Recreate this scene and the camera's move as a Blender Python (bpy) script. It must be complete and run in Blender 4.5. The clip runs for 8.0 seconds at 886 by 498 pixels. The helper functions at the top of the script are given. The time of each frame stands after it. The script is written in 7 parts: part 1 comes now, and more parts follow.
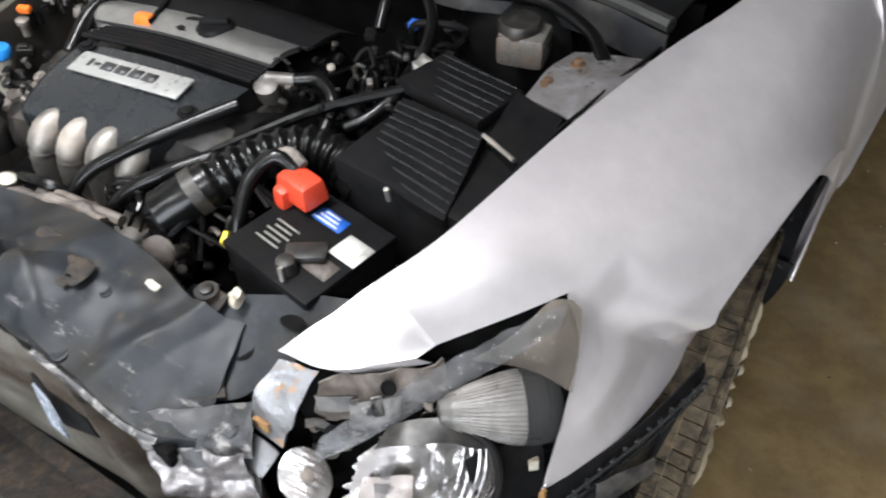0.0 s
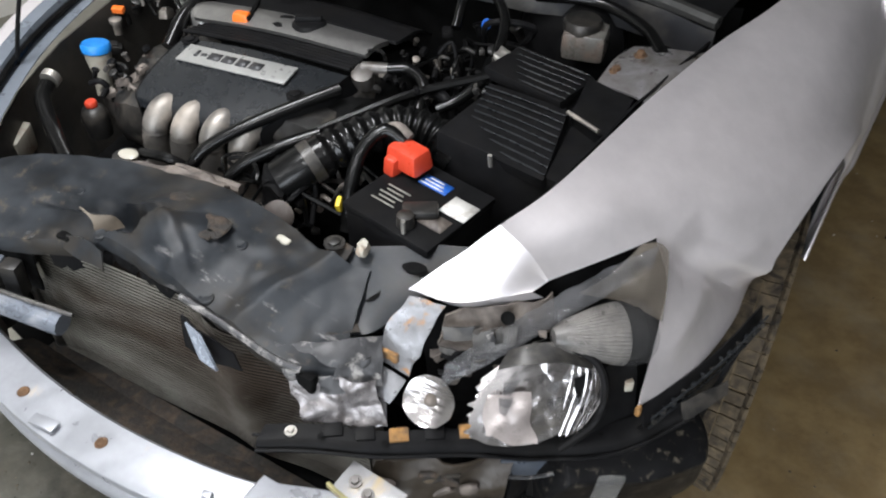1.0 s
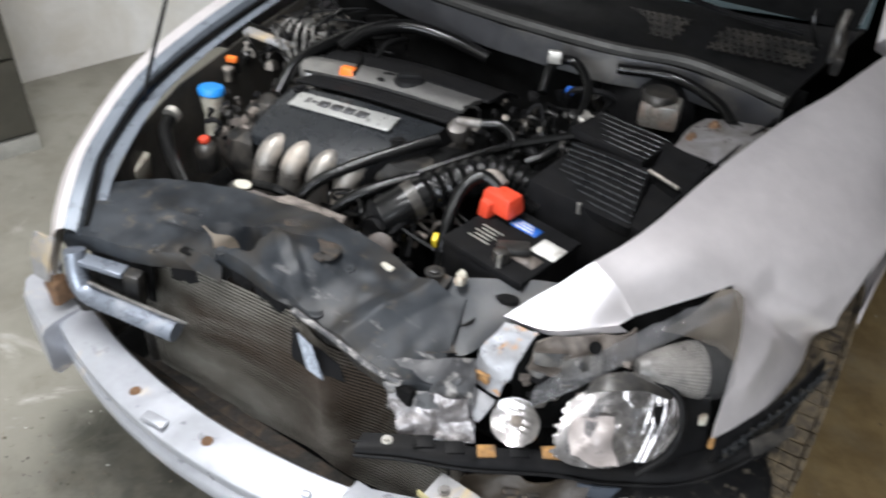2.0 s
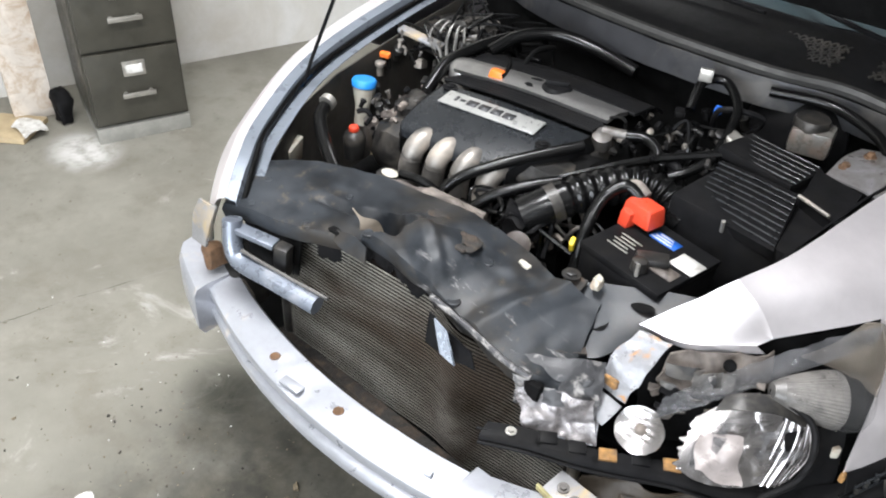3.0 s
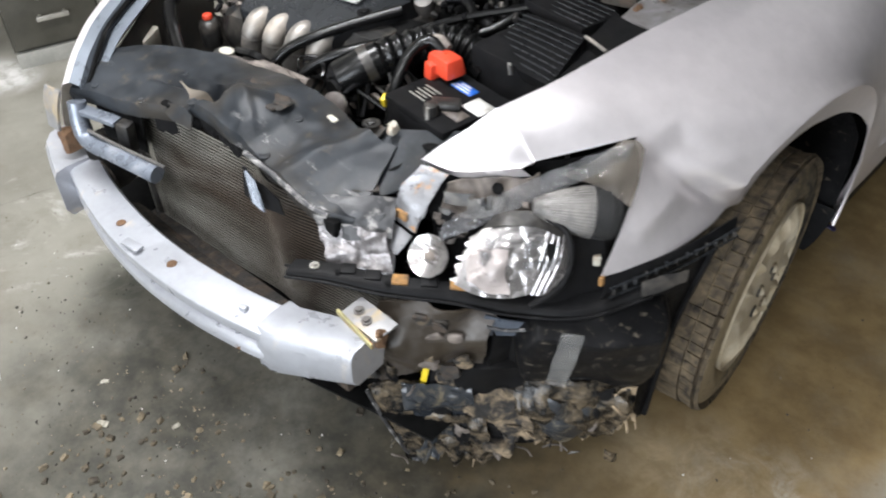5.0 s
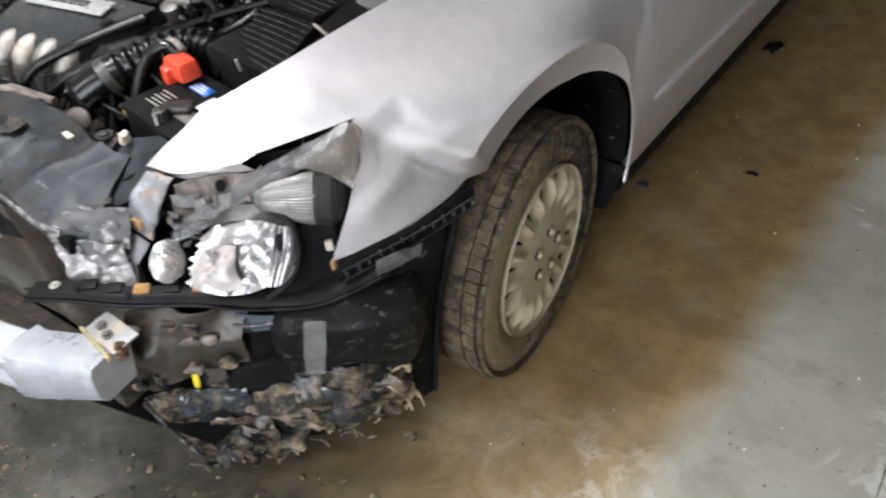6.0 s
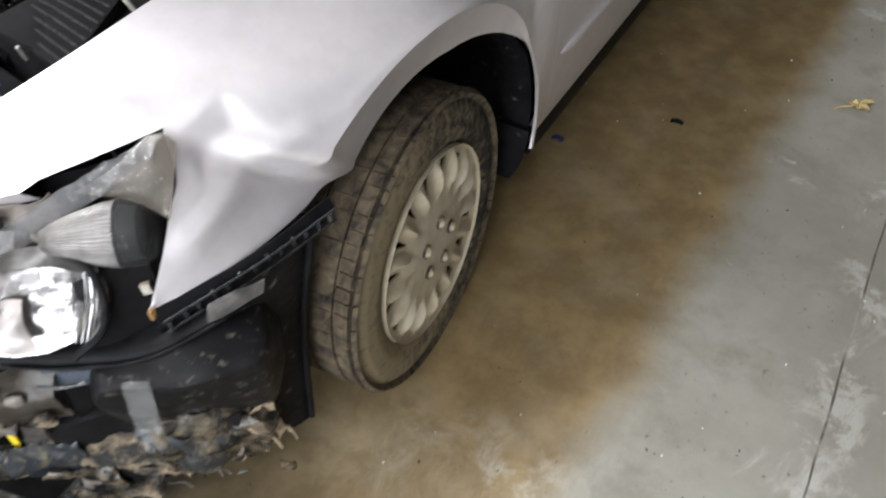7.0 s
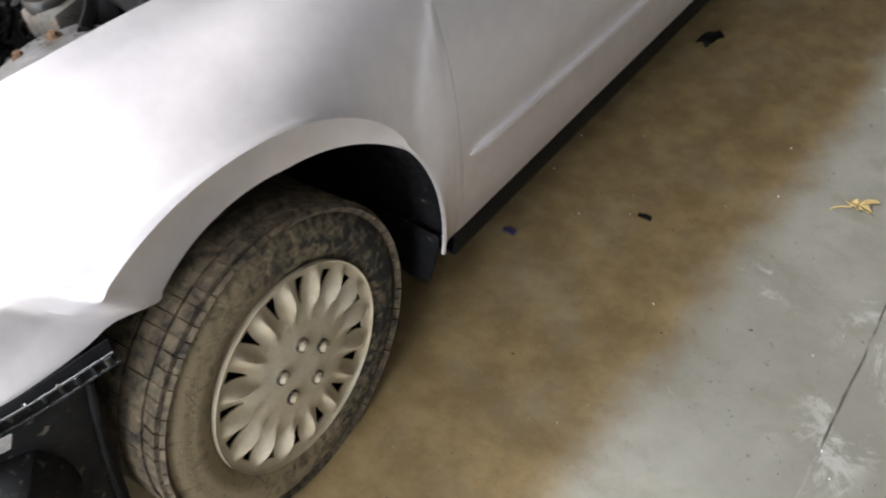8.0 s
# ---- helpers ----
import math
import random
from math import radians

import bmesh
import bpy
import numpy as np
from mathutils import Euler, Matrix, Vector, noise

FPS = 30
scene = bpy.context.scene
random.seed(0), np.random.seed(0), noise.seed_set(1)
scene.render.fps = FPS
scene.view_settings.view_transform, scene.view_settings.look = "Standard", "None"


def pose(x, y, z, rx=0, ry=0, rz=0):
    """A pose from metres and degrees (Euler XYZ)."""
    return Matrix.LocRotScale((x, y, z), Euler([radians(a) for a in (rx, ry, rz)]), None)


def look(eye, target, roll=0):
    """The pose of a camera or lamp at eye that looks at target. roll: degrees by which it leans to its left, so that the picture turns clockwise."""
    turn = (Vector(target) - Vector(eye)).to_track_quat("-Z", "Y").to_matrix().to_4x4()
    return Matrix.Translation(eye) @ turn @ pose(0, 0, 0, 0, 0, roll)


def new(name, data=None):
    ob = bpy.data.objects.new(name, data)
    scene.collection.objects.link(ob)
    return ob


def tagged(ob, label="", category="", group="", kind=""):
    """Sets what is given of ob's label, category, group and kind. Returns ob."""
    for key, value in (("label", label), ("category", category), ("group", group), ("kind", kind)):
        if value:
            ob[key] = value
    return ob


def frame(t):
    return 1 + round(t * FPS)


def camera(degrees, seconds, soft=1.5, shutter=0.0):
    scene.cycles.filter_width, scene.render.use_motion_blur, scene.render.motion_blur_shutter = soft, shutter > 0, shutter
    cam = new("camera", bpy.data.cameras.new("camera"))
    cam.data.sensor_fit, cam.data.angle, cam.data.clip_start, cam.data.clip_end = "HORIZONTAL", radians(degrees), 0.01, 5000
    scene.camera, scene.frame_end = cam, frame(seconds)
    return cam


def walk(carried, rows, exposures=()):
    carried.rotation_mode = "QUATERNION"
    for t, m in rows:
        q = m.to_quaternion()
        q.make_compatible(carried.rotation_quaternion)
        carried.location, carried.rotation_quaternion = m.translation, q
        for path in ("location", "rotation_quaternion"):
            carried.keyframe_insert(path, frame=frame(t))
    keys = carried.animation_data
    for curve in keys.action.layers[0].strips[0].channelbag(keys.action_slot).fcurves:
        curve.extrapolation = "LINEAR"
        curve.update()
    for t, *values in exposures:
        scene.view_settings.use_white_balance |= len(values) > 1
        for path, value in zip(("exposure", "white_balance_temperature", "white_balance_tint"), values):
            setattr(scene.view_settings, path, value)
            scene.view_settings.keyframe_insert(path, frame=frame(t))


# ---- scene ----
cam = camera(58.0, 8.0, soft=2.0, shutter=0.4)
PATH = [
    (0, (0.937, -0.995, 1.603), (0.138, 0.164, 0.182), -2.7),
    (0.5, (0.904, -1.08, 1.605), (0.035, 0.047, 0.2), -3.5),
    (1, (0.861, -1.284, 1.641), (0.115, -0.025, 0.278), -0.1),
    (1.5, (0.861, -1.422, 1.666), (0.157, -0.073, 0.368), 3.9),
    (2, (0.825, -1.476, 1.664), (-0.025, -0.135, 0.447), 2.7),
    (2.2, (0.809, -1.505, 1.662), (-0.129, -0.215, 0.456), 2.4),
    (3.3, (0.796, -1.562, 1.666), (-0.259, -0.382, 0.443), 3.2),
    (3.5, (0.803, -1.562, 1.657), (-0.214, -0.394, 0.391), 4.1),
    (4, (0.862, -1.564, 1.627), (-0.037, -0.418, 0.256), 6.9),
    (4.2, (0.894, -1.556, 1.634), (0.027, -0.406, 0.246), 6.8),
    (5.3, (1.369, -1.388, 1.615), (0.307, -0.303, 0.313), -4.0),
    (5.5, (1.452, -1.348, 1.612), (0.388, -0.254, 0.319), -5.0),
    (6, (1.53, -1.227, 1.595), (0.628, -0.048, 0.255), -5.1),
    (6.5, (1.478, -1.044, 1.572), (0.642, 0.099, 0.16), -2.3),
    (7, (1.471, -0.877, 1.545), (0.766, 0.217, 0.026), -4.2),
    (7.5, (1.619, -0.625, 1.53), (0.709, 0.458, 0.116), -3.9),
    (8, (1.715, -0.432, 1.512), (0.765, 0.563, 0.06), -9.7),
]
walk(cam, [(t, look(eye, target, roll)) for t, eye, target, roll in PATH], exposures=((0.0, -0.4), (0.5, -0.55), (1.0, -0.85), (1.5, -0.85), (2.0, -0.62), (3.3, -0.3), (4.2, -0.3), (5.5, -0.45), (6.5, -0.25), (7.2, -0.15), (8.0, 0.25)))

# ---- light ----
world = bpy.data.worlds.new("world")
scene.world = world
world.use_nodes = True
world.node_tree.nodes["Background"].inputs[0].default_value = (0.75, 0.82, 1.0, 1)
world.node_tree.nodes["Background"].inputs[1].default_value = 0.15


def area_lamp(name, eye, target, sx, sy, power, colour):
    lamp = bpy.data.lights.new(name, "AREA")
    lamp.shape, lamp.size, lamp.size_y, lamp.energy, lamp.color = "RECTANGLE", sx, sy, power, colour
    ob = new(name, lamp)
    ob.matrix_world = look(eye, target)
    return ob


# first an overhead tube; the other three are unseen lamps added as fill
TUBES_AND_FILLS = ((-0.32, -0.85, 0.35, 1.3, 150), (1.35, -2.4, 1.3, 0.35, 70), (-0.6, -3.2, 1.3, 0.35, 60), (-1.7, 2.4, 0.35, 1.3, 28))
for x, y, sx, sy, power in TUBES_AND_FILLS:
    area_lamp("tube_and_fill_light", (x, y, 2.95), (x, y, 0), sx, sy, power, (0.962, 0.972, 1.0))
    # upward copies added to brighten the ceiling
    area_lamp("tube_and_fill_light", (x, y, 2.99), (x, y, 9), sx, sy, power * 0.3, (0.962, 0.972, 1.0))
# daylight of an unseen, added doorway, placed to brighten the fender's front
area_lamp("added_doorway_daylight", (1.6, -6.0, 1.3), (1.3, 0, 0.9), 4.4, 2.4, 590, (0.86, 0.92, 1.0))


# ---- materials ----
def mat(name, colour, rough=0.5, metal=0.0, noise_scale=0.0, spread=0.25, bump=0.0, bump_scale=120.0, second=None, patch=4.0, amount=0.5,
        coat=0.0, sheen=0.0, emit=0.0, trans=0.0, alpha=1.0, rough_spread=0.15, edge=0.08, spec=0.5, lean=None):
    """One procedural surface: a colour varied at a fine and a coarse scale, an optional second colour in patches, and bump."""
    m = bpy.data.materials.new(name)
    m.use_nodes = True
    nt = m.node_tree
    b = nt.nodes["Principled BSDF"]
    b.inputs["Roughness"].default_value = rough
    b.inputs["Metallic"].default_value = metal
    b.inputs["Specular IOR Level"].default_value = spec
    b.inputs["Coat Weight"].default_value = coat
    b.inputs["Coat Roughness"].default_value = 0.12
    b.inputs["Transmission Weight"].default_value = trans
    b.inputs["Alpha"].default_value = alpha
    if emit:
        b.inputs["Emission Color"].default_value = (*colour, 1)
        b.inputs["Emission Strength"].default_value = emit
    tc = nt.nodes.new("ShaderNodeTexCoord")

    def noise_node(scale, detail=6.0, distort=0.0):
        n = nt.nodes.new("ShaderNodeTexNoise")
        n.inputs["Scale"].default_value, n.inputs["Detail"].default_value, n.inputs["Distortion"].default_value = scale, detail, distort
        n.inputs["Roughness"].default_value = 0.65
        nt.links.new(tc.outputs["Object"], n.inputs["Vector"])
        return n.outputs["Fac"]

    def ramp(src, lo, hi):
        r = nt.nodes.new("ShaderNodeMapRange")
        r.inputs[1].default_value, r.inputs[2].default_value = lo, hi
        nt.links.new(src, r.inputs[0])
        return r.outputs[0]

    def mix(fac, a, c):
        x = nt.nodes.new("ShaderNodeMix")
        x.data_type = "RGBA"
        if isinstance(fac, float):
            x.inputs[0].default_value = fac
        else:
            nt.links.new(fac, x.inputs[0])
        for s, v in ((6, a), (7, c)):
            if isinstance(v, tuple):
                x.inputs[s].default_value = (*v[:3], 1)
            else:
                nt.links.new(v, x.inputs[s])
        return x.outputs[2]

    if noise_scale:
        dark = tuple(c * (1 - spread) for c in colour)
        light = tuple(min(1, c * (1 + spread)) for c in colour)
        col = mix(ramp(noise_node(noise_scale), 0.3, 0.7), dark, light)
        col = mix(ramp(noise_node(noise_scale * 7, 3.0), 0.2, 0.9), col, mix(0.35, col, tuple(c * 0.6 for c in colour)))
        fac = None
        if second:
            mid = 1 - amount
            src = noise_node(patch, 9.0, 0.6)
            if lean:
                dot = nt.nodes.new("ShaderNodeVectorMath")
                dot.operation = "DOT_PRODUCT"
                dot.inputs[1].default_value = lean
                nt.links.new(tc.outputs["Object"], dot.inputs[0])
                add = nt.nodes.new("ShaderNodeMath")
                nt.links.new(src, add.inputs[0])
                nt.links.new(dot.outputs["Value"], add.inputs[1])
                src = add.outputs[0]
            fac = ramp(src, mid * 0.45 + 0.25 - edge, mid * 0.45 + 0.25 + edge)
            col = mix(fac, col, second)
        nt.links.new(col, b.inputs["Base Color"])
        r = nt.nodes.new("ShaderNodeMapRange")
        r.inputs[1].default_value, r.inputs[2].default_value = 0.3, 0.7
        r.inputs[3].default_value, r.inputs[4].default_value = max(0.02, rough - rough_spread), min(1, rough + rough_spread)
        nt.links.new(noise_node(noise_scale * 2.3), r.inputs[0])
        if fac is not None and metal > 0:
            mm = nt.nodes.new("ShaderNodeMapRange")
            mm.inputs[3].default_value, mm.inputs[4].default_value = metal, 0.0
            nt.links.new(fac, mm.inputs[0])
            nt.links.new(mm.outputs[0], b.inputs["Metallic"])
        nt.links.new(r.outputs[0], b.inputs["Roughness"])
    else:
        b.inputs["Base Color"].default_value = (*colour, 1)
    if bump:
        bp = nt.nodes.new("ShaderNodeBump")
        bp.inputs["Strength"].default_value, bp.inputs["Distance"].default_value = bump, 0.004
        nt.links.new(noise_node(bump_scale, 8.0), bp.inputs["Height"])
        nt.links.new(bp.outputs[0], b.inputs["Normal"])
    return m


SILVER = mat("silver_paint", (0.82, 0.777, 0.792), 0.36, 0.72, 3.0, 0.02, coat=0.05, rough_spread=0.02)
BARE = mat("scuffed_silver", (0.42, 0.415, 0.43), 0.35, 0.7, 14.0, 0.18, 0.25, 60, rough_spread=0.15)
BEAM = mat("painted_beam", (0.37, 0.38, 0.41), 0.38, 0.5, 9.0, 0.10, 0.08, 90, second=(0.40, 0.36, 0.32), patch=9.0, amount=0.18, edge=0.04)
RUSTY_PLATE = mat("rusted_plate", (0.20, 0.199, 0.206), 0.36, 0.65, 20.0, 0.22, 0.7, 30, second=(0.26, 0.13, 0.045), patch=15.0, amount=0.25, edge=0.03)
TAN_FLAP = mat("buff_plastic", (0.14, 0.115, 0.088), 0.6, 0.0, 30.0, 0.3, 0.3, 80)
CRUST = mat("brown_dirt_crust", (0.055, 0.038, 0.026), 0.9, 0.0, 40.0, 0.5, 0.8, 120, second=(0.02, 0.018, 0.016), patch=30.0, amount=0.5)
RUST = mat("rust", (0.115, 0.062, 0.03), 0.85, 0.0, 60.0, 0.5, 0.8, 200)
RUST_ORANGE = mat("fresh_rust", (0.29, 0.15, 0.045), 0.8, 0.0, 40.0, 0.5, 0.6, 160, second=(0.12, 0.07, 0.035), patch=40.0, amount=0.4)
OLIVE_EDGE = mat("yellowed_edge", (0.30, 0.27, 0.13), 0.5, 0.3, 40.0, 0.3, second=(0.30, 0.15, 0.05), patch=30.0, amount=0.35)
TORN_PALE = mat("torn_pale_metal", (0.24, 0.225, 0.225), 0.32, 0.6, 30.0, 0.35, 0.3, 50, second=(0.08, 0.074, 0.074), patch=34.0, amount=0.36, edge=0.10)
GRILLE_BLUE = mat("blue_grey_lacquer", (0.17, 0.19, 0.225), 0.32, 0.5, 14.0, 0.12, second=(0.20, 0.21, 0.23), patch=12.0, amount=0.25)
SCRAPED = mat("scraped_grey_plastic", (0.030, 0.030, 0.032), 0.42, 0.0, 18.0, 0.4, 0.5, 90, second=(0.22, 0.21, 0.20), patch=34.0, amount=0.30, edge=0.05)
BLACK = mat("black_plastic", (0.008, 0.008, 0.0085), 0.42, 0.0, 25.0, 0.4, 0.0, 300, spec=0.045, second=(0.010, 0.0095, 0.009), patch=14.0, amount=0.20, edge=0.15, rough_spread=0.05)
GLOSSY = mat("engine_cover_plastic", (0.013, 0.0145, 0.0165), 0.28, 0.0, 12.0, 0.2, 0.0, 400, rough_spread=0.05, spec=0.55)
RUBBER = mat("hose_rubber", (0.004, 0.004, 0.004), 0.22, 0.0, 20.0, 0.3, 0.0, 200, spec=0.26, rough_spread=0.04)
GRIME = mat("grimy_metal", (0.018, 0.0175, 0.017), 0.40, 0.35, 20.0, 0.5, 0.15, 80, second=(0.055, 0.048, 0.04), patch=18.0, amount=0.28, edge=0.12, rough_spread=0.06)
# near-black for black parts; also stands in for shade in holes and recesses
DEEP = mat("black_and_recess_shade", (0.006, 0.006, 0.006), 0.8, 0.0, 20.0, 0.5, spec=0.05)
LIGHT_GRIME = mat("dull_cast_grey", (0.11, 0.105, 0.10), 0.40, 0.5, 20.0, 0.4, 0.2, 90, second=(0.05, 0.04, 0.033), patch=24.0, amount=0.4, edge=0.12, rough_spread=0.08)
ALU = mat("cast_aluminium", (0.21, 0.198, 0.183), 0.48, 0.8, 30.0, 0.18, 0.15, 220, second=(0.30, 0.26, 0.22), patch=9.0, amount=0.28, edge=0.12)
ALU_BRIGHT = mat("bright_aluminium", (0.38, 0.372, 0.36), 0.36, 0.9, 30.0, 0.15, 0.0, 220, rough_spread=0.06)
ALU_DULL = mat("dull_ribbed_silver", (0.05, 0.048, 0.046), 0.36, 0.3, 30.0, 0.3, 0.2, 80, second=(0.125, 0.117, 0.108), patch=16.0, amount=0.42, edge=0.12)
CHROME = mat("reflector_chrome", (0.36, 0.342, 0.338), 0.25, 0.92, 12.0, 0.05, rough_spread=0.04)
LENS = mat("scratched_clear_plastic", (0.2, 0.2, 0.2), 0.10, 0.0, 30.0, 0.05, 0.25, 90, alpha=0.12, rough_spread=0.05)
LENS_TAB = mat("milky_clear_strip", (0.40, 0.40, 0.39), 0.13, 0.0, 22.0, 0.4, 0.5, 40, alpha=0.14, rough_spread=0.05)
LENS_GREY = mat("hazed_lens", (0.135, 0.118, 0.098), 0.16, 0.0, 25.0, 0.25, 0.3, 60, alpha=0.48, rough_spread=0.06)
RED = mat("red_plastic", (0.52, 0.05, 0.022), 0.38, 0.0, 30.0, 0.15)
ORANGE = mat("orange_plastic", (0.75, 0.16, 0.02), 0.4, 0.0, 30.0, 0.15)
BLUE = mat("blue_cap", (0.02, 0.22, 0.62), 0.4, 0.0, 30.0, 0.1)
YELLOW = mat("yellow_plastic", (0.70, 0.52, 0.03), 0.45, 0.0, 40.0, 0.2)
MILKY = mat("aged_white_plastic", (0.40, 0.38, 0.32), 0.45, 0.0, 14.0, 0.15, 0.1, 120, second=(0.30, 0.22, 0.16), patch=16.0, amount=0.25)
BADGE = mat("badge_silver", (0.44, 0.44, 0.425), 0.35, 0.6, 20.0, 0.06)
BAR = mat("dark_print", (0.03, 0.03, 0.032), 0.5, 0.0, 20.0, 0.1)
PAPER = mat("label_white", (0.62, 0.61, 0.58), 0.6, 0.0, 40.0, 0.15, second=(0.35, 0.32, 0.28), patch=30.0, amount=0.3)
LABEL_BLUE = mat("label_blue", (0.02, 0.12, 0.50), 0.45, 0.0, 40.0, 0.15)
TYRE = mat("muddy_tyre_rubber", (0.016, 0.0155, 0.015), 0.75, 0.0, 60.0, 0.45, 0.8, 220, second=(0.21, 0.165, 0.10), patch=48.0, amount=0.50, edge=0.14, spec=0.25, lean=(0.0, -0.6, 0.0))
TREAD = mat("tread_rubber", (0.020, 0.017, 0.015), 0.8, 0.0, 60.0, 0.5, 0.9, 180, second=(0.135, 0.104, 0.066), patch=38.0, amount=0.46, edge=0.16, spec=0.2)
COVER = mat("muddy_wheel_cover", (0.47, 0.42, 0.33), 0.5, 0.1, 45.0, 0.2, 0.6, 220, second=(0.36, 0.29, 0.185), patch=12.0, amount=0.52, edge=0.25)
TANK = mat("scuffed_tank_plastic", (0.007, 0.007, 0.0075), 0.40, 0.0, 12.0, 0.3, 0.35, 30, second=(0.08, 0.07, 0.055), patch=60.0, amount=0.16, edge=0.05, spec=0.10, rough_spread=0.05)
LINER = mat("liner_plastic", (0.007, 0.007, 0.0075), 0.5, 0.0, 25.0, 0.4, 0.2, 140, second=(0.07, 0.06, 0.048), patch=45.0, amount=0.12, edge=0.04, spec=0.08)
MUD = mat("dried_mud", (0.25, 0.188, 0.118), 0.9, 0.0, 40.0, 0.5, 1.0, 60, second=(0.012, 0.011, 0.010), patch=24.0, amount=0.60, edge=0.10)
MUD_PLAIN = mat("tan_mud", (0.31, 0.235, 0.15), 0.95, 0.0, 16.0, 0.3, 0.8, 60, second=(0.12, 0.09, 0.06), patch=14.0, amount=0.3, edge=0.1)
BLUE_GREY = mat("blue_grey_plastic", (0.055, 0.066, 0.085), 0.35, 0.1, 16.0, 0.3)
FILM = mat("glossy_dark_film", (0.020, 0.023, 0.027), 0.16, 0.0, 14.0, 0.4, second=(0.10, 0.085, 0.06), patch=22.0, amount=0.28, edge=0.06, rough_spread=0.06)
MUDDY = mat("muddy_black_plastic", (0.007, 0.007, 0.007), 0.26, 0.0, 25.0, 0.4, 0.7, 45, second=(0.15, 0.116, 0.076), patch=34.0, amount=0.27, edge=0.14, spec=0.4, rough_spread=0.08)
HORN = mat("dirty_frame_metal", (0.17, 0.145, 0.125), 0.6, 0.2, 25.0, 0.35, 0.6, 60, second=(0.055, 0.045, 0.04), patch=14.0, amount=0.4, edge=0.1)
FIN = mat("condenser_fin", (0.003, 0.003, 0.003), 0.7, 0.0, 30.0, 0.3, second=(0.016, 0.010, 0.007), patch=6.0, amount=0.35, edge=0.2, spec=0.1)
TUBE = mat("condenser_tube", (0.19, 0.186, 0.165), 0.5, 0.0, 12.0, 0.2, second=(0.040, 0.030, 0.022), patch=2.6, amount=0.50, edge=0.16, spec=0.2)
RIM = mat("streaky_clear_plastic", (0.13, 0.13, 0.135), 0.10, 0.0, 16.0, 0.6, 0.5, 40, alpha=0.28, rough_spread=0.05)
HORN_PALE = mat("bent_frame_metal", (0.062, 0.054, 0.049), 0.48, 0.25, 8.0, 0.35, 0.8, 22, second=(0.030, 0.023, 0.016), patch=13.0, amount=0.62, edge=0.10)
GLASS = mat("windscreen_glass", (0.035, 0.05, 0.055), 0.05, 0.0, 8.0, 0.1, rough_spread=0.03)
WHITE_METAL = mat("white_metal", (0.27, 0.268, 0.272), 0.4, 0.4, 20.0, 0.12, 0.2, 120, second=(0.35, 0.27, 0.16), patch=14.0, amount=0.22)
CABINET = mat("olive_steel", (0.036, 0.034, 0.026), 0.45, 0.1, 12.0, 0.12, 0.1, 150, second=(0.060, 0.056, 0.044), patch=5.0, amount=0.25, edge=0.2)
PLINTH = mat("scuffed_grey_steel", (0.24, 0.235, 0.21), 0.6, 0.1, 12.0, 0.2, 0.2, 120)
STEEL = mat("dull_steel", (0.48, 0.46, 0.42), 0.4, 0.8, 30.0, 0.15)
WALL = mat("white_painted_block", (0.66, 0.65, 0.62), 0.75, 0.0, 3.0, 0.06, 0.6, 18, second=(0.48, 0.45, 0.38), patch=3.0, amount=0.25, edge=0.2)
WALL_GREY = mat("grey_painted_block", (0.15, 0.147, 0.14), 0.75, 0.0, 3.0, 0.06, 0.6, 18, second=(0.15, 0.14, 0.12), patch=3.0, amount=0.25, edge=0.2)
CEIL = mat("ceiling_paint", (0.62, 0.61, 0.60), 0.8, 0.0, 2.0, 0.08)


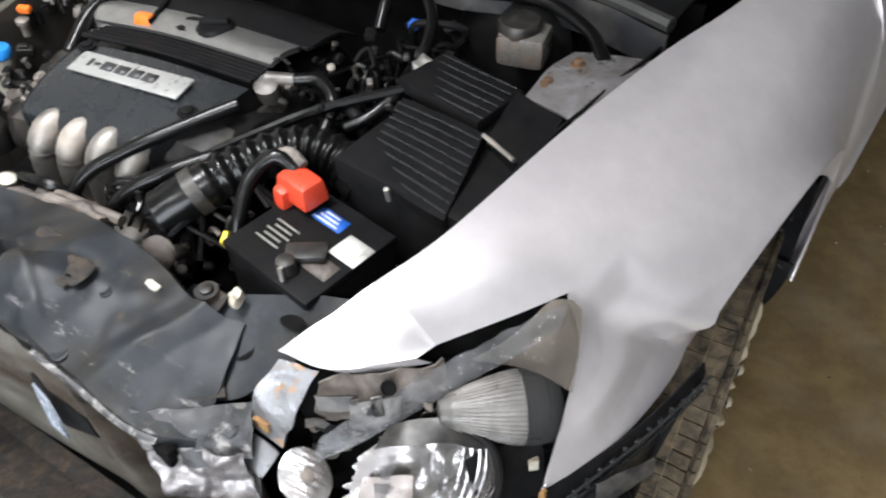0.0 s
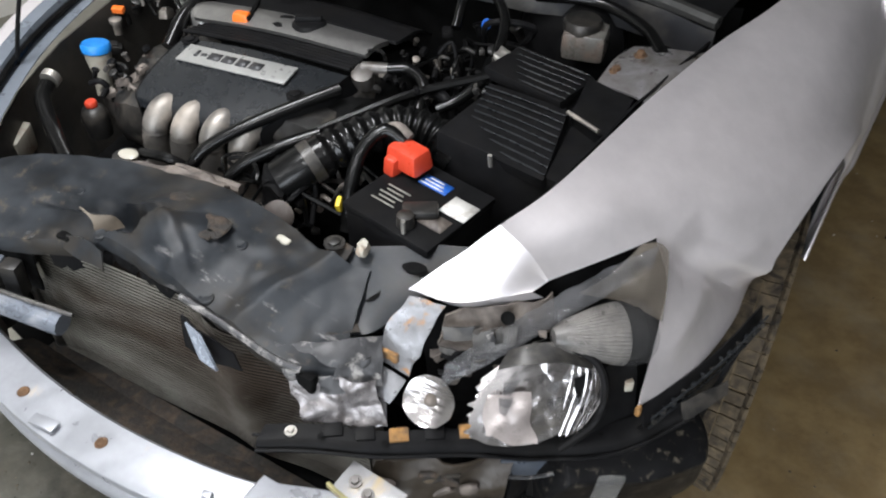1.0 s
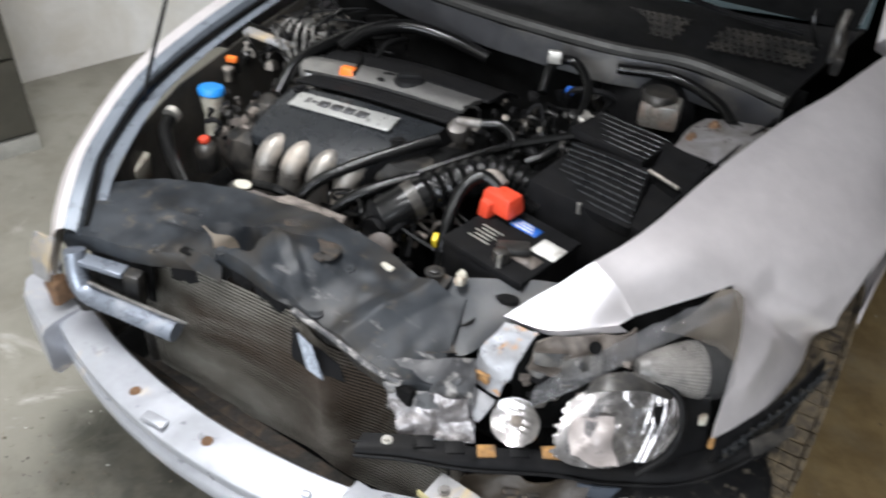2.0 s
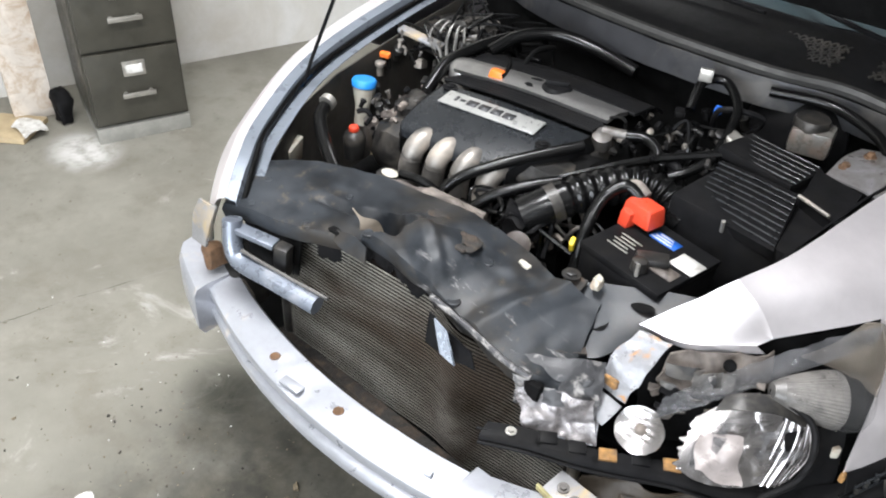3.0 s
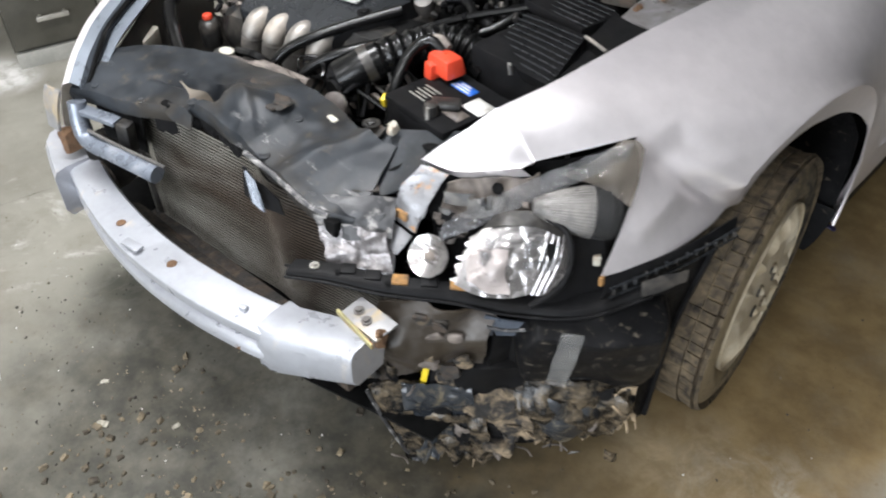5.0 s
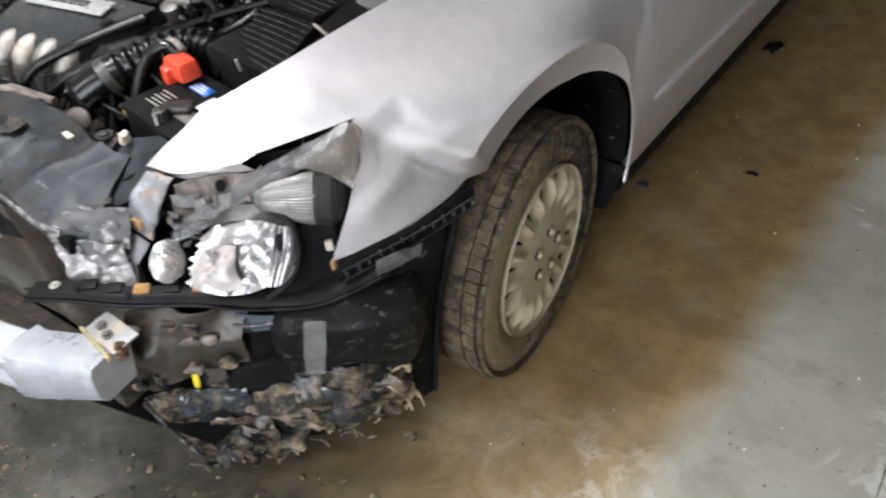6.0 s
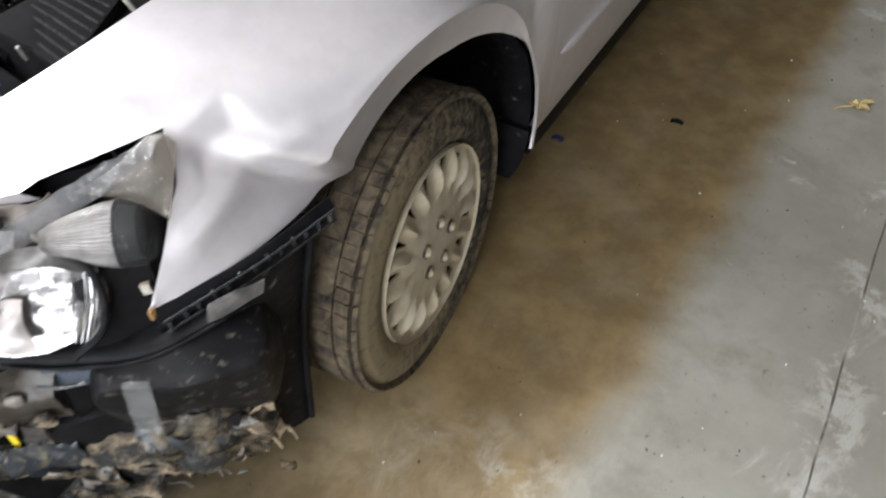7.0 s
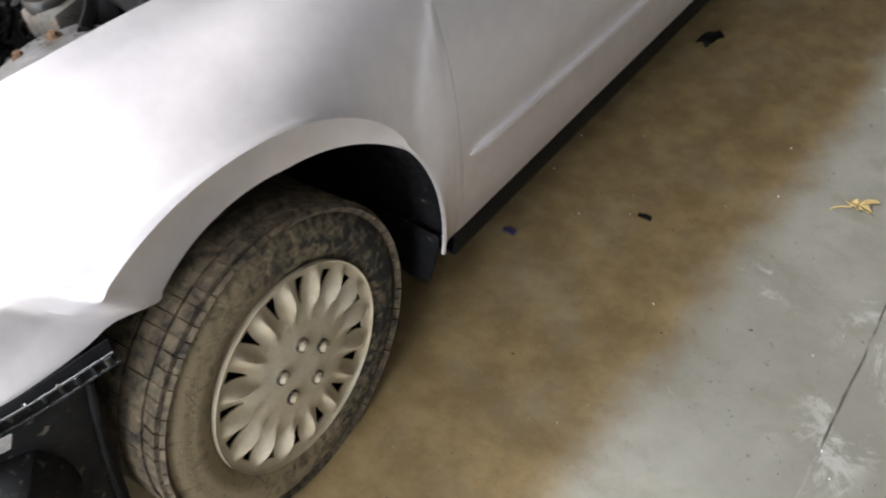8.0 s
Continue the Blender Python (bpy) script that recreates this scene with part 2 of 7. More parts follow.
def concrete():
    """Worn garage concrete: broad grey-olive mottling, pale wear, a browner band beside the car and oil under its nose.
    """
    m = bpy.data.materials.new("worn_concrete")
    m.use_nodes = True
    nt = m.node_tree
    b = nt.nodes["Principled BSDF"]
    tc = nt.nodes.new("ShaderNodeTexCoord")
    sep = nt.nodes.new("ShaderNodeSeparateXYZ")
    nt.links.new(tc.outputs["Object"], sep.inputs[0])

    def noi(scale, detail=8.0, rough=0.65, distort=0.0):
        n = nt.nodes.new("ShaderNodeTexNoise")
        n.inputs["Scale"].default_value, n.inputs["Detail"].default_value = scale, detail
        n.inputs["Roughness"].default_value, n.inputs["Distortion"].default_value = rough, distort
        nt.links.new(tc.outputs["Object"], n.inputs["Vector"])
        return n.outputs["Fac"]

    def rng(src, a, c, lo=0.0, hi=1.0):
        r = nt.nodes.new("ShaderNodeMapRange")
        r.interpolation_type = "SMOOTHSTEP"
        for k, v in enumerate((a, c, lo, hi)):
            r.inputs[1 + k].default_value = v
        nt.links.new(src, r.inputs[0])
        return r.outputs[0]

    def op(kind, a, c):
        x = nt.nodes.new("ShaderNodeMath")
        x.operation = kind
        for s, v in ((0, a), (1, c)):
            if isinstance(v, (int, float)):
                x.inputs[s].default_value = v
            else:
                nt.links.new(v, x.inputs[s])
        return x.outputs[0]

    def mix(fac, a, c):
        x = nt.nodes.new("ShaderNodeMix")
        x.data_type = "RGBA"
        nt.links.new(fac, x.inputs[0])
        for s, v in ((6, a), (7, c)):
            if isinstance(v, tuple):
                x.inputs[s].default_value = (*v, 1)
            else:
                nt.links.new(v, x.inputs[s])
        return x.outputs[2]

    col = mix(rng(noi(1.1), 0.3, 0.7), (0.165, 0.157, 0.130), (0.262, 0.252, 0.216))
    col = mix(rng(noi(6.0), 0.48, 0.72, 0.0, 0.55), col, (0.145, 0.131, 0.103))
    col = mix(rng(noi(2.3, 9.0, 0.72, 0.5), 0.55, 0.68, 0.0, 0.38), col, (0.118, 0.108, 0.084))
    col = mix(rng(noi(3.2, 9.0, 0.7, 0.8), 0.60, 0.72), col, (0.36, 0.35, 0.32))
    col = mix(rng(noi(38.0, 4.0), 0.63, 0.72), col, (0.13, 0.115, 0.092))
    # browner, darker band along the car's side with a soft outer edge
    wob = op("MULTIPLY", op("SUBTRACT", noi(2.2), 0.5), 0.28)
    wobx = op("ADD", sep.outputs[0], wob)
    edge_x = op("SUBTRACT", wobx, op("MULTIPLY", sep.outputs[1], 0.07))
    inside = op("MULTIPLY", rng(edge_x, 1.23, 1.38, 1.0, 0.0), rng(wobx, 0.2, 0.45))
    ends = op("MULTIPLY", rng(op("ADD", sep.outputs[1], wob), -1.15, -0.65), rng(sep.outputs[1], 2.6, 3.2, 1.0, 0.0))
    brown_band = op("MULTIPLY", op("MULTIPLY", inside, ends), rng(noi(4.0), 0.2, 0.55, 0.65, 1.0))
    col = mix(op("MULTIPLY", brown_band, 0.9), col, mix(rng(noi(9.0), 0.35, 0.7), (0.135, 0.087, 0.031), (0.215, 0.148, 0.062)))
    # plaster dust before the cabinet
    dx = op("ADD", sep.outputs[0], 2.08)
    dy = op("MULTIPLY", op("ADD", sep.outputs[1], 0.47), 1.3)
    dust = op("MULTIPLY", rng(op("SQRT", op("ADD", op("MULTIPLY", dx, dx), op("MULTIPLY", dy, dy)), 0.0), 0.05, 0.22, 1.0, 0.0), rng(noi(12.0), 0.35, 0.6, 0.2, 1.0))
    col = mix(dust, col, (0.58, 0.57, 0.55))
    # scuffed pale dust before the wheel, tan dirt off the tyre, a chalky smear
    def spot(cx, cy, kx, ky, lo, hi):
        u = op("MULTIPLY", op("SUBTRACT", sep.outputs[0], cx), kx)
        v = op("MULTIPLY", op("SUBTRACT", sep.outputs[1], cy), ky)
        return rng(op("SQRT", op("ADD", op("MULTIPLY", u, u), op("MULTIPLY", v, v)), 0.0), lo, hi, 1.0, 0.0)
    col = mix(op("MULTIPLY", spot(1.00, -0.34, 1.0, 1.5, 0.10, 0.42), rng(noi(7.0, 9.0, 0.75, 1.2), 0.40, 0.66, 0.25, 1.0)), col, (0.29, 0.225, 0.135))
    col = mix(op("MULTIPLY", spot(1.17, -0.30, 1.0, 1.4, 0.02, 0.36), rng(noi(8.0, 9.0, 0.75, 0.5), 0.46, 0.66, 0.0, 0.75)), col, (0.40, 0.38, 0.33))
    col = mix(op("MULTIPLY", spot(-0.50, -1.38, 1.0, 1.6, 0.02, 0.20), rng(noi(11.0, 9.0, 0.75, 0.8), 0.42, 0.60)), col, (0.48, 0.48, 0.46))
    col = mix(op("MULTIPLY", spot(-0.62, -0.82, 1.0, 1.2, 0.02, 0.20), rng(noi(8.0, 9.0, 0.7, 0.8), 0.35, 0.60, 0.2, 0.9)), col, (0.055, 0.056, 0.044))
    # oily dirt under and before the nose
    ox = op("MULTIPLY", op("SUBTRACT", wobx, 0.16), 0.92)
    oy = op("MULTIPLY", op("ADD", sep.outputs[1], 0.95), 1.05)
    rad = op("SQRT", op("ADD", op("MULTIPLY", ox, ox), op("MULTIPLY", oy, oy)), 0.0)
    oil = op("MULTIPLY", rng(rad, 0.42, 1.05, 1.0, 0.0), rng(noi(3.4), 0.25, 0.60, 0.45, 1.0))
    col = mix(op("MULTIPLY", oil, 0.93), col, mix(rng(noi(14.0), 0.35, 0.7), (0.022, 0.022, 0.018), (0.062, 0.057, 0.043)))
    nt.links.new(col, b.inputs["Base Color"])
    # spalled edges along the joint
    near = op("ABSOLUTE", op("SUBTRACT", wobx, 1.715), 0.0)
    col = mix(op("MULTIPLY", rng(near, 0.02, 0.09, 1.0, 0.0), rng(noi(6.0, 9.0, 0.75, 0.6), 0.50, 0.60, 0.0, 0.8)), col, (0.34, 0.335, 0.30))
    nt.links.new(col, b.inputs["Base Color"])
    b.inputs["Specular IOR Level"].default_value = 0.22
    nt.links.new(rng(noi(5.0), 0.2, 0.8, 0.45, 0.80), b.inputs["Roughness"])
    bp = nt.nodes.new("ShaderNodeBump")
    bp.inputs["Strength"].default_value, bp.inputs["Distance"].default_value = 0.35, 0.004
    nt.links.new(noi(45.0, 9.0, 0.75), bp.inputs["Height"])
    nt.links.new(bp.outputs[0], b.inputs["Normal"])
    return m


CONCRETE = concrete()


def scraped_cover():
    """Dark grey plastic with brown road dust, and pale scrapes where it was dragged."""
    m = bpy.data.materials.new("scraped_dark_plastic")
    m.use_nodes = True
    nt = m.node_tree
    b = nt.nodes["Principled BSDF"]
    tc = nt.nodes.new("ShaderNodeTexCoord")
    sep = nt.nodes.new("ShaderNodeSeparateXYZ")
    nt.links.new(tc.outputs["Object"], sep.inputs[0])

    def noi(scale, stretch=(1, 1, 1), turn=0.0, detail=8.0):
        mp = nt.nodes.new("ShaderNodeMapping")
        mp.inputs["Rotation"].default_value = (0, 0, turn)
        mp.inputs["Scale"].default_value = stretch
        nt.links.new(tc.outputs["Object"], mp.inputs[0])
        n = nt.nodes.new("ShaderNodeTexNoise")
        n.inputs["Scale"].default_value, n.inputs["Detail"].default_value, n.inputs["Roughness"].default_value = scale, detail, 0.65
        nt.links.new(mp.outputs[0], n.inputs["Vector"])
        return n.outputs["Fac"]

    def rng(src, lo, hi, p=0.0, q=1.0):
        r = nt.nodes.new("ShaderNodeMapRange")
        r.interpolation_type = "SMOOTHSTEP"
        for k, v in enumerate((lo, hi, p, q)):
            r.inputs[1 + k].default_value = v
        nt.links.new(src, r.inputs[0])
        return r.outputs[0]

    def mul(x, y):
        n = nt.nodes.new("ShaderNodeMath")
        n.operation = "MULTIPLY"
        nt.links.new(x, n.inputs[0])
        nt.links.new(y, n.inputs[1])
        return n.outputs[0]

    def mix(fac, x, y):
        n = nt.nodes.new("ShaderNodeMix")
        n.data_type = "RGBA"
        nt.links.new(fac, n.inputs[0])
        for s, v in ((6, x), (7, y)):
            if isinstance(v, tuple):
                n.inputs[s].default_value = (*v, 1)
            else:
                nt.links.new(v, n.inputs[s])
        return n.outputs[2]

    col = mix(rng(noi(7, detail=10.0), 0.36, 0.66), (0.0072, 0.0085, 0.0103), (0.0245, 0.0280, 0.0325))
    col = mix(rng(noi(5), 0.46, 0.70, 0.0, 0.85), col, (0.030, 0.025, 0.019))
    col = mix(mul(rng(noi(26), 0.56, 0.68), rng(noi(4.5), 0.45, 0.6)), col, (0.060, 0.050, 0.038))
    near = mul(rng(sep.outputs[1], -0.64, -0.72), rng(sep.outputs[0], -0.05, 0.10))
    col = mix(mul(rng(noi(42, (0.3, 1.4, 1), 0.5), 0.57, 0.70), near), col, (0.25, 0.24, 0.235))
    col = mix(rng(noi(60, (0.10, 2.0, 1), -0.7), 0.70, 0.76, 0.0, 0.6), col, (0.13, 0.125, 0.12))
    col = mix(rng(noi(70), 0.72, 0.76), col, (0.34, 0.33, 0.31))
    nt.links.new(col, b.inputs["Base Color"])
    nt.links.new(rng(noi(7), 0.3, 0.7, 0.30, 0.58), b.inputs["Roughness"])
    b.inputs["Specular IOR Level"].default_value = 0.2
    return m


SUPPORT = scraped_cover()


# ---- builders ----
def part(name, bm, material, parent=None, label="", smooth=True, thick=0.0, bevel=0.0, sub=0):
    me = bpy.data.meshes.new(name)
    bm.normal_update()
    if smooth:
        for e in bm.edges:
            if len(e.link_faces) == 1 or (len(e.link_faces) == 2 and e.calc_face_angle(0) > 0.75):
                e.smooth = False
    bm.to_mesh(me)
    bm.free()
    for p in me.polygons:
        p.use_smooth = smooth
    for m in material if isinstance(material, (list, tuple)) else (material,):
        me.materials.append(m)
    ob = new(name, me)
    if parent is not None:
        ob.parent = parent
    if thick:
        s = ob.modifiers.new("thickness", "SOLIDIFY")
        s.thickness, s.offset = thick, -1
    if bevel:
        v = ob.modifiers.new("bevel", "BEVEL")
        v.width, v.segments, v.limit_method = bevel, 2, "ANGLE"
    if sub:
        s = ob.modifiers.new("smooth", "SUBSURF")
        s.levels = s.render_levels = sub
    if label:
        ob["label"] = label
    return ob


def thing(name, label, category, group="", at=(0, 0, 0)):
    ob = new(name)
    ob.location = at
    return tagged(ob, label, category, group)


def curve_at(pts, n):
    """n points along a smooth curve through pts."""
    pts = [Vector(p) for p in pts]
    if len(pts) < 3:
        return [pts[0].lerp(pts[-1], i / (n - 1)) for i in range(n)]
    ext = [2 * pts[0] - pts[1], *pts, 2 * pts[-1] - pts[-2]]
    out, segs = [], len(pts) - 1
    for i in range(n):
        u = i / (n - 1) * segs
        k = min(int(u), segs - 1)
        t = u - k
        a, b, c, d = ext[k:k + 4]
        out.append(0.5 * ((2 * b) + (c - a) * t + (2 * a - 5 * b + 4 * c - d) * t * t + (3 * b - a - 3 * c + d) * t ** 3))
    return out


def tube(pts, r, n=24, seg=10, bm=None, radius=None, cap=True):
    """A round hose along a smooth curve; radius(u) may vary it."""
    bm = bm or bmesh.new()
    path = curve_at(pts, n)
    up, rings = Vector((0.13, 0.21, 1)), []
    for i, p in enumerate(path):
        d = (path[min(i + 1, n - 1)] - path[max(i - 1, 0)]).normalized()
        side = d.cross(up).normalized()
        nor = side.cross(d)
        rr = r * (radius(i / (n - 1)) if radius else 1)
        rings.append([bm.verts.new(p + rr * (math.cos(a) * side + math.sin(a) * nor)) for a in [2 * math.pi * k / seg for k in range(seg)]])
    for a, b in zip(rings, rings[1:]):
        for k in range(seg):
            bm.faces.new((a[k], a[(k + 1) % seg], b[(k + 1) % seg], b[k]))
    if cap:
        bm.faces.new(list(reversed(rings[0])))
        bm.faces.new(rings[-1])
    return bm


def box(centre, size, turn=(0, 0, 0), bm=None, bevel=0.0, taper=1.0):
    """A box; taper narrows its top. A bevel rounds its edges."""
    tmp = bmesh.new()
    bmesh.ops.create_cube(tmp, size=1)
    for v in tmp.verts:
        k = taper if v.co.z > 0 else 1
        v.co = Vector((v.co.x * size[0] * k, v.co.y * size[1] * k, v.co.z * size[2]))
    if bevel:
        bmesh.ops.bevel(tmp, geom=list(tmp.edges), offset=bevel, segments=2, affect="EDGES", profile=0.6)
    bmesh.ops.transform(tmp, matrix=pose(*centre, *turn), verts=tmp.verts)
    if bm is None:
        return tmp
    join(bm, tmp)
    return bm


def join(bm, other):
    vs = [bm.verts.new(v.co) for v in other.verts]
    other.verts.index_update()
    for f in other.faces:
        bm.faces.new([vs[v.index] for v in f.verts])
    other.free()
    return bm


def lathe(profile, m, n=32, bm=None, cap=True):
    """Turns (radius, height) pairs round z, then places them by m."""
    bm = bm or bmesh.new()
    rings = [[bm.verts.new(m @ Vector((r * math.cos(2 * math.pi * k / n), r * math.sin(2 * math.pi * k / n), h))) for k in range(n)] for r, h in profile]
    for a, b in zip(rings, rings[1:]):
        for k in range(n):
            bm.faces.new((a[k], a[(k + 1) % n], b[(k + 1) % n], b[k]))
    if cap:
        bm.faces.new(list(reversed(rings[0])))
        bm.faces.new(rings[-1])
    return bm


def sheet(rows, bm=None, flip=False):
    """A sheet of quads over rows of points."""
    bm = bm or bmesh.new()
    vs = [[bm.verts.new(p) for p in row] for row in rows]
    for a, b in zip(vs, vs[1:]):
        for k in range(len(a) - 1):
            q = (a[k], a[k + 1], b[k + 1], b[k])
            try:
                bm.faces.new(tuple(reversed(q)) if flip else q)
            except ValueError:
                pass
    return bm


def skin(curves, n, m):
    """A grid over several control curves: n points along each, m across."""
    along = [curve_at(c, n) for c in curves]
    return [curve_at([c[i] for c in along], m) for i in range(n)]


def rough_up(rows, amp, scale, seed=0.0, keep=0):
    for i, row in enumerate(rows):
        for k, p in enumerate(row):
            if keep and (i < keep or i >= len(rows) - keep or k < keep or k >= len(row) - keep):
                continue
            row[k] = p + amp * noise.noise_vector(p * scale + Vector((seed, seed * 1.7, 0)))
    return rows


def crushed(centre, size, amp, scale, seed, turn=(0, 0, 0), cuts=5):
    """A crumpled lump of plastic or metal."""
    bm = bmesh.new()
    bmesh.ops.create_cube(bm, size=1)
    bmesh.ops.subdivide_edges(bm, edges=list(bm.edges), cuts=cuts, use_grid_fill=True)
    m = pose(*centre, *turn)
    for v in bm.verts:
        q = v.co.copy()
        q = q.lerp(q.normalized() * 0.62, 0.45)
        p = Vector((q.x * size[0], q.y * size[1], q.z * size[2]))
        w = p * scale + Vector((seed * 3.1, seed, seed * 7.7))
        v.co = m @ (p + amp * noise.noise_vector(w) + 0.45 * amp * noise.noise_vector(w * 2.7))
    return bm


def bolt(p, r, direction=(0, 0, 1), h=0.006):
    turn = Vector(direction).to_track_quat("Z", "Y").to_matrix().to_4x4()
    m = Matrix.Translation(p) @ turn
    bm = lathe([(r * 1.6, 0), (r * 1.6, h * 0.3)], m, 16)
    return lathe([(r, h * 0.3), (r, h), (r * 0.85, h * 1.15)], m, 6, bm)


# ---- setting ----
def slab(name, centre, size, material, turn=(0, 0, 0), label=""):
    return tagged(part(name, box(centre, size, turn), material, label=label, smooth=False), label, "", "", "structure")


slab("floor", (0, 0.5, -0.05), (10, 15, 0.1), CONCRETE, label="stained grey concrete garage floor with a browner band beside the car")
WALL_TURN = -15.0
wall_dir = Vector((math.sin(radians(15)), math.cos(radians(15)), 0))
wall_c = Vector((-2.50, 0.38, 1.7))
slab("wall_west", wall_c - Vector((0.1 * math.cos(radians(15)), -0.1 * math.sin(radians(15)), 0)) + wall_dir * 0.6, (0.2, 14.5, 3.4), WALL, (0, 0, WALL_TURN), "white painted rough masonry wall, chipped at the foot")
# unseen walls and ceiling close the room; tones set for the paint's reflections
slab("wall_east", (4.7, 0.5, 1.7), (0.2, 15, 3.4), WALL_GREY, label="unseen grey painted closing wall")
slab("wall_north", (0, 7.6, 1.7), (9.6, 0.2, 3.4), WALL_GREY, label="unseen grey painted closing wall")
# unseen south wall, built around the added doorway
slab("wall_south", (4.3, -6.2, 1.7), (0.7, 0.2, 3.4), WALL, label="unseen white painted masonry wall beside the added doorway")
slab("lintel", (1.6, -6.2, 3.0), (4.6, 0.2, 0.8), WALL, label="unseen white painted lintel over the added doorway")
slab("wall_southwest", (-2.85, -6.2, 1.7), (4.3, 0.2, 3.4), WALL, label="unseen white painted masonry wall beside the added doorway")
slab("ceiling", (0, 0.5, 3.45), (10, 15, 0.1), CEIL, label="unseen white painted closing ceiling")

# ---- the car ----
car = thing("car", "silver sedan with crushed front end, raised hood and missing bumper skin", "car")


def side_x(y):
    """Half width of the body's side over its length."""
    t = max(0.0, min(1.0, (y + 0.55) / 0.95))
    return 0.742 + 0.165 * (1 - (1 - t) ** 2.0) + 0.045 * max(0.0, y - 0.4)


def side_section(y, n=40):
    """The body's side from the belt down to the sill, behind the front wheel."""
    x0 = side_x(y)
    k = max(0.0, y - 0.5)
    pts = [(x0 - 0.168 + 0.03 * k, y, 0.968 + 0.015 * k), (x0 - 0.082, y, 0.930 + 0.01 * k), (x0 - 0.030, y, 0.845), (x0 + 0.000, y, 0.70), (x0 + 0.006, y, 0.55), (x0 - 0.002, y, 0.42), (x0 - 0.014, y, 0.31), (x0 - 0.036, y, 0.235)]
    return curve_at(pts, n)


ARCH_Y, ARCH_Z, ARCH_R = 0.075, 0.372, 0.356


def arch_point(deg, grow=0.0, inset=0.0):
    a = radians(deg)
    y = ARCH_Y + (ARCH_R + grow) * math.cos(a)
    return Vector((side_x(y) - inset, y, ARCH_Z + (ARCH_R + grow) * 1.04 * math.sin(a)))


def refined(rows, f, g):
    """A grid made finer, f times along and g times across, on smooth curves."""
    rows = [curve_at(row, (len(row) - 1) * g + 1) for row in rows]
    across = [curve_at([row[k] for row in rows], (len(rows) - 1) * f + 1) for k in range(len(rows[0]))]
    return [[line[i] for line in across] for i in range(len(across[0]))]


def fender_left():
    """The near front fender: folded nose, crown, flared arch and the point that runs down behind the lamp."""
    top = [(0.492, -0.500, 0.884), (0.533, -0.390, 0.903), (0.573, -0.140, 0.918), (0.622, 0.085, 0.932), (0.678, 0.26, 0.948), (0.739, 0.505, 0.968)]
    shoulder = [(0.540, -0.497, 0.850), (0.618, -0.372, 0.878), (0.690, -0.150, 0.893), (0.745, 0.080, 0.905), (0.790, 0.26, 0.918), (0.826, 0.505, 0.930)]
    mid = [(0.572, -0.490, 0.803), (0.683, -0.347, 0.829), (0.775, -0.170, 0.840), (0.832, 0.060, 0.842), (0.862, 0.26, 0.842), (0.880, 0.505, 0.845)]
    n = 36
    ct, cs, cm = (curve_at(q, n) for q in (top, shoulder, mid))

    def dented(p, v):
        d = math.exp(-((p.y - 0.02) / 0.22) ** 2 - ((v - 0.55) / 0.25) ** 2) if v <= 1 else 0
        p = p - Vector((0.4, 0, 1)) * 0.008 * d
        if v <= 0.8:
            return p + 0.0012 * noise.noise_vector(p * 6)
        # crumpled panel behind the lamp: a pushed-in facet over a raised crease that runs down to the point
        corners = ((-0.338, 0.818), (-0.362, 0.756), (-0.236, 0.774), (-0.262, 0.846))
        inside = 1.0
        for (y0, z0), (y1, z1) in zip(corners, corners[1:] + corners[:1]):
            d = ((p.y - y0) * (z1 - z0) - (p.z - z0) * (y1 - y0)) / math.hypot(y1 - y0, z1 - z0)
            inside = min(inside, -d / 0.030)
        t = max(0.0, min(1.0, (p.y + 0.205) / -0.226))
        off = abs(p.z - (0.770 - 0.062 * t)) + 0.6 * max(0.0, p.y + 0.205, -0.431 - p.y)
        crease = max(0.0, 1 - off / 0.024)
        off = abs(p.z - (0.728 + 0.12 * (p.y + 0.25))) + 0.5 * max(0.0, p.y + 0.20, -0.40 - p.y)
        fold = max(0.0, 1 - off / 0.020)
        p = p + Vector((-1, 0.25, -0.25)) * (0.007 * max(0.0, inside) - 0.0035 * crease - 0.001 * fold)
        return p + 0.0012 * noise.noise_vector(p * 6)
    upper = [curve_at([ct[i], cs[i], cm[i]], 13) for i in range(n)]
    ridge = [p.copy() for p in upper[0]]
    brow = curve_at([(0.443, -0.545, 0.834), (0.506, -0.540, 0.815), (0.565, -0.504, 0.799)], 13)
    lip = curve_at([(0.388, -0.588, 0.776), (0.470, -0.578, 0.782), (0.558, -0.517, 0.796)], 13)
    nose = [curve_at([ridge[k], brow[k], lip[k]], 9) for k in range(13)]
    nose = [[p + (0.003 * noise.noise_vector(p * 16) if 0 < m < 8 else Vector()) for m, p in enumerate(row)] for row in nose]
    # side: fans out from the lamp opening, the mid line and the door edge down to the lower edge
    edge_front = curve_at([(0.748, -0.524, 0.657), (0.740, -0.474, 0.700), (0.732, -0.426, 0.747), (0.720, -0.381, 0.783), tuple(upper[7][-1])], 12)
    foot = curve_at([(0.748, -0.524, 0.655), (0.802, -0.400, 0.653), tuple(arch_point(131) + Vector((0.008, 0, 0)))], 12)
    cols = []
    for i in range(11):
        a, e = edge_front[i], foot[i] - Vector((0.026 * (i / 10) ** 6, 0, 0))
        rise = max(0.006, 0.085 * (i - 3.0) / 8.0)
        q = e + (a - e).normalized() * rise + Vector((0.004 * max(0, i - 5) / 5, 0, 0))
        up = curve_at([a, a.lerp(q, 0.5) + Vector((0.006 * i / 11, 0, 0)), q], 9)
        cols.append(up + [q.lerp(e, k / 6) for k in range(1, 7)])
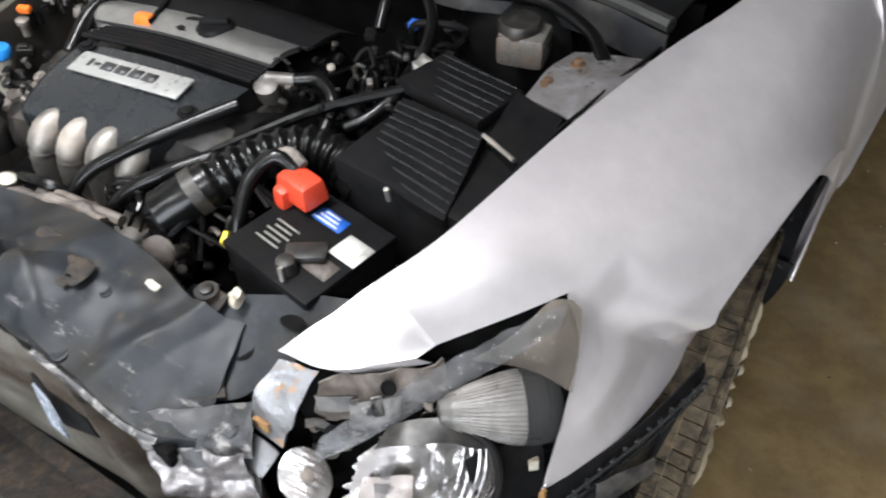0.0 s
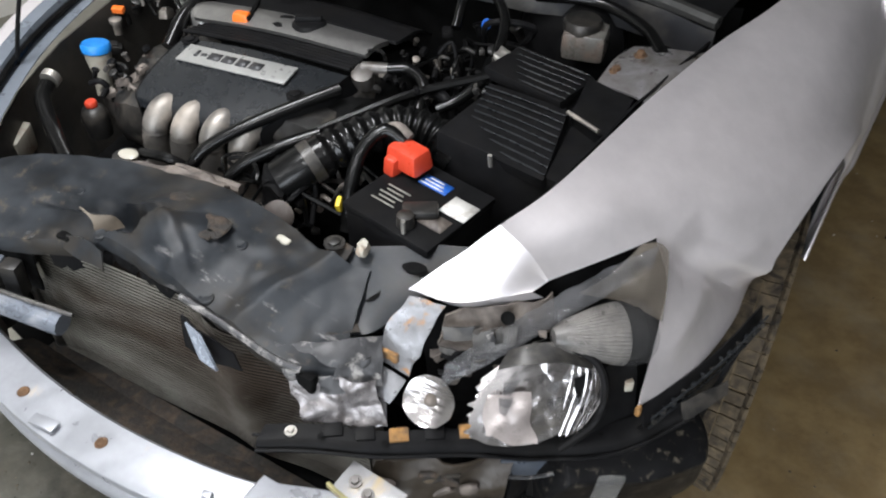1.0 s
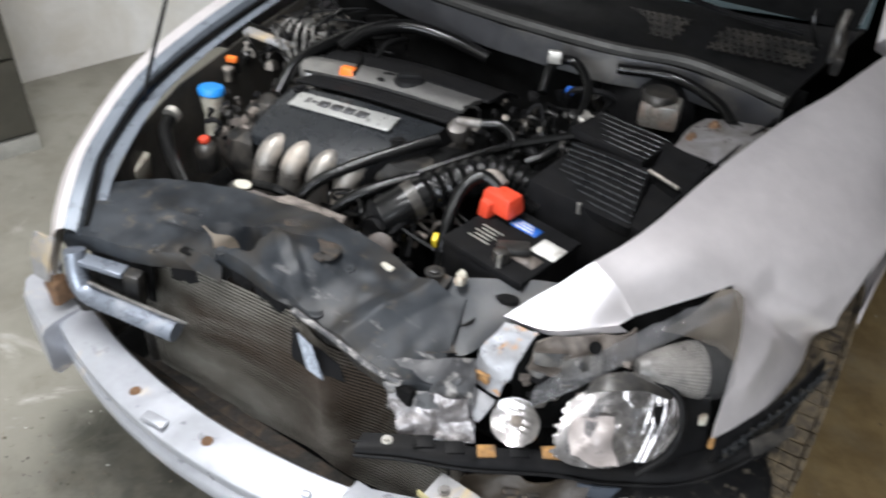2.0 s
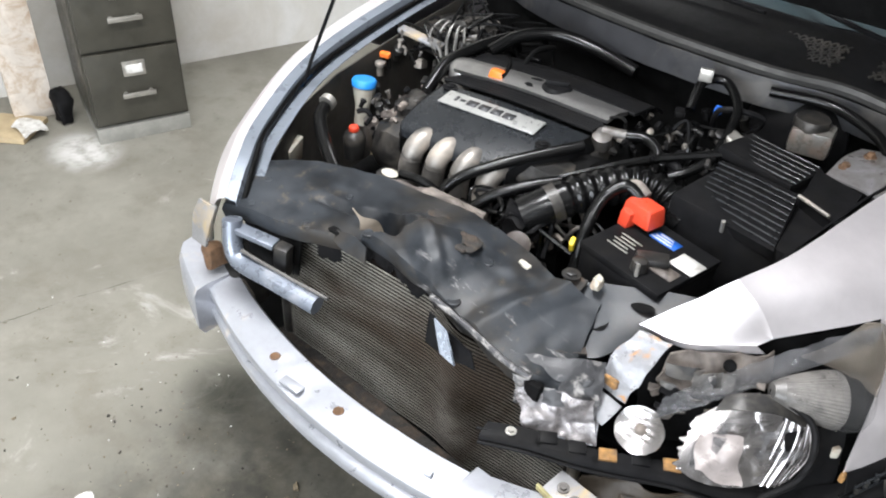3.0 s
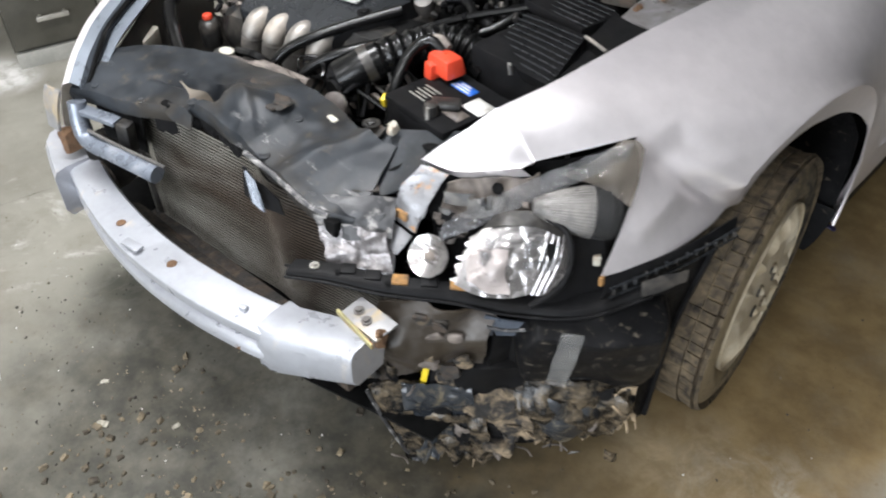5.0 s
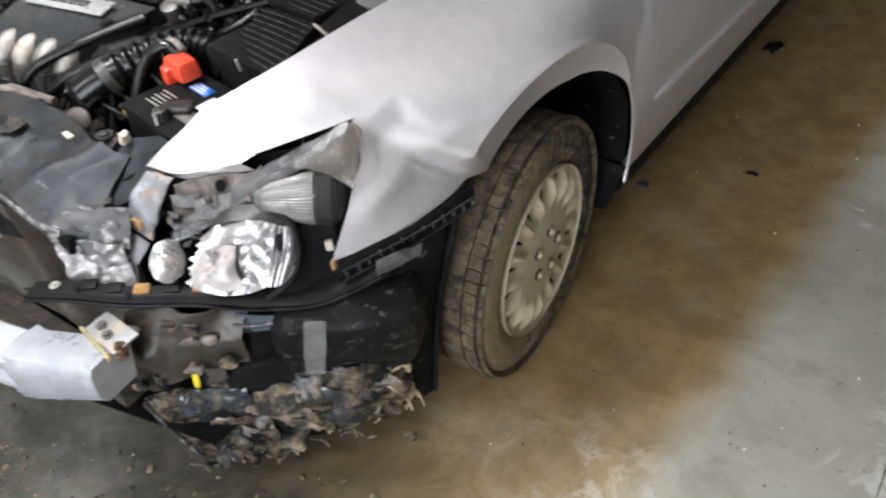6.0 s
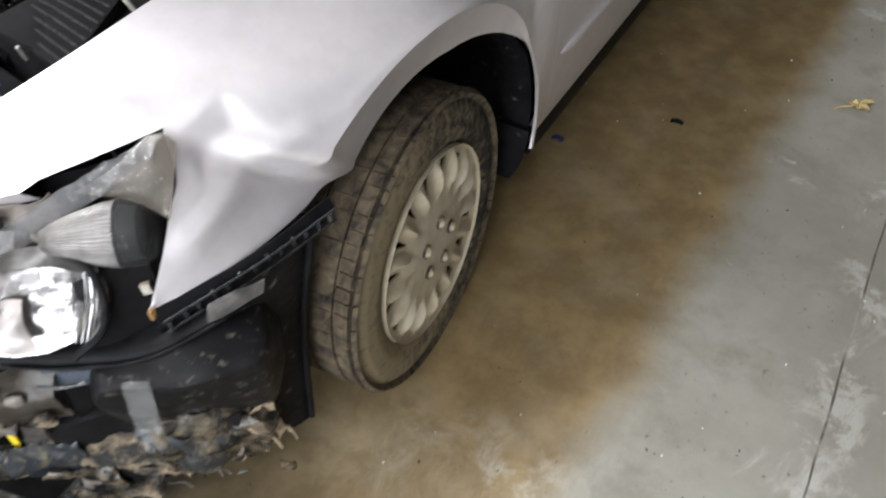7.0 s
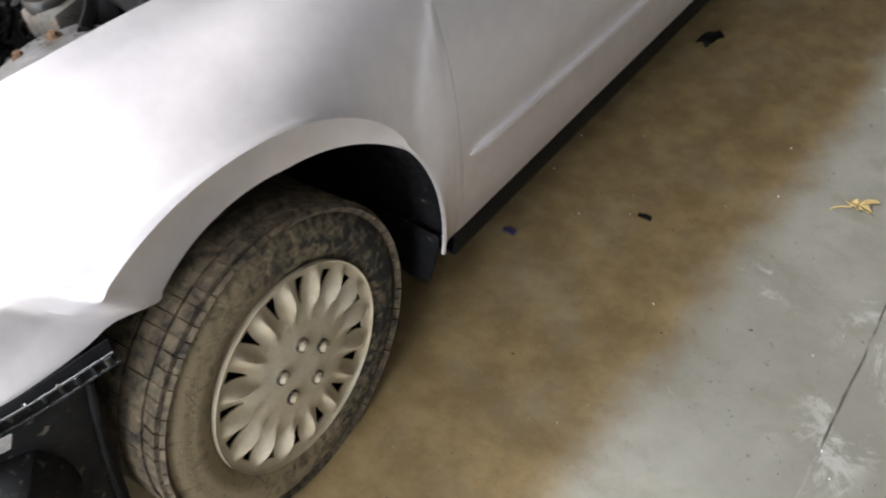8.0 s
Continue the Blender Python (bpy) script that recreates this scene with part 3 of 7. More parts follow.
    for i in range(7, n):
        deg = 131 - 96 * (i - 7) / (n - 8)
        k = (deg - 35) / 96
        q, e = arch_point(deg, 0.006 + 0.078 * k ** 0.7, -0.002 - 0.003 * k), arch_point(deg, -0.034 * min(1.0, 2.2 * k), 0.002 + 0.030 * k + 0.070 * k * (1 - k))
        tp = upper[i][-1]
        half = tp.lerp(q, 0.5) + Vector((0.004, 0, 0.004))
        body = curve_at([cs[i], tp, half, q], 34)[11:]
        cols.append([tp] + body[2::3][:7] + [q] + [q.lerp(e, k / 6) + Vector((-0.003 * math.sin(math.pi * k / 6), 0, 0)) for k in range(1, 7)])
    door = side_section(0.505, 60)
    door = [p for p in door if p.z <= 0.845]
    for i in range(1, 13):
        deg = 35 - 53 * i / 12
        tp = door[int(i / 12 * (len(door) - 1))]
        q, e = arch_point(deg, 0.006, -0.002 + 0.003 * i / 12), arch_point(deg, 0, 0.000 + 0.003 * i / 12)
        span = []
        for k in range(1, 8):
            p = tp.lerp(q, k / 8)
            x = min(side_section(p.y, 60), key=lambda s: abs(s.z - p.z)).x
            span.append(Vector((x + (p.x - x) * (k / 8) ** 2, p.y, p.z)))
        cols.append([tp] + span + [q] + [q.lerp(e, k / 6) for k in range(1, 7)])
    # ease the seams of the panel, leaving its edges and the arch flare as they are
    for _ in range(14):
        full = [upper[i][:-1] + cols[11 + i - 7] for i in range(7, n)]
        new_full = [[p.copy() for p in row] for row in full]
        for i in range(1, len(full) - 1):
            for k in range(4, 19):
                new_full[i][k] = full[i][k].lerp((full[i - 1][k] + full[i + 1][k] + full[i][k - 1] + full[i][k + 1]) / 4, 0.6 * min(1.0, (len(full) - 1 - i) / 12))
        for i, row in enumerate(new_full):
            upper[i + 7] = row[:13]
            cols[11 + i] = row[12:]
    upper = refined(upper, 3, 3)
    flank = refined([col[:9] for col in cols], 3, 3)
    rim = refined([col[8:] for col in cols], 3, 1)
    nose = refined(nose, 3, 2)
    upper = [[dented(p, k / 36) for k, p in enumerate(row)] for row in upper]
    last = 33 + (n - 8) * 3
    flank = [[dented(p, 1.5) if (k < 22 and i < last) else p for k, p in enumerate(col)] for i, col in enumerate(flank)]
    for i in range(33, last + 1):
        flank[i][0] = upper[i - 12][-1]
    for i, row in enumerate(rim):
        row[0] = flank[i][-1]
    bm = sheet(upper, flip=True)
    for k, row in enumerate(nose):
        row[0] = upper[0][k]
    # nose folded down in front of a ridge
    sheet(nose, bm)
    sheet([[row[-1], row[-1] + Vector((0.012, 0.018, -0.022))] for row in nose], bm)
    sheet(flank, bm, flip=True)
    sheet(rim, bm, flip=True)
    sheet([[row[-1], row[-1] + Vector((-0.004 - 0.020 * max(0.0, 1 - i / 40), 0, 0.002))] for i, row in enumerate(rim[33:])], bm, flip=True)
    bmesh.ops.remove_doubles(bm, verts=bm.verts, dist=0.0005)
    bmesh.ops.recalc_face_normals(bm, faces=bm.faces)
    crisp = list(upper[0]) + [row[0] for row in rim[33:]]
    marks = {tuple(round(c, 3) for c in p) for p in crisp}
    for e in bm.edges:
        if all(tuple(round(c, 3) for c in v.co) in marks for v in e.verts):
            e.smooth = False
    return part("front_fender", bm, SILVER, car, "silver front fender, dented and folded at the nose", thick=0.0015)


fender_left()
part("rust_spot", crushed((0.749, -0.524, 0.650), (0.009, 0.010, 0.018), 0.003, 60, 2), RUST_ORANGE, car)


GUTTER = mat("blue_grey_paint", (0.16, 0.18, 0.21), 0.35, 0.3, 10.0, 0.15)


def fender_right():
    inner = [(-0.445, -0.835, 0.735), (-0.50, -0.76, 0.775), (-0.585, -0.640, 0.802), (-0.700, -0.386, 0.845), (-0.755, 0.00, 0.90), (-0.77, 0.45, 0.945)]
    crown = [(-0.460, -0.848, 0.722), (-0.525, -0.768, 0.764), (-0.625, -0.640, 0.790), (-0.748, -0.386, 0.834), (-0.83, 0.00, 0.875), (-0.85, 0.45, 0.915)]
    side = [(-0.480, -0.862, 0.640), (-0.60, -0.77, 0.660), (-0.730, -0.620, 0.680), (-0.840, -0.370, 0.710), (-0.89, 0.00, 0.74), (-0.90, 0.45, 0.78)]
    foot = [(-0.490, -0.860, 0.590), (-0.61, -0.76, 0.590), (-0.745, -0.600, 0.600), (-0.850, -0.350, 0.660), (-0.89, 0.00, 0.70), (-0.90, 0.45, 0.30)]
    bm = sheet(skin([inner, crown, side, foot], 30, 14))
    # gutter step inside the hood gap
    gut = [[(x + 0.022, y + 0.01, z - 0.004), (x + 0.026, y + 0.012, z - 0.03), (x + 0.06, y + 0.02, z - 0.034)] for x, y, z in curve_at(inner, 30)]
    gut = [[Vector(a)] + [Vector(q) for q in row] for a, row in zip(curve_at(inner, 30), gut)]
    part("fender_gutter", sheet(gut, flip=True), GUTTER, car, "blue-grey gutter inside the hood gap", thick=0.002)
    return part("front_fender", bm, SILVER, car, "pale silver front fender, broken at the nose", thick=0.002)


fender_right()
part("hood_seal", tube([(-0.425, -0.80, 0.725), (-0.49, -0.72, 0.765), (-0.56, -0.63, 0.785), (-0.665, -0.386, 0.825), (-0.72, 0.0, 0.875), (-0.735, 0.4, 0.92)], 0.008, 30, 8), RUBBER, car)
part("lamp_stub", sheet(rough_up(skin([[(-0.430, -0.862, 0.735), (-0.475, -0.872, 0.738)], [(-0.435, -0.880, 0.690), (-0.500, -0.880, 0.685)], [(-0.455, -0.885, 0.632), (-0.505, -0.884, 0.628)]], 6, 8), 0.004, 20)), WHITE_METAL, car, "broken white corner of the far headlight", thick=0.006)
part("rusted_bracket", crushed((-0.462, -0.870, 0.595), (0.036, 0.036, 0.052), 0.008, 30, 6), RUST, car)


def body_side():
    """Front and rear doors with their gap, and the sill."""
    for name, a, e in (("front_door", 0.5068, 1.56), ("rear_door", 1.564, 2.42)):
        rows = [side_section(a + (e - a) * i / 15) for i in range(16)]
        part(name, sheet(rows), SILVER, car, "silver door with a slim side moulding", thick=0.02)
    rows = []
    for i in range(14):
        y = 0.50 + 1.95 * i / 13
        x0 = side_x(y)
        rows.append([Vector((x0 - 0.036, y, 0.238)), Vector((x0 - 0.040, y, 0.19)), Vector((x0 - 0.052, y, 0.150)), Vector((x0 - 0.20, y, 0.145))])
    # black colour stands in for the strip of shade under the doors
    part("sill", sheet(rows), BLACK, car, "black sill, coloured for the shade strip below the doors", thick=0.01)


body_side()


def moulding(a, c):
    rows = []
    for i in range(20):
        y = a + (c - a) * i / 19
        x0 = side_x(y) + 0.003
        end = min(1.0, i / 1.0, (19 - i) / 1.0) if i in (0, 19) else 1.0
        z = 0.452 - 0.028 * (y - 0.53)
        prof = [(-0.004, 0.011), (0.007, 0.009), (0.009, 0.003), (0.007, -0.009), (-0.004, -0.011)]
        rows.append([Vector((x0 + d * max(end, 0.15), y, z + h * max(end, 0.4))) for d, h in prof])
    return sheet(rows)


part("side_moulding", moulding(0.530, 1.53), SILVER, car, "slim silver side moulding")
part("side_moulding", moulding(1.60, 2.36), SILVER, car)


def shell():
    """Cabin, tail and far side, closed simply behind the part that is filmed."""
    bm = bmesh.new()
    st = [(0.52, 0.985, 0.80), (0.95, 1.22, 0.70), (1.35, 1.40, 0.62), (1.9, 1.45, 0.60), (2.5, 1.42, 0.60), (3.0, 1.20, 0.66), (3.45, 1.02, 0.74), (3.8, 0.95, 0.70)]
    rows = []
    for y, z, w in st:
        rows.append([Vector((s * x, y, zz)) for s, x, zz in ((-1, 0.86, 0.95), (-1, w + 0.05, z - 0.12 if z > 1.1 else 0.96), (-1, w - 0.03, z - 0.02), (-1, 0.3, z + 0.01), (1, 0.3, z + 0.01), (1, w - 0.03, z - 0.02),
                                                         (1, w + 0.05, z - 0.12 if z > 1.1 else 0.96), (1, 0.82, 0.95))])
    sheet(rows[2:], bm)
    tail = [[Vector((s * 0.86, 3.8, 0.95)), Vector((s * 0.84, 3.86, 0.6)), Vector((s * 0.80, 3.84, 0.25))] for s in (-1, -0.5, 0, 0.5, 1)]
    sheet(tail, bm)
    for s in (-1, 1):
        a = 2.43 if s > 0 else 0.46
        rr = [[Vector((s * (side_x(1.0) - d), a + (3.8 - a) * i / 10, z)) for d, z in ((0.05, 0.95), (0.0, 0.7), (0.0, 0.45), (0.04, 0.24))] for i in range(11)]
        sheet(rr, bm, flip=s > 0)
    part("body_shell", bm, SILVER, car, "silver cabin and tail of the sedan", thick=0.02)
    ws = skin([[(-0.66, 0.62, 0.955), (0, 0.42, 0.975), (0.66, 0.62, 0.955)], [(-0.62, 0.98, 1.20), (0, 0.86, 1.22), (0.62, 0.98, 1.20)], [(-0.58, 1.36, 1.39), (0, 1.30, 1.41), (0.58, 1.36, 1.39)]], 16, 10)
    part("windscreen", sheet(ws), GLASS, car, "dark raked windscreen", thick=0.005)
    for s in (-1, 1):
        part("roof_pillar", tube([(s * 0.73, 0.56, 0.95), (s * 0.665, 0.98, 1.21), (s * 0.61, 1.37, 1.40)], 0.035, 12, 8), SILVER, car)
        side = [[Vector((s * (0.80 - 0.16 * k / 3), y + 0.35 * k / 3 * (1 if y < 1 else -0.6 if y > 2.6 else 0), 0.965 + 0.40 * k / 3)) for k in range(4)] for y in (0.70, 1.2, 1.9, 2.5, 3.1)]
        part("side_window", sheet(side, flip=s > 0), GLASS, car, thick=0.005)
    rear = skin([[(-0.62, 3.0, 1.19), (0, 3.05, 1.20), (0.62, 3.0, 1.19)], [(-0.58, 2.55, 1.39), (0, 2.58, 1.42), (0.58, 2.55, 1.39)]], 8, 4)
    part("rear_window", sheet(rear), GLASS, car, thick=0.005)
    under = [[Vector((x, y, 0.19)) for x in (-0.82, 0, 0.80)] for y in (0.42, 1.5, 2.6, 3.8)]
    part("underbody", sheet(under), DEEP, car, thick=0.03)


shell()


hd = skin([[(-0.66, 0.44, 1.05), (0, 0.37, 1.07), (0.66, 0.44, 1.05)], [(-0.70, 0.15, 1.46), (0, 0.10, 1.50), (0.70, 0.15, 1.46)], [(-0.60, -0.16, 1.84), (0, -0.24, 1.90), (0.60, -0.16, 1.84)]], 14, 10)
part("hood", sheet(hd), SILVER, car, "raised silver hood", thick=0.03)

# unseen dark underside, added so the glossy bay parts reflect black
part("hood_dark_liner", sheet([[p + Vector((0, -0.028, -0.022)) for p in row] for row in hd]), DEEP, car, "unseen black hood underside that darkens the bay's reflections", thick=0.012)

# ---- wheels ----
def wheel(cx, cy, steer, s):
    """A tyre with ribbed tread and sidewall rings, and a plastic cover with slots and five nut caps."""
    R = 0.318
    hub = thing_part("wheel", car)
    m = pose(cx, cy, R - 0.004, 0, 0, steer) @ pose(0, 0, 0, 0, 90 * s, 0)
    # local z points outwards
    prof = [(0.195, -0.085), (0.215, -0.10), (0.262, -0.104), (0.298, -0.092), (0.312, -0.080), (0.3120, -0.066)]
    for g in (-0.042, -0.014, 0.014, 0.042):
        prof += [(0.3115, g - 0.006), (0.309, g - 0.004), (0.309, g + 0.004), (0.3115, g + 0.006)]
    prof += [(0.3120, 0.066), (0.312, 0.080), (0.303, 0.092), (0.290, 0.098), (0.276, 0.1025), (0.270, 0.1015), (0.255, 0.104), (0.240, 0.1035), (0.236, 0.1015), (0.228, 0.100), (0.216, 0.094), (0.205, 0.086)]
    part("tyre", lathe(prof, m, 72, cap=False), TYRE, hub, "mud-caked black tyre")
    blocks = bmesh.new()
    for i in range(76):
        a = 2 * math.pi * i / 76
        for r, z, w, tip in ((0.3150, 0.072, 0.032, 10), (0.3150, -0.072, 0.032, -10), (0.3158, 0.0285, 0.050, 0), (0.3158, -0.0285, 0.050, 0), (0.3055, 0.0905, 0.026, 52)):
            q = m @ pose(0, 0, 0, 0, 0, math.degrees(a + random.uniform(-0.004, 0.004))) @ pose(r, 0, z, 0, tip, 0)
            b = box((0, 0, 0), (0.009, random.uniform(0.0225, 0.0250) if abs(z) > 0.06 else random.uniform(0.0250, 0.0258), w))
            bmesh.ops.transform(b, matrix=q, verts=b.verts)
            join(blocks, b)
    tagged(part("tread", blocks, TREAD, hub, smooth=False), kind="stuff")
    n, slots = 256, 16
    rad = [0.0, 0.022, 0.030, 0.060, 0.092, 0.114, 0.128, 0.140, 0.152, 0.166, 0.180, 0.192, 0.203, 0.210, 0.2125, 0.210]
    bm = bmesh.new()
    grid = []
    for j, r in enumerate(rad):
        row = []
        for i in range(n):
            f = (i * slots / n) % 1.0
            w = max(0.02, 0.03 + 0.135 * (r - 0.142) / 0.05) if 0.13 < r < 0.2 else 0.1875
            g = min(f, 1 - f)
            g = g * w / 0.1875 if g < 0.1875 else w + (g - 0.1875) * (0.5 - w) / 0.3125
            ph = g if f < 0.5 else 1 - g
            a = 2 * math.pi * (math.floor(i * slots / n) + ph) / slots
            z = 0.094 + 0.012 * (1 - (r / 0.2125) ** 2)
            if r >= 0.209:
                z = 0.1045 if r > 0.211 else 0.098
            if j == 15:
                z = 0.080
            spoke = math.exp(-((ph - 0.5) / 0.17) ** 2)
            if 0.118 < r < 0.206:
                rise = math.sin(math.pi * (r - 0.118) / 0.088)
                z += 0.014 * spoke * rise - 0.008 * (1 - spoke) * rise
            row.append(bm.verts.new(m @ Vector((r * math.cos(a), r * math.sin(a), z))))
        grid.append(row)
    for j in range(len(rad) - 1):
        for i in range(n):
            ph = ((i + 0.5) / n * slots) % 1.0
            width = 0.1875
            if rad[j] >= 0.139 and rad[j + 1] <= 0.193 and (ph < width or ph > 1 - width):
                continue
            q = (grid[j][i], grid[j][(i + 1) % n], grid[j + 1][(i + 1) % n], grid[j + 1][i])
            if j == 0:
                q = q[1:]
                q = (grid[0][0], grid[1][(i + 1) % n], grid[1][i])
                bm.faces.new((grid[0][0], grid[1][i], grid[1][(i + 1) % n]))
                continue
            bm.faces.new((q[0], q[3], q[2], q[1]))
    bmesh.ops.delete(bm, geom=[v for v in bm.verts if not v.link_faces], context="VERTS")
    part("wheel_cover", bm, COVER, hub, "mud-coated plastic wheel cover with slots", thick=0.004)
    for k in range(5):
        a = 2 * math.pi * k / 5 + 0.35
        nm = m @ Matrix.Translation((0.057 * math.cos(a), 0.057 * math.sin(a), 0.1085)) @ Matrix.Diagonal((0.72, 0.72, 0.9, 1))
        part("nut_cap", lathe([(0.0165, -0.004), (0.0165, 0.004), (0.0140, 0.0045), (0.0105, 0.007), (0.0085, 0.010), (0.003, 0.0105)], nm, 8), COVER, hub)
        part("nut_recess", lathe([(0.0205, -0.004), (0.0205, 0.0022), (0.0165, 0.0024)], nm, 18, cap=False), MUD, hub)
    # black disc behind the slots, its colour standing in for shade
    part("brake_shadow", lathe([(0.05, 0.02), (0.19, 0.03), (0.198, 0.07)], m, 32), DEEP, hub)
    return hub


def thing_part(name, parent):
    ob = new(name)
    ob.parent = parent
    return ob


wheel(0.780, 0.006, 3.5, 1)
wheel(-0.774, 0.0, 3.5, -1)
wheel(0.80, 2.74, 0, 1)
wheel(-0.78, 2.74, 0, -1)

# wheel house: arched liner, front and rear flaps
rows = []
for i in range(22):
    a = radians(-12 + 196 * i / 21)
    tuck = 0.050 * max(0.0, min(1.0, (i - 4) / 4))
    y, z = 0.075 + 0.375 * math.cos(a), 0.365 + 0.375 * math.sin(a)
    rows.append([Vector((x, y + 0.004 * noise.noise(Vector((x * 9, i, 0))), z)) for x in (min(0.885, side_x(y) - 0.024 - tuck), min(0.84, side_x(y) - 0.05 - tuck), 0.74, 0.66, 0.55)])
part("wheel_liner", sheet(rows), LINER, car, "black plastic wheel-house liner specked with mud", thick=0.003)
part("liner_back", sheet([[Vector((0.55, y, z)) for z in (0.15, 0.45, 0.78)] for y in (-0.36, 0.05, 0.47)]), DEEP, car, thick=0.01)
part("mud_flap", sheet(rough_up(skin([[(0.895, 0.425, 0.30), (0.80, 0.43, 0.30), (0.66, 0.44, 0.30)], [(0.890, 0.405, 0.235), (0.80, 0.41, 0.225), (0.66, 0.42, 0.22)], [(0.865, 0.395, 0.165), (0.79, 0.40, 0.16), (0.66, 0.40, 0.16)]], 10, 6), 0.004, 20)), LINER, car, thick=0.006)

# ---- crushed front end ----
def beam():
    """The bumper reinforcement: a bowed pressed-steel section with a groove."""
    def outer(x):
        return -0.982 + 0.40 * (x + 0.01) ** 2

    def inner(x):
        return -0.897 + 0.36 * (x + 0.01) ** 2
    rows = []
    for i in range(44):
        x = -0.545 + 0.94 * i / 43
        o, n = outer(x), inner(x)
        dent = 0.006 * math.exp(-((x + 0.05) / 0.06) ** 2)
        prof = [(n + 0.004, 0.470), (n, 0.538), (n - 0.006, 0.546), (o + 0.014, 0.545 - dent), (o + 0.002, 0.538), (o, 0.527), (o + 0.004, 0.512), (o + 0.020, 0.507), (o + 0.021, 0.495),
                (o + 0.004, 0.489), (o - 0.001, 0.482), (o + 0.001, 0.462), (o + 0.014, 0.452), (o + 0.05, 0.450)]
        rows.append([Vector((x, y, z + 0.0012 * noise.noise(Vector((x * 11, y * 9, z * 5))))) for y, z in prof])
    return part("bumper_beam", sheet(rows), BEAM, car, "bowed silver bumper beam with rust spots, exposed", thick=0.003)


b = beam()
for x, y, r in ((-0.170, -0.936, 0.011), (0.022, -0.940, 0.011)):
    part("rusted_hole", lathe([(r * 1.0, 0), (r * 0.9, 0.0012), (r * 0.5, 0.0005), (r * 0.3, -0.002)], pose(x, y, 0.5455, 2, 0, 0) @ pose(0, 0, 0), 14), RUST, b)
part("rusted_hole", lathe([(0.008, 0), (0.006, 0.001), (0.002, -0.002)], pose(0.235, -0.9575, 0.470, 90, 0, 6), 12), RUST, b)
part("tab", box((-0.085, -0.962, 0.549), (0.05, 0.02, 0.006), (0, 0, 6), bevel=0.002), BEAM, b)
part("tab", box((0.235, -0.925, 0.551), (0.016, 0.012, 0.010), (0, 0, 12), bevel=0.002), BEAM, b)
for s, x0, x1 in ((1, 0.285, 0.484), (-1, -0.435, -0.600)):
    rows = []
    for i in range(8):
        u = i / 7
        x = x0 + (x1 - x0) * u
        o = (-0.938 if i == 0 else -0.949) + 0.068 * u if s > 0 else -1.010 + 0.36 * x * x + (0.012 if i == 7 else 0)
        low, up = (0.424 + 0.052 * u, 0.018 * u) if s > 0 else (0.428 + 0.01 * u, 0.006)
        rows.append([Vector((x, o + 0.085, 0.546 + up)), Vector((x, o + 0.03, 0.550 + up)), Vector((x, o + 0.004, 0.546 + up)), Vector((x, o - 0.004, 0.532 + up)), Vector((x, o - 0.006, low + 0.02)), Vector((x, o + 0.006, low)), Vector((x, o + 0.07, low + 0.004))])
    bm = sheet(rows, flip=s < 0)
    for row in (rows[0], rows[-1]):
        bm.faces.new([bm.verts.new(p) for p in row])
    part("end_cap", bm, BEAM, b, "boxed silver end of the bumper beam", thick=0.002)

part("crash_box", crushed((-0.475, -0.80, 0.50), (0.13, 0.12, 0.10), 0.006, 18, 5), GRIME, car)
br = part("bracket", box((0.450, -0.806, 0.572), (0.106, 0.054, 0.005), (6, -4, -6), bevel=0.002), WHITE_METAL, car, "white metal bracket with two bolts")
for p in ((0.424, -0.804, 0.575), (0.454, -0.814, 0.577)):
    part("bolt", bolt(p, 0.0065, (0, -0.1, 1)), LIGHT_GRIME, br)
part("bracket_edge", box((0.444, -0.836, 0.568), (0.120, 0.006, 0.012), (0, -4, -12), bevel=0.002), OLIVE_EDGE, br)
part("bracket_rust", crushed((0.496, -0.822, 0.566), (0.014, 0.022, 0.034), 0.006, 60, 3), RUST, br)



COVER_POINTS = []


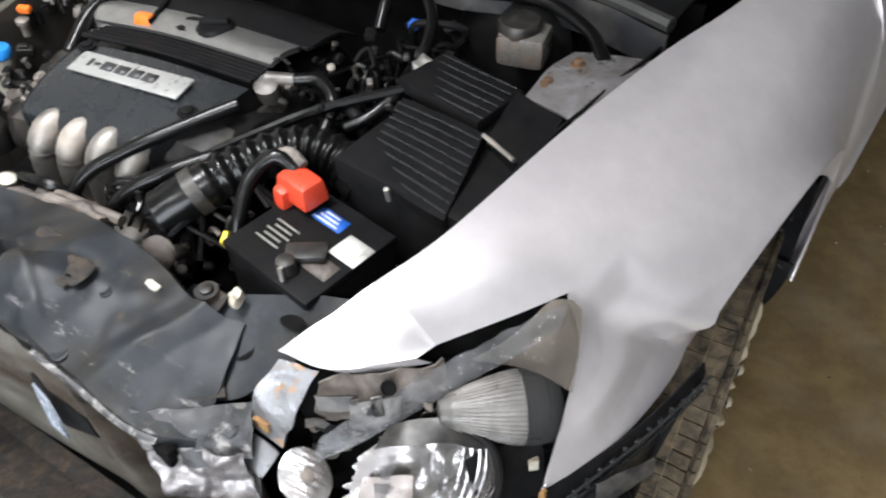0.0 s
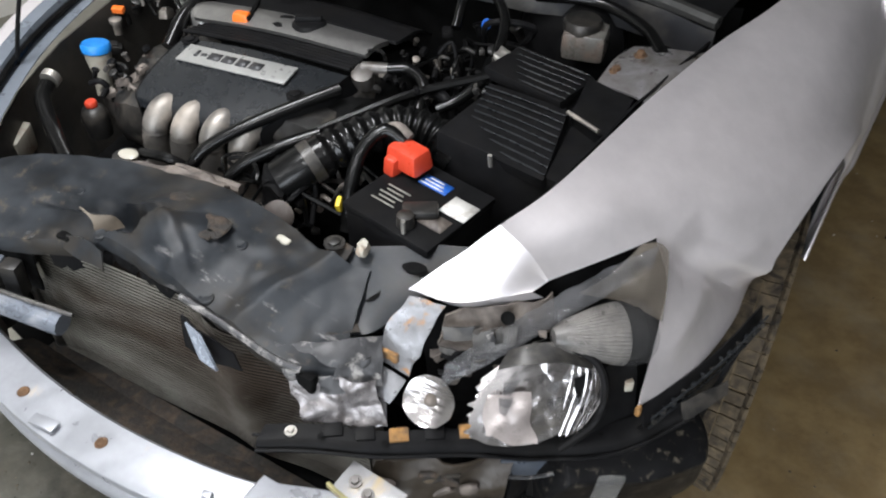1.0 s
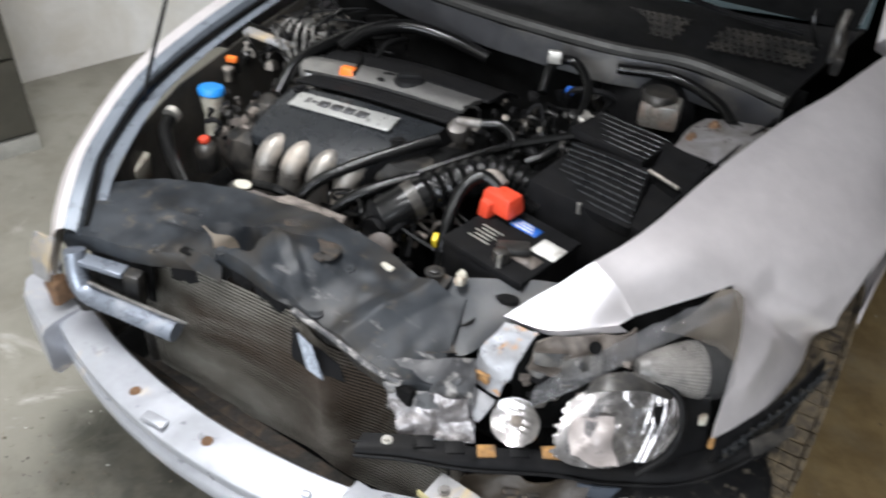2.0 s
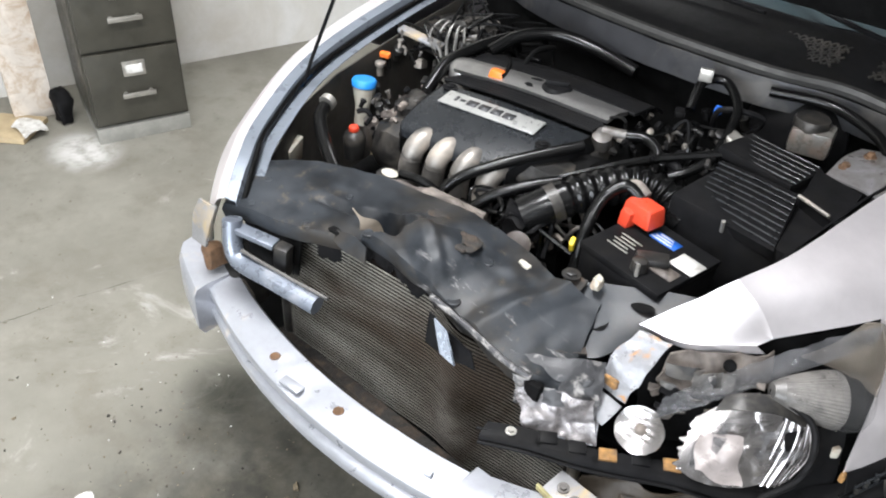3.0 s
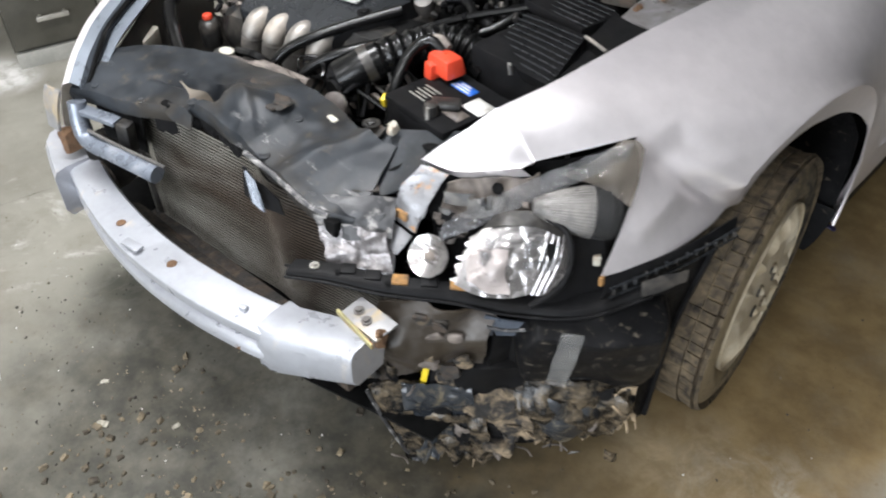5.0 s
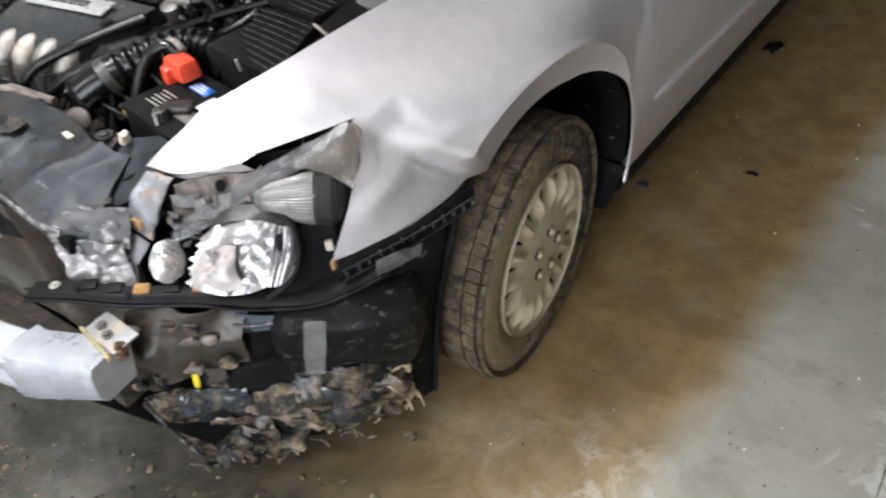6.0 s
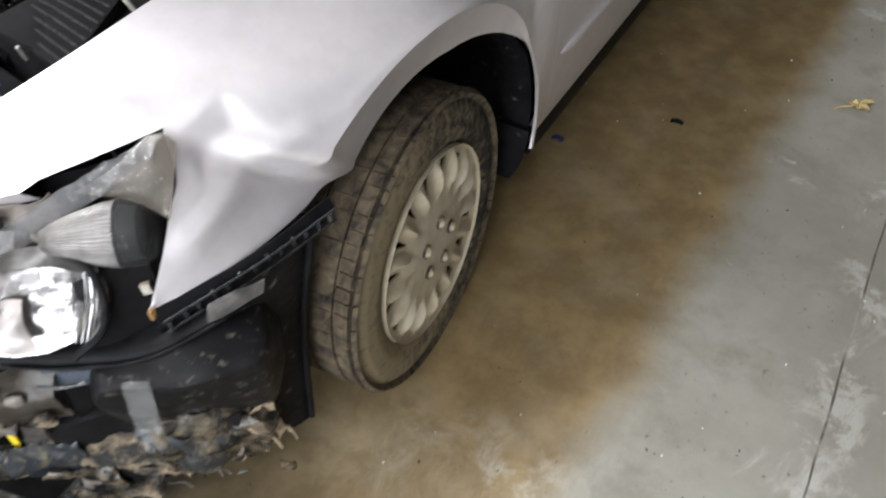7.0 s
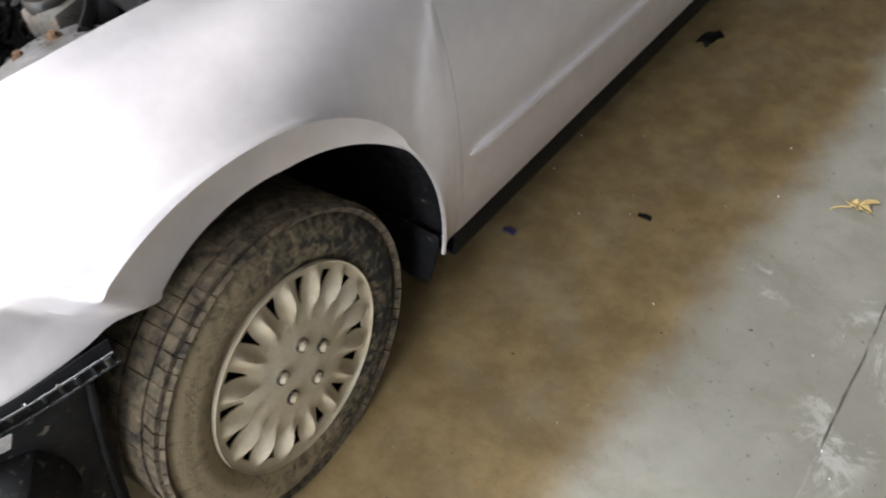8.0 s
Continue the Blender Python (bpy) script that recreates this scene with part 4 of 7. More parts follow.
def support_panel():
    """The plastic cover over the radiator support, buckled, with a turned-down front."""
    rear = [(-0.520, -0.715, 0.748), (-0.420, -0.635, 0.752), (-0.310, -0.580, 0.756), (-0.170, -0.545, 0.762), (0.0, -0.535, 0.765), (0.130, -0.553, 0.762), (0.222, -0.575, 0.757), (0.30, -0.565, 0.752)]
    midc = [(-0.485, -0.775, 0.742), (-0.390, -0.715, 0.748), (-0.300, -0.680, 0.748), (-0.155, -0.645, 0.752), (0.02, -0.625, 0.772), (0.125, -0.645, 0.755), (0.235, -0.665, 0.738), (0.325, -0.640, 0.725)]
    front = [(-0.452, -0.838, 0.722), (-0.350, -0.802, 0.726), (-0.250, -0.775, 0.727), (-0.140, -0.728, 0.735), (0.0, -0.736, 0.732), (0.110, -0.737, 0.722), (0.250, -0.748, 0.702), (0.335, -0.715, 0.685)]
    rows = skin([rear, midc, front], 130, 42)

    def soft(e, lo, hi):
        t = max(0.0, min(1.0, (e - lo) / (hi - lo)))
        return t * t * (3 - 2 * t)
    for row in rows:
        for k, p in enumerate(row):
            line = (p.x + 0.150) - 1.25 * (p.y + 0.735)
            front = soft(-p.y, 0.60, 0.67)
            step = 0.030 * soft(line, -0.010, 0.012) * (1 - soft(p.x, -0.05, 0.14)) * front
            pit = 0.040 * max(0.0, 1 - ((p.x + 0.142) / 0.036) ** 2 - ((p.y + 0.666) / 0.026) ** 2) ** 0.4
            pit += 0.020 * soft(p.x, -0.215, -0.120) * (1 - soft(p.x, -0.080, -0.070)) * soft(-p.y, 0.638, 0.646) * (1 - soft(-p.y, 0.688, 0.712))
            across = ((p.x + 0.120) * -0.105 - (p.y + 0.630) * 0.180) / 0.208
            along = ((p.x + 0.120) * 0.180 - (p.y + 0.630) * 0.105) / 0.208
            fold = (0.020 * max(0, 1 - abs(across) / 0.030) + 0.010 * soft(-across, 0.0, 0.02) * (1 - soft(-across, 0.03, 0.10))) * soft(along, -0.02, 0.03) * (1 - soft(along, 0.17, 0.22))
            groove = abs((p.y + 0.700) - 0.33 * (p.x + 0.300))
            fold -= 0.015 * max(0, 1 - groove / 0.016) * soft(p.x, -0.34, -0.27) * (1 - soft(p.x, -0.19, -0.15))
            crease = 0.014 * max(0, 1 - abs((p.x - 0.20) - 0.4 * (p.y + 0.66)) / 0.035)
            row[k] = p + Vector((0, 0, step - pit + fold + crease)) + 0.006 * noise.noise_vector(p * 10) + 0.0022 * noise.noise_vector(p * 34)
    COVER_POINTS.extend(p.copy() for row in rows for p in row)
    bm = sheet(rows)
    lip = [[row[-1], row[-1] + Vector((0, -0.006, -0.012)), row[-1] + Vector((0.002, -0.002, -0.034))] for row in rows]
    sheet(lip, bm)
    back = [[row[0], row[0] + Vector((0, 0.006, -0.012)), row[0] + Vector((0, 0.006, -0.05))] for row in rows]
    sheet(back, bm, flip=True)
    return part("radiator_cover", bm, SUPPORT, car, "buckled dusty grey plastic cover over the radiator", thick=0.003)


sp = support_panel()
for x, y, z, r in ((-0.43, -0.735, 0.752, 0.012), (-0.262, -0.655, 0.757, 0.010), (-0.262, -0.770, 0.736, 0.013), (-0.126, -0.728, 0.748, 0.014), (0.100, -0.728, 0.732, 0.016), (0.095, -0.63, 0.764, 0.012), (-0.40, -0.80, 0.735, 0.011)):
    z = min(COVER_POINTS, key=lambda q: (q.x - x) ** 2 + (q.y - y) ** 2).z
    part("push_clip", lathe([(r * 0.8, -0.006), (r * 0.8, 0.0005), (r * 0.6, 0.0016), (r * 0.45, 0.0004), (r * 0.2, 0.0004)], pose(x, y, z, 6, 0, 0), 16), SUPPORT, sp)
# ragged black strip stands in for the shade behind the cover's lip
hang = []
for i in range(34):
    x = -0.235 + 0.345 * i / 33
    low = 0.045 + 0.030 * noise.noise(Vector((i * 0.31, 2.5, 0))) + 0.014 * noise.noise(Vector((i * 0.9, 7.5, 0)))
    edge = min(COVER_POINTS, key=lambda q: 4 * abs(q.x - x) + q.y)
    hang.append([Vector((x, edge.y + 0.004 + 0.008 * noise.noise(Vector((i * 0.5, k, 3))), edge.z - 0.012 - low * k / 5)) for k in range(6)])
part("lip_shade_strip", sheet(hang, flip=True), BLACK, sp, "ragged black strip for the shade below the cover", thick=0.003)


def on_cover(x, y):
    return min(COVER_POINTS, key=lambda q: (q.x - x) ** 2 + (q.y - y) ** 2).z


# flat black lumps laid on the cover stand in for shaded holes
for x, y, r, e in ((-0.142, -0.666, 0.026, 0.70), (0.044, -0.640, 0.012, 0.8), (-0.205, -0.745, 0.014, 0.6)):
    part("torn_hole_shade", crushed((x, y, on_cover(x, y) + 0.001), (r * 2, r * 2 * e, 0.006), 0.003, 50, 3), DEEP, sp)
for x, y, w, h in ((0.040, -0.634, 0.055, 0.045), (-0.06, -0.600, 0.05, 0.02), (0.045, -0.655, 0.03, 0.02)):
    part("dirt_crust", crushed((x, y, on_cover(x, y) - 0.001), (w, h, 0.005), 0.003, 60, 5), CRUST, sp)
foot = on_cover(-0.165, -0.690)
part("torn_tab", sheet(rough_up(skin([[(-0.168, -0.712, foot - 0.006), (-0.145, -0.668, foot - 0.008)], [(-0.174, -0.706, foot + 0.014), (-0.158, -0.676, foot + 0.016)], [(-0.182, -0.704, foot + 0.026), (-0.179, -0.698, foot + 0.028)], [(-0.200, -0.706, foot + 0.040), (-0.199, -0.704, foot + 0.040)]], 9, 14), 0.004, 30)), TAN_FLAP, sp, "torn buff flap", thick=0.003)
part("torn_edge", sheet(rough_up(skin([[(-0.20, -0.744, 0.741), (-0.155, -0.738, 0.745), (-0.115, -0.744, 0.741)], [(-0.195, -0.760, 0.724), (-0.15, -0.762, 0.716), (-0.10, -0.760, 0.720)]], 8, 5), 0.004, 25, 2)), SUPPORT, sp, thick=0.003)
part("wing_panel", sheet(rough_up(skin([[(0.215, -0.560, 0.750), (0.33, -0.505, 0.775), (0.445, -0.475, 0.800)], [(0.265, -0.600, 0.735), (0.345, -0.565, 0.745), (0.430, -0.525, 0.770)], [(0.320, -0.665, 0.705), (0.355, -0.640, 0.712), (0.395, -0.585, 0.745)]], 14, 12), 0.003, 12)), SUPPORT, car, "grey triangular end of the radiator cover", thick=0.003)
# shallow black dishes on the panel, dark as the shade in a hole
part("round_hole_shade", lathe([(0.0165, 0), (0.0150, 0.0008), (0.004, -0.004)], pose(0.318, -0.590, 0.7325, 14, -14, 0), 20), DEEP, car)
part("slot_hole_shade", lathe([(0.018, 0), (0.012, 0.0008), (0.004, -0.004)], pose(0.365, -0.535, 0.766, 10, -14, 0) @ Matrix.Diagonal((1.3, 0.6, 1, 1)), 16), DEEP, car)
part("dirty_strip", sheet(rough_up(skin([[(0.212, -0.546, 0.768), (0.256, -0.546, 0.768)], [(0.226, -0.596, 0.752), (0.262, -0.596, 0.750)], [(0.258, -0.640, 0.732), (0.298, -0.624, 0.732)], [(0.285, -0.690, 0.712), (0.340, -0.655, 0.716)]], 8, 16), 0.003, 40)), CRUST, car, "dirty brown latch strip", thick=0.003)
part("latch_bolt", bolt((0.228, -0.558, 0.772), 0.011), GRIME, car)
part("latch_clip", crushed((0.278, -0.548, 0.778), (0.018, 0.02, 0.022), 0.006, 40, 8), MILKY, car)
part("scraped_corner", sheet(rough_up(skin([[(0.235, -0.735, 0.712), (0.30, -0.700, 0.714), (0.372, -0.640, 0.712)], [(0.26, -0.752, 0.685), (0.325, -0.722, 0.680), (0.385, -0.665, 0.682)], [(0.285, -0.745, 0.640), (0.345, -0.728, 0.652), (0.398, -0.680, 0.655)]], 46, 40), 0.008, 26, 5)), SCRAPED, car, "torn and scraped plastic corner", thick=0.003)
part("scraped_rib", tube([(0.06, -0.745, 0.728), (0.15, -0.748, 0.716), (0.24, -0.752, 0.70), (0.29, -0.742, 0.688)], 0.006, 16, 8), SCRAPED, car)
# black lumps on the scraped corner, no opening cut; colour stands for shade
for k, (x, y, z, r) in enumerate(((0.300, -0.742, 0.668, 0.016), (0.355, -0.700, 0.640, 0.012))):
    part("torn_hole_shade", crushed((x, y, z), (r * 2, r, r * 2), 0.004, 40, k), DEEP, car)
STRIP_BLUE = mat("pale_blue_trim", (0.30, 0.335, 0.39), 0.3, 0.3, 14.0, 0.1)
part("paint_chip", crushed((0.144, -0.585, on_cover(0.144, -0.585) + 0.002), (0.026, 0.011, 0.005), 0.003, 50, 2), MILKY, car)
part("paint_chip", sheet(skin([[(0.100, -0.780, 0.722), (0.134, -0.786, 0.716)], [(0.132, -0.796, 0.670), (0.168, -0.798, 0.666)]], 5, 3)), STRIP_BLUE, car, "loose pale strip of trim", thick=0.004)
part("grille_shard", sheet(rough_up(skin([[(0.075, -0.770, 0.712), (0.12, -0.772, 0.706), (0.185, -0.770, 0.69)], [(0.08, -0.782, 0.655), (0.13, -0.782, 0.655), (0.195, -0.772, 0.655)]], 8, 5), 0.006, 20)), BLACK, car, thick=0.003)
# remains of the grille surround on the far side
bar = part("grille_bar", tube([(-0.402, -0.850, 0.712), (-0.392, -0.862, 0.660), (-0.366, -0.864, 0.630), (-0.275, -0.850, 0.625), (-0.168, -0.828, 0.612)], 0.021, 30, 10), GRILLE_BLUE, car, "broken blue-grey grille surround")
part("chrome_strip", tube([(-0.362, -0.862, 0.660), (-0.29, -0.848, 0.650), (-0.150, -0.815, 0.632)], 0.004, 14, 8), ALU_DULL, bar)
part("grille_stub", box((-0.350, -0.835, 0.690), (0.10, 0.030, 0.012), (0, 8, 20), bevel=0.003), GRILLE_BLUE, bar)
part("grille_socket", box((-0.292, -0.812, 0.648), (0.032, 0.03, 0.075), (0, 6, 20), bevel=0.006), GRIME, bar)
# near-black sheet added to fill the shaded gap behind the grille
part("grille_gap_dark", sheet(rough_up(skin([[(-0.44, -0.80, 0.715), (-0.36, -0.79, 0.712), (-0.27, -0.775, 0.71)], [(-0.44, -0.80, 0.585), (-0.36, -0.79, 0.58), (-0.29, -0.775, 0.58)]], 8, 6), 0.012, 20)), DEEP, car, thick=0.004)
part("wiring", tube([(-0.405, -0.845, 0.545), (-0.385, -0.835, 0.50), (-0.41, -0.83, 0.44)], 0.005, 12, 6), HORN, car)


# condenser with bent tubes
def bent(x, z):
    """Where the crushed condenser lies: it sags and is pushed in on the near side."""
    k = 1 / (1 + math.exp(-(x - 0.150) / 0.020))
    top = max(0, (z - 0.36) / 0.34)
    y = -0.732 + 0.020 * math.sin(3.2 * x) + 0.030 * k - 0.030 * math.exp(-((x - 0.125) / 0.05) ** 2) * (0.3 + 0.7 * top)
    zz = z - 0.062 * k + 0.004 * math.sin(30 * x) * math.exp(-((x - 0.15) / 0.10) ** 2)
    return Vector((x, y, zz))


cond = part("condenser", sheet([[bent(-0.375 + 0.735 * i / 40, 0.33 + 0.375 * k / 16) + Vector((0, 0.024, 0)) for k in range(17)] for i in range(41)]), FIN, car, "crushed condenser with bent cooling tubes")
bm = bmesh.new()
for k in range(41):
    z = 0.335 + 0.365 * k / 40
    row = []
    for i in range(50):
        p = bent(-0.37 + 0.725 * i / 49, z)
        row.append([p + Vector((0, 0.0018, 0.0021)), p + Vector((0, 0, 0.0013)), p + Vector((0, 0, -0.0013)), p + Vector((0, 0.0018, -0.0021))])
    sheet(row, bm)
tagged(part("tube_bank", bm, TUBE, cond), kind="stuff")
part("condenser_tank", tube([tuple(bent(0.365, 0.33) + Vector((0.008, 0, 0))), tuple(bent(0.365, 0.5) + Vector((0.012, 0, 0))), tuple(bent(0.365, 0.66) + Vector((0.008, 0, 0)))], 0.013, 12, 10), ALU, cond)
part("condenser_tank", tube([(-0.388, -0.745, 0.33), (-0.388, -0.745, 0.70)], 0.013, 6, 10), GRIME, cond)
part("lower_crossmember", box((-0.02, -0.78, 0.325), (0.78, 0.07, 0.05), bevel=0.008), CRUST, car, "rusty brown lower crossmember")
part("lower_shelf", sheet(rough_up(skin([[(-0.44, -0.83, 0.40), (0, -0.875, 0.40), (0.36, -0.83, 0.40)], [(-0.44, -0.775, 0.36), (0, -0.785, 0.352), (0.36, -0.765, 0.355)]], 20, 6), 0.004, 12)), CRUST, car, thick=0.004)
part("splash_shield", sheet(skin([[(-0.70, -0.72, 0.25), (0, -0.84, 0.24), (0.55, -0.76, 0.24)], [(-0.70, 0.0, 0.2), (0, 0.0, 0.2), (0.55, 0.0, 0.2)]], 8, 4)), DEEP, car, thick=0.005)

# silver torn plate below the fender's nose
part("torn_plate", sheet(rough_up(skin([[(0.396, -0.594, 0.773), (0.448, -0.584, 0.768)], [(0.380, -0.628, 0.735), (0.440, -0.622, 0.728)], [(0.366, -0.650, 0.668), (0.424, -0.656, 0.662)]], 16, 20), 0.008, 26, 1)), RUSTY_PLATE, car, "torn silver plate with orange rust", thick=0.003)
part("torn_plate", sheet(rough_up(skin([[(0.362, -0.656, 0.664), (0.424, -0.662, 0.660)], [(0.352, -0.690, 0.634), (0.412, -0.690, 0.626)]], 8, 8), 0.003, 24, 2)), RUSTY_PLATE, car, thick=0.003)
for k, (p0, p1, p2, p3) in enumerate((((0.300, -0.742, 0.648), (0.352, -0.712, 0.640), (0.305, -0.748, 0.585), (0.362, -0.722, 0.578)), ((0.350, -0.705, 0.635), (0.405, -0.690, 0.622), (0.372, -0.722, 0.578), (0.418, -0.705, 0.588)), ((0.262, -0.752, 0.668), (0.300, -0.742, 0.676), (0.268, -0.748, 0.622), (0.312, -0.740, 0.625)), ((0.325, -0.700, 0.690), (0.372, -0.672, 0.690), (0.335, -0.722, 0.645), (0.380, -0.690, 0.648)))):
    part("torn_plate", sheet(rough_up(skin([[p0, p1], [p2, p3]], 9, 9), 0.008, 34, 7 + k)), (BARE, BARE, SCRAPED, SCRAPED)[k], car, thick=0.003)
part("torn_sheet", sheet(rough_up(rough_up(skin([[(0.272, -0.752, 0.682), (0.330, -0.724, 0.676), (0.392, -0.690, 0.660)], [(0.282, -0.762, 0.640), (0.345, -0.735, 0.630), (0.402, -0.700, 0.628)], [(0.305, -0.765, 0.600), (0.362, -0.742, 0.596), (0.418, -0.712, 0.600)]], 40, 30), 0.012, 24, 5), 0.004, 60, 2)), TORN_PALE, car, "crumpled pale torn metal", thick=0.002)
part("rust_patch", crushed((0.388, -0.648, 0.684), (0.030, 0.006, 0.020), 0.004, 60, 4), RUST_ORANGE, car)
part("lamp_mount", sheet(rough_up(skin([[(0.455, -0.585, 0.760), (0.52, -0.55, 0.772), (0.58, -0.49, 0.785)], [(0.450, -0.600, 0.715), (0.52, -0.565, 0.728), (0.585, -0.50, 0.750)], [(0.455, -0.595, 0.675), (0.53, -0.56, 0.695), (0.60, -0.49, 0.715)]], 14, 10), 0.014, 30, 4)), HORN, car, "dusty lamp mounting plate", thick=0.003)
# black dish on the plate in place of a shaded hole
part("lamp_mount_hole_shade", lathe([(0.011, 0), (0.009, 0.001), (0.003, -0.003)], pose(0.540, -0.555, 0.765, 60, 0, 25), 14), DEEP, car)
# near-black sheet behind the lamp, coloured for the shade in the cavity
part("lamp_cavity_shade", sheet(rough_up(skin([[(0.40, -0.60, 0.74), (0.55, -0.47, 0.78), (0.69, -0.31, 0.80)], [(0.42, -0.60, 0.64), (0.58, -0.46, 0.66), (0.74, -0.36, 0.68)], [(0.44, -0.62, 0.56), (0.60, -0.50, 0.56), (0.77, -0.42, 0.56)]], 12, 10), 0.008, 14)), DEEP, car, thick=0.004)

# ---- headlight ----
head = thing_part("headlight", car)
head["label"] = "smashed headlight with bare chrome reflectors"


def reflector(centre, size, aim, seed, ribs):
    """A round chrome bowl with level ribs across it."""
    m = Matrix.Translation(centre) @ Vector(aim).to_track_quat("Z", "Y").to_matrix().to_4x4()
    n, rings, bm, grid = 40, 12, bmesh.new(), []
    for j in range(rings):
        r = (j + 0.3) / (rings - 0.7)
        row = []
        for i in range(n):
            w = 2 * math.pi * i / n
            rag = 1 + 0.05 * noise.noise(Vector((math.cos(w) * 2.2, math.sin(w) * 2.2, seed))) * r
            q = Vector((r * size[0] * math.cos(w) * rag, r * size[1] * math.sin(w) * rag, size[2] * (r * r - 1)))
            q.z += ribs * math.sin(q.y * 560) * (1 - r * r)
            row.append(bm.verts.new(m @ q))
        grid.append(row)
    for j in range(rings - 1):
        for i in range(n):
            bm.faces.new((grid[j][i], grid[j][(i + 1) % n], grid[j + 1][(i + 1) % n], grid[j + 1][i]))
    bm.faces.new(list(reversed(grid[0])))
    return bm


def main_reflector():
    """The broad broken reflector: crumpled bright facets with a ragged inner edge."""
    rows = skin([[(0.535, -0.622, 0.694), (0.570, -0.582, 0.728), (0.612, -0.548, 0.744), (0.652, -0.520, 0.740)],
                 [(0.538, -0.658, 0.664), (0.580, -0.628, 0.676), (0.625, -0.588, 0.684), (0.664, -0.552, 0.686)],
                 [(0.548, -0.686, 0.634), (0.588, -0.668, 0.616), (0.632, -0.634, 0.612), (0.662, -0.600, 0.622)]], 44, 30)
    back = Vector((0.42, 0.86, -0.25))
    for i, row in enumerate(rows):
        for k, p in enumerate(row):
            cell = noise.voronoi(p * 42 + Vector((1.3, 0.2, 0.7)), distance_metric="DISTANCE", exponent=2.5)[0]
            row[k] = p + back * ((0.0085 * cell[0] + 0.0030 * noise.noise(p * 50)) * (0.10 + 0.90 * max(0.0, min(1.0, (p.x - 0.575) / 0.030))))
            if i == 0:
                row[k] += Vector((0.016, 0.012, 0)) * noise.noise(Vector((k * 0.36, 3, 1)))
    return sheet(rows)


def reflector_ribs():
    """The outer end of the reflector, with upright ribs that bow outwards."""
    rows = skin([[(0.644, -0.532, 0.738), (0.672, -0.528, 0.726), (0.684, -0.530, 0.708)], [(0.652, -0.560, 0.682), (0.684, -0.555, 0.678), (0.698, -0.545, 0.672)], [(0.652, -0.602, 0.612), (0.678, -0.590, 0.618), (0.690, -0.572, 0.634)]], 25, 9)
    return sheet([[p + Vector((-0.3, -0.9, 0.3)) * (0.006 if i % 4 < 2 else 0) for p in row] for i, row in enumerate(rows)])


part("reflector", main_reflector(), CHROME, head, "broken faceted chrome main reflector", smooth=False, thick=0.002)
part("reflector_end", reflector_ribs(), CHROME, head, "ribbed chrome end of the reflector", smooth=False, thick=0.002)
part("reflector_cap", sheet(rough_up(skin([[(0.555, -0.585, 0.735), (0.620, -0.545, 0.752), (0.668, -0.520, 0.735)], [(0.560, -0.620, 0.722), (0.622, -0.580, 0.742), (0.676, -0.545, 0.722)]], 16, 4), 0.006, 24, 3)), GRIME, head, thick=0.002)
BEZEL = mat("pale_bezel_plastic", (0.27, 0.24, 0.23), 0.34, 0.2, 18.0, 0.18, second=(0.15, 0.13, 0.122), patch=14.0, amount=0.3, edge=0.15)
plate = skin([[(0.552, -0.640, 0.702), (0.578, -0.630, 0.716), (0.604, -0.612, 0.712)], [(0.556, -0.664, 0.684), (0.592, -0.648, 0.686), (0.616, -0.630, 0.680)], [(0.564, -0.684, 0.664), (0.602, -0.668, 0.652), (0.634, -0.642, 0.650)]], 16, 14)
part("bezel", sheet(rough_up([[p + Vector((0.006, -0.002, -0.012)) for p in row] for row in plate], 0.010, 26, 2)), BEZEL, head, "broken pale bezel plate", thick=0.002)
part("housing_rim", tube([(0.630, -0.548, 0.752), (0.678, -0.540, 0.732), (0.702, -0.552, 0.690), (0.700, -0.578, 0.640), (0.668, -0.618, 0.604)], 0.006, 26, 8), BLACK, head, "black rim of the lamp housing")
part("lamp_bulb", tube([(0.600, -0.560, 0.660), (0.594, -0.605, 0.668)], 0.008, 5, 10), STEEL, head)
part("turn_reflector", reflector((0.466, -0.662, 0.636), (0.043, 0.041, 0.010), (0.05, -0.74, 0.67), 3.0, 0.0014), CHROME, head, "small round indicator reflector", thick=0.002)
part("indicator_bulb", lathe([(0.010, 0), (0.011, 0.012), (0.006, 0.020), (0.001, 0.022)], Matrix.Translation((0.467, -0.646, 0.626)) @ Vector((-0.15, -0.85, 0.40)).to_track_quat("Z", "Y").to_matrix().to_4x4(), 12), HORN, head)
aim = Vector((0.74, 0.62, -0.10)).to_track_quat("Z", "Y").to_matrix().to_4x4()
barrel = Matrix.Translation((0.640, -0.520, 0.750)) @ aim
flutes = []
for i in range(145):
    w = 2 * math.pi * i / 144
    bulge = 0.0012 if i % 3 == 0 else 0.0
    flutes.append([barrel @ Vector((r * math.cos(w), r * math.sin(w) * 0.92, h)) for r, h in ((0.002, -0.042), (0.014, -0.040), (0.023, -0.026), (0.031 + bulge, -0.004), (0.039 + bulge, 0.020), (0.045 + bulge, 0.042), (0.048 + bulge, 0.062))])
part("ribbed_reflector", sheet(flutes), ALU_DULL, head, "fluted silver side reflector", smooth=False)
part("clear_lens", lathe([(0.048, 0.050), (0.050, 0.080), (0.047, 0.098), (0.036, 0.110), (0.018, 0.115), (0.004, 0.116)], barrel, 36), LENS, head, "clear side lens")
# black core added inside the lens so it looks dark
part("barrel_shade_core", lathe([(0.040, 0.066), (0.038, 0.092), (0.018, 0.100)], barrel, 24), DEEP, head)
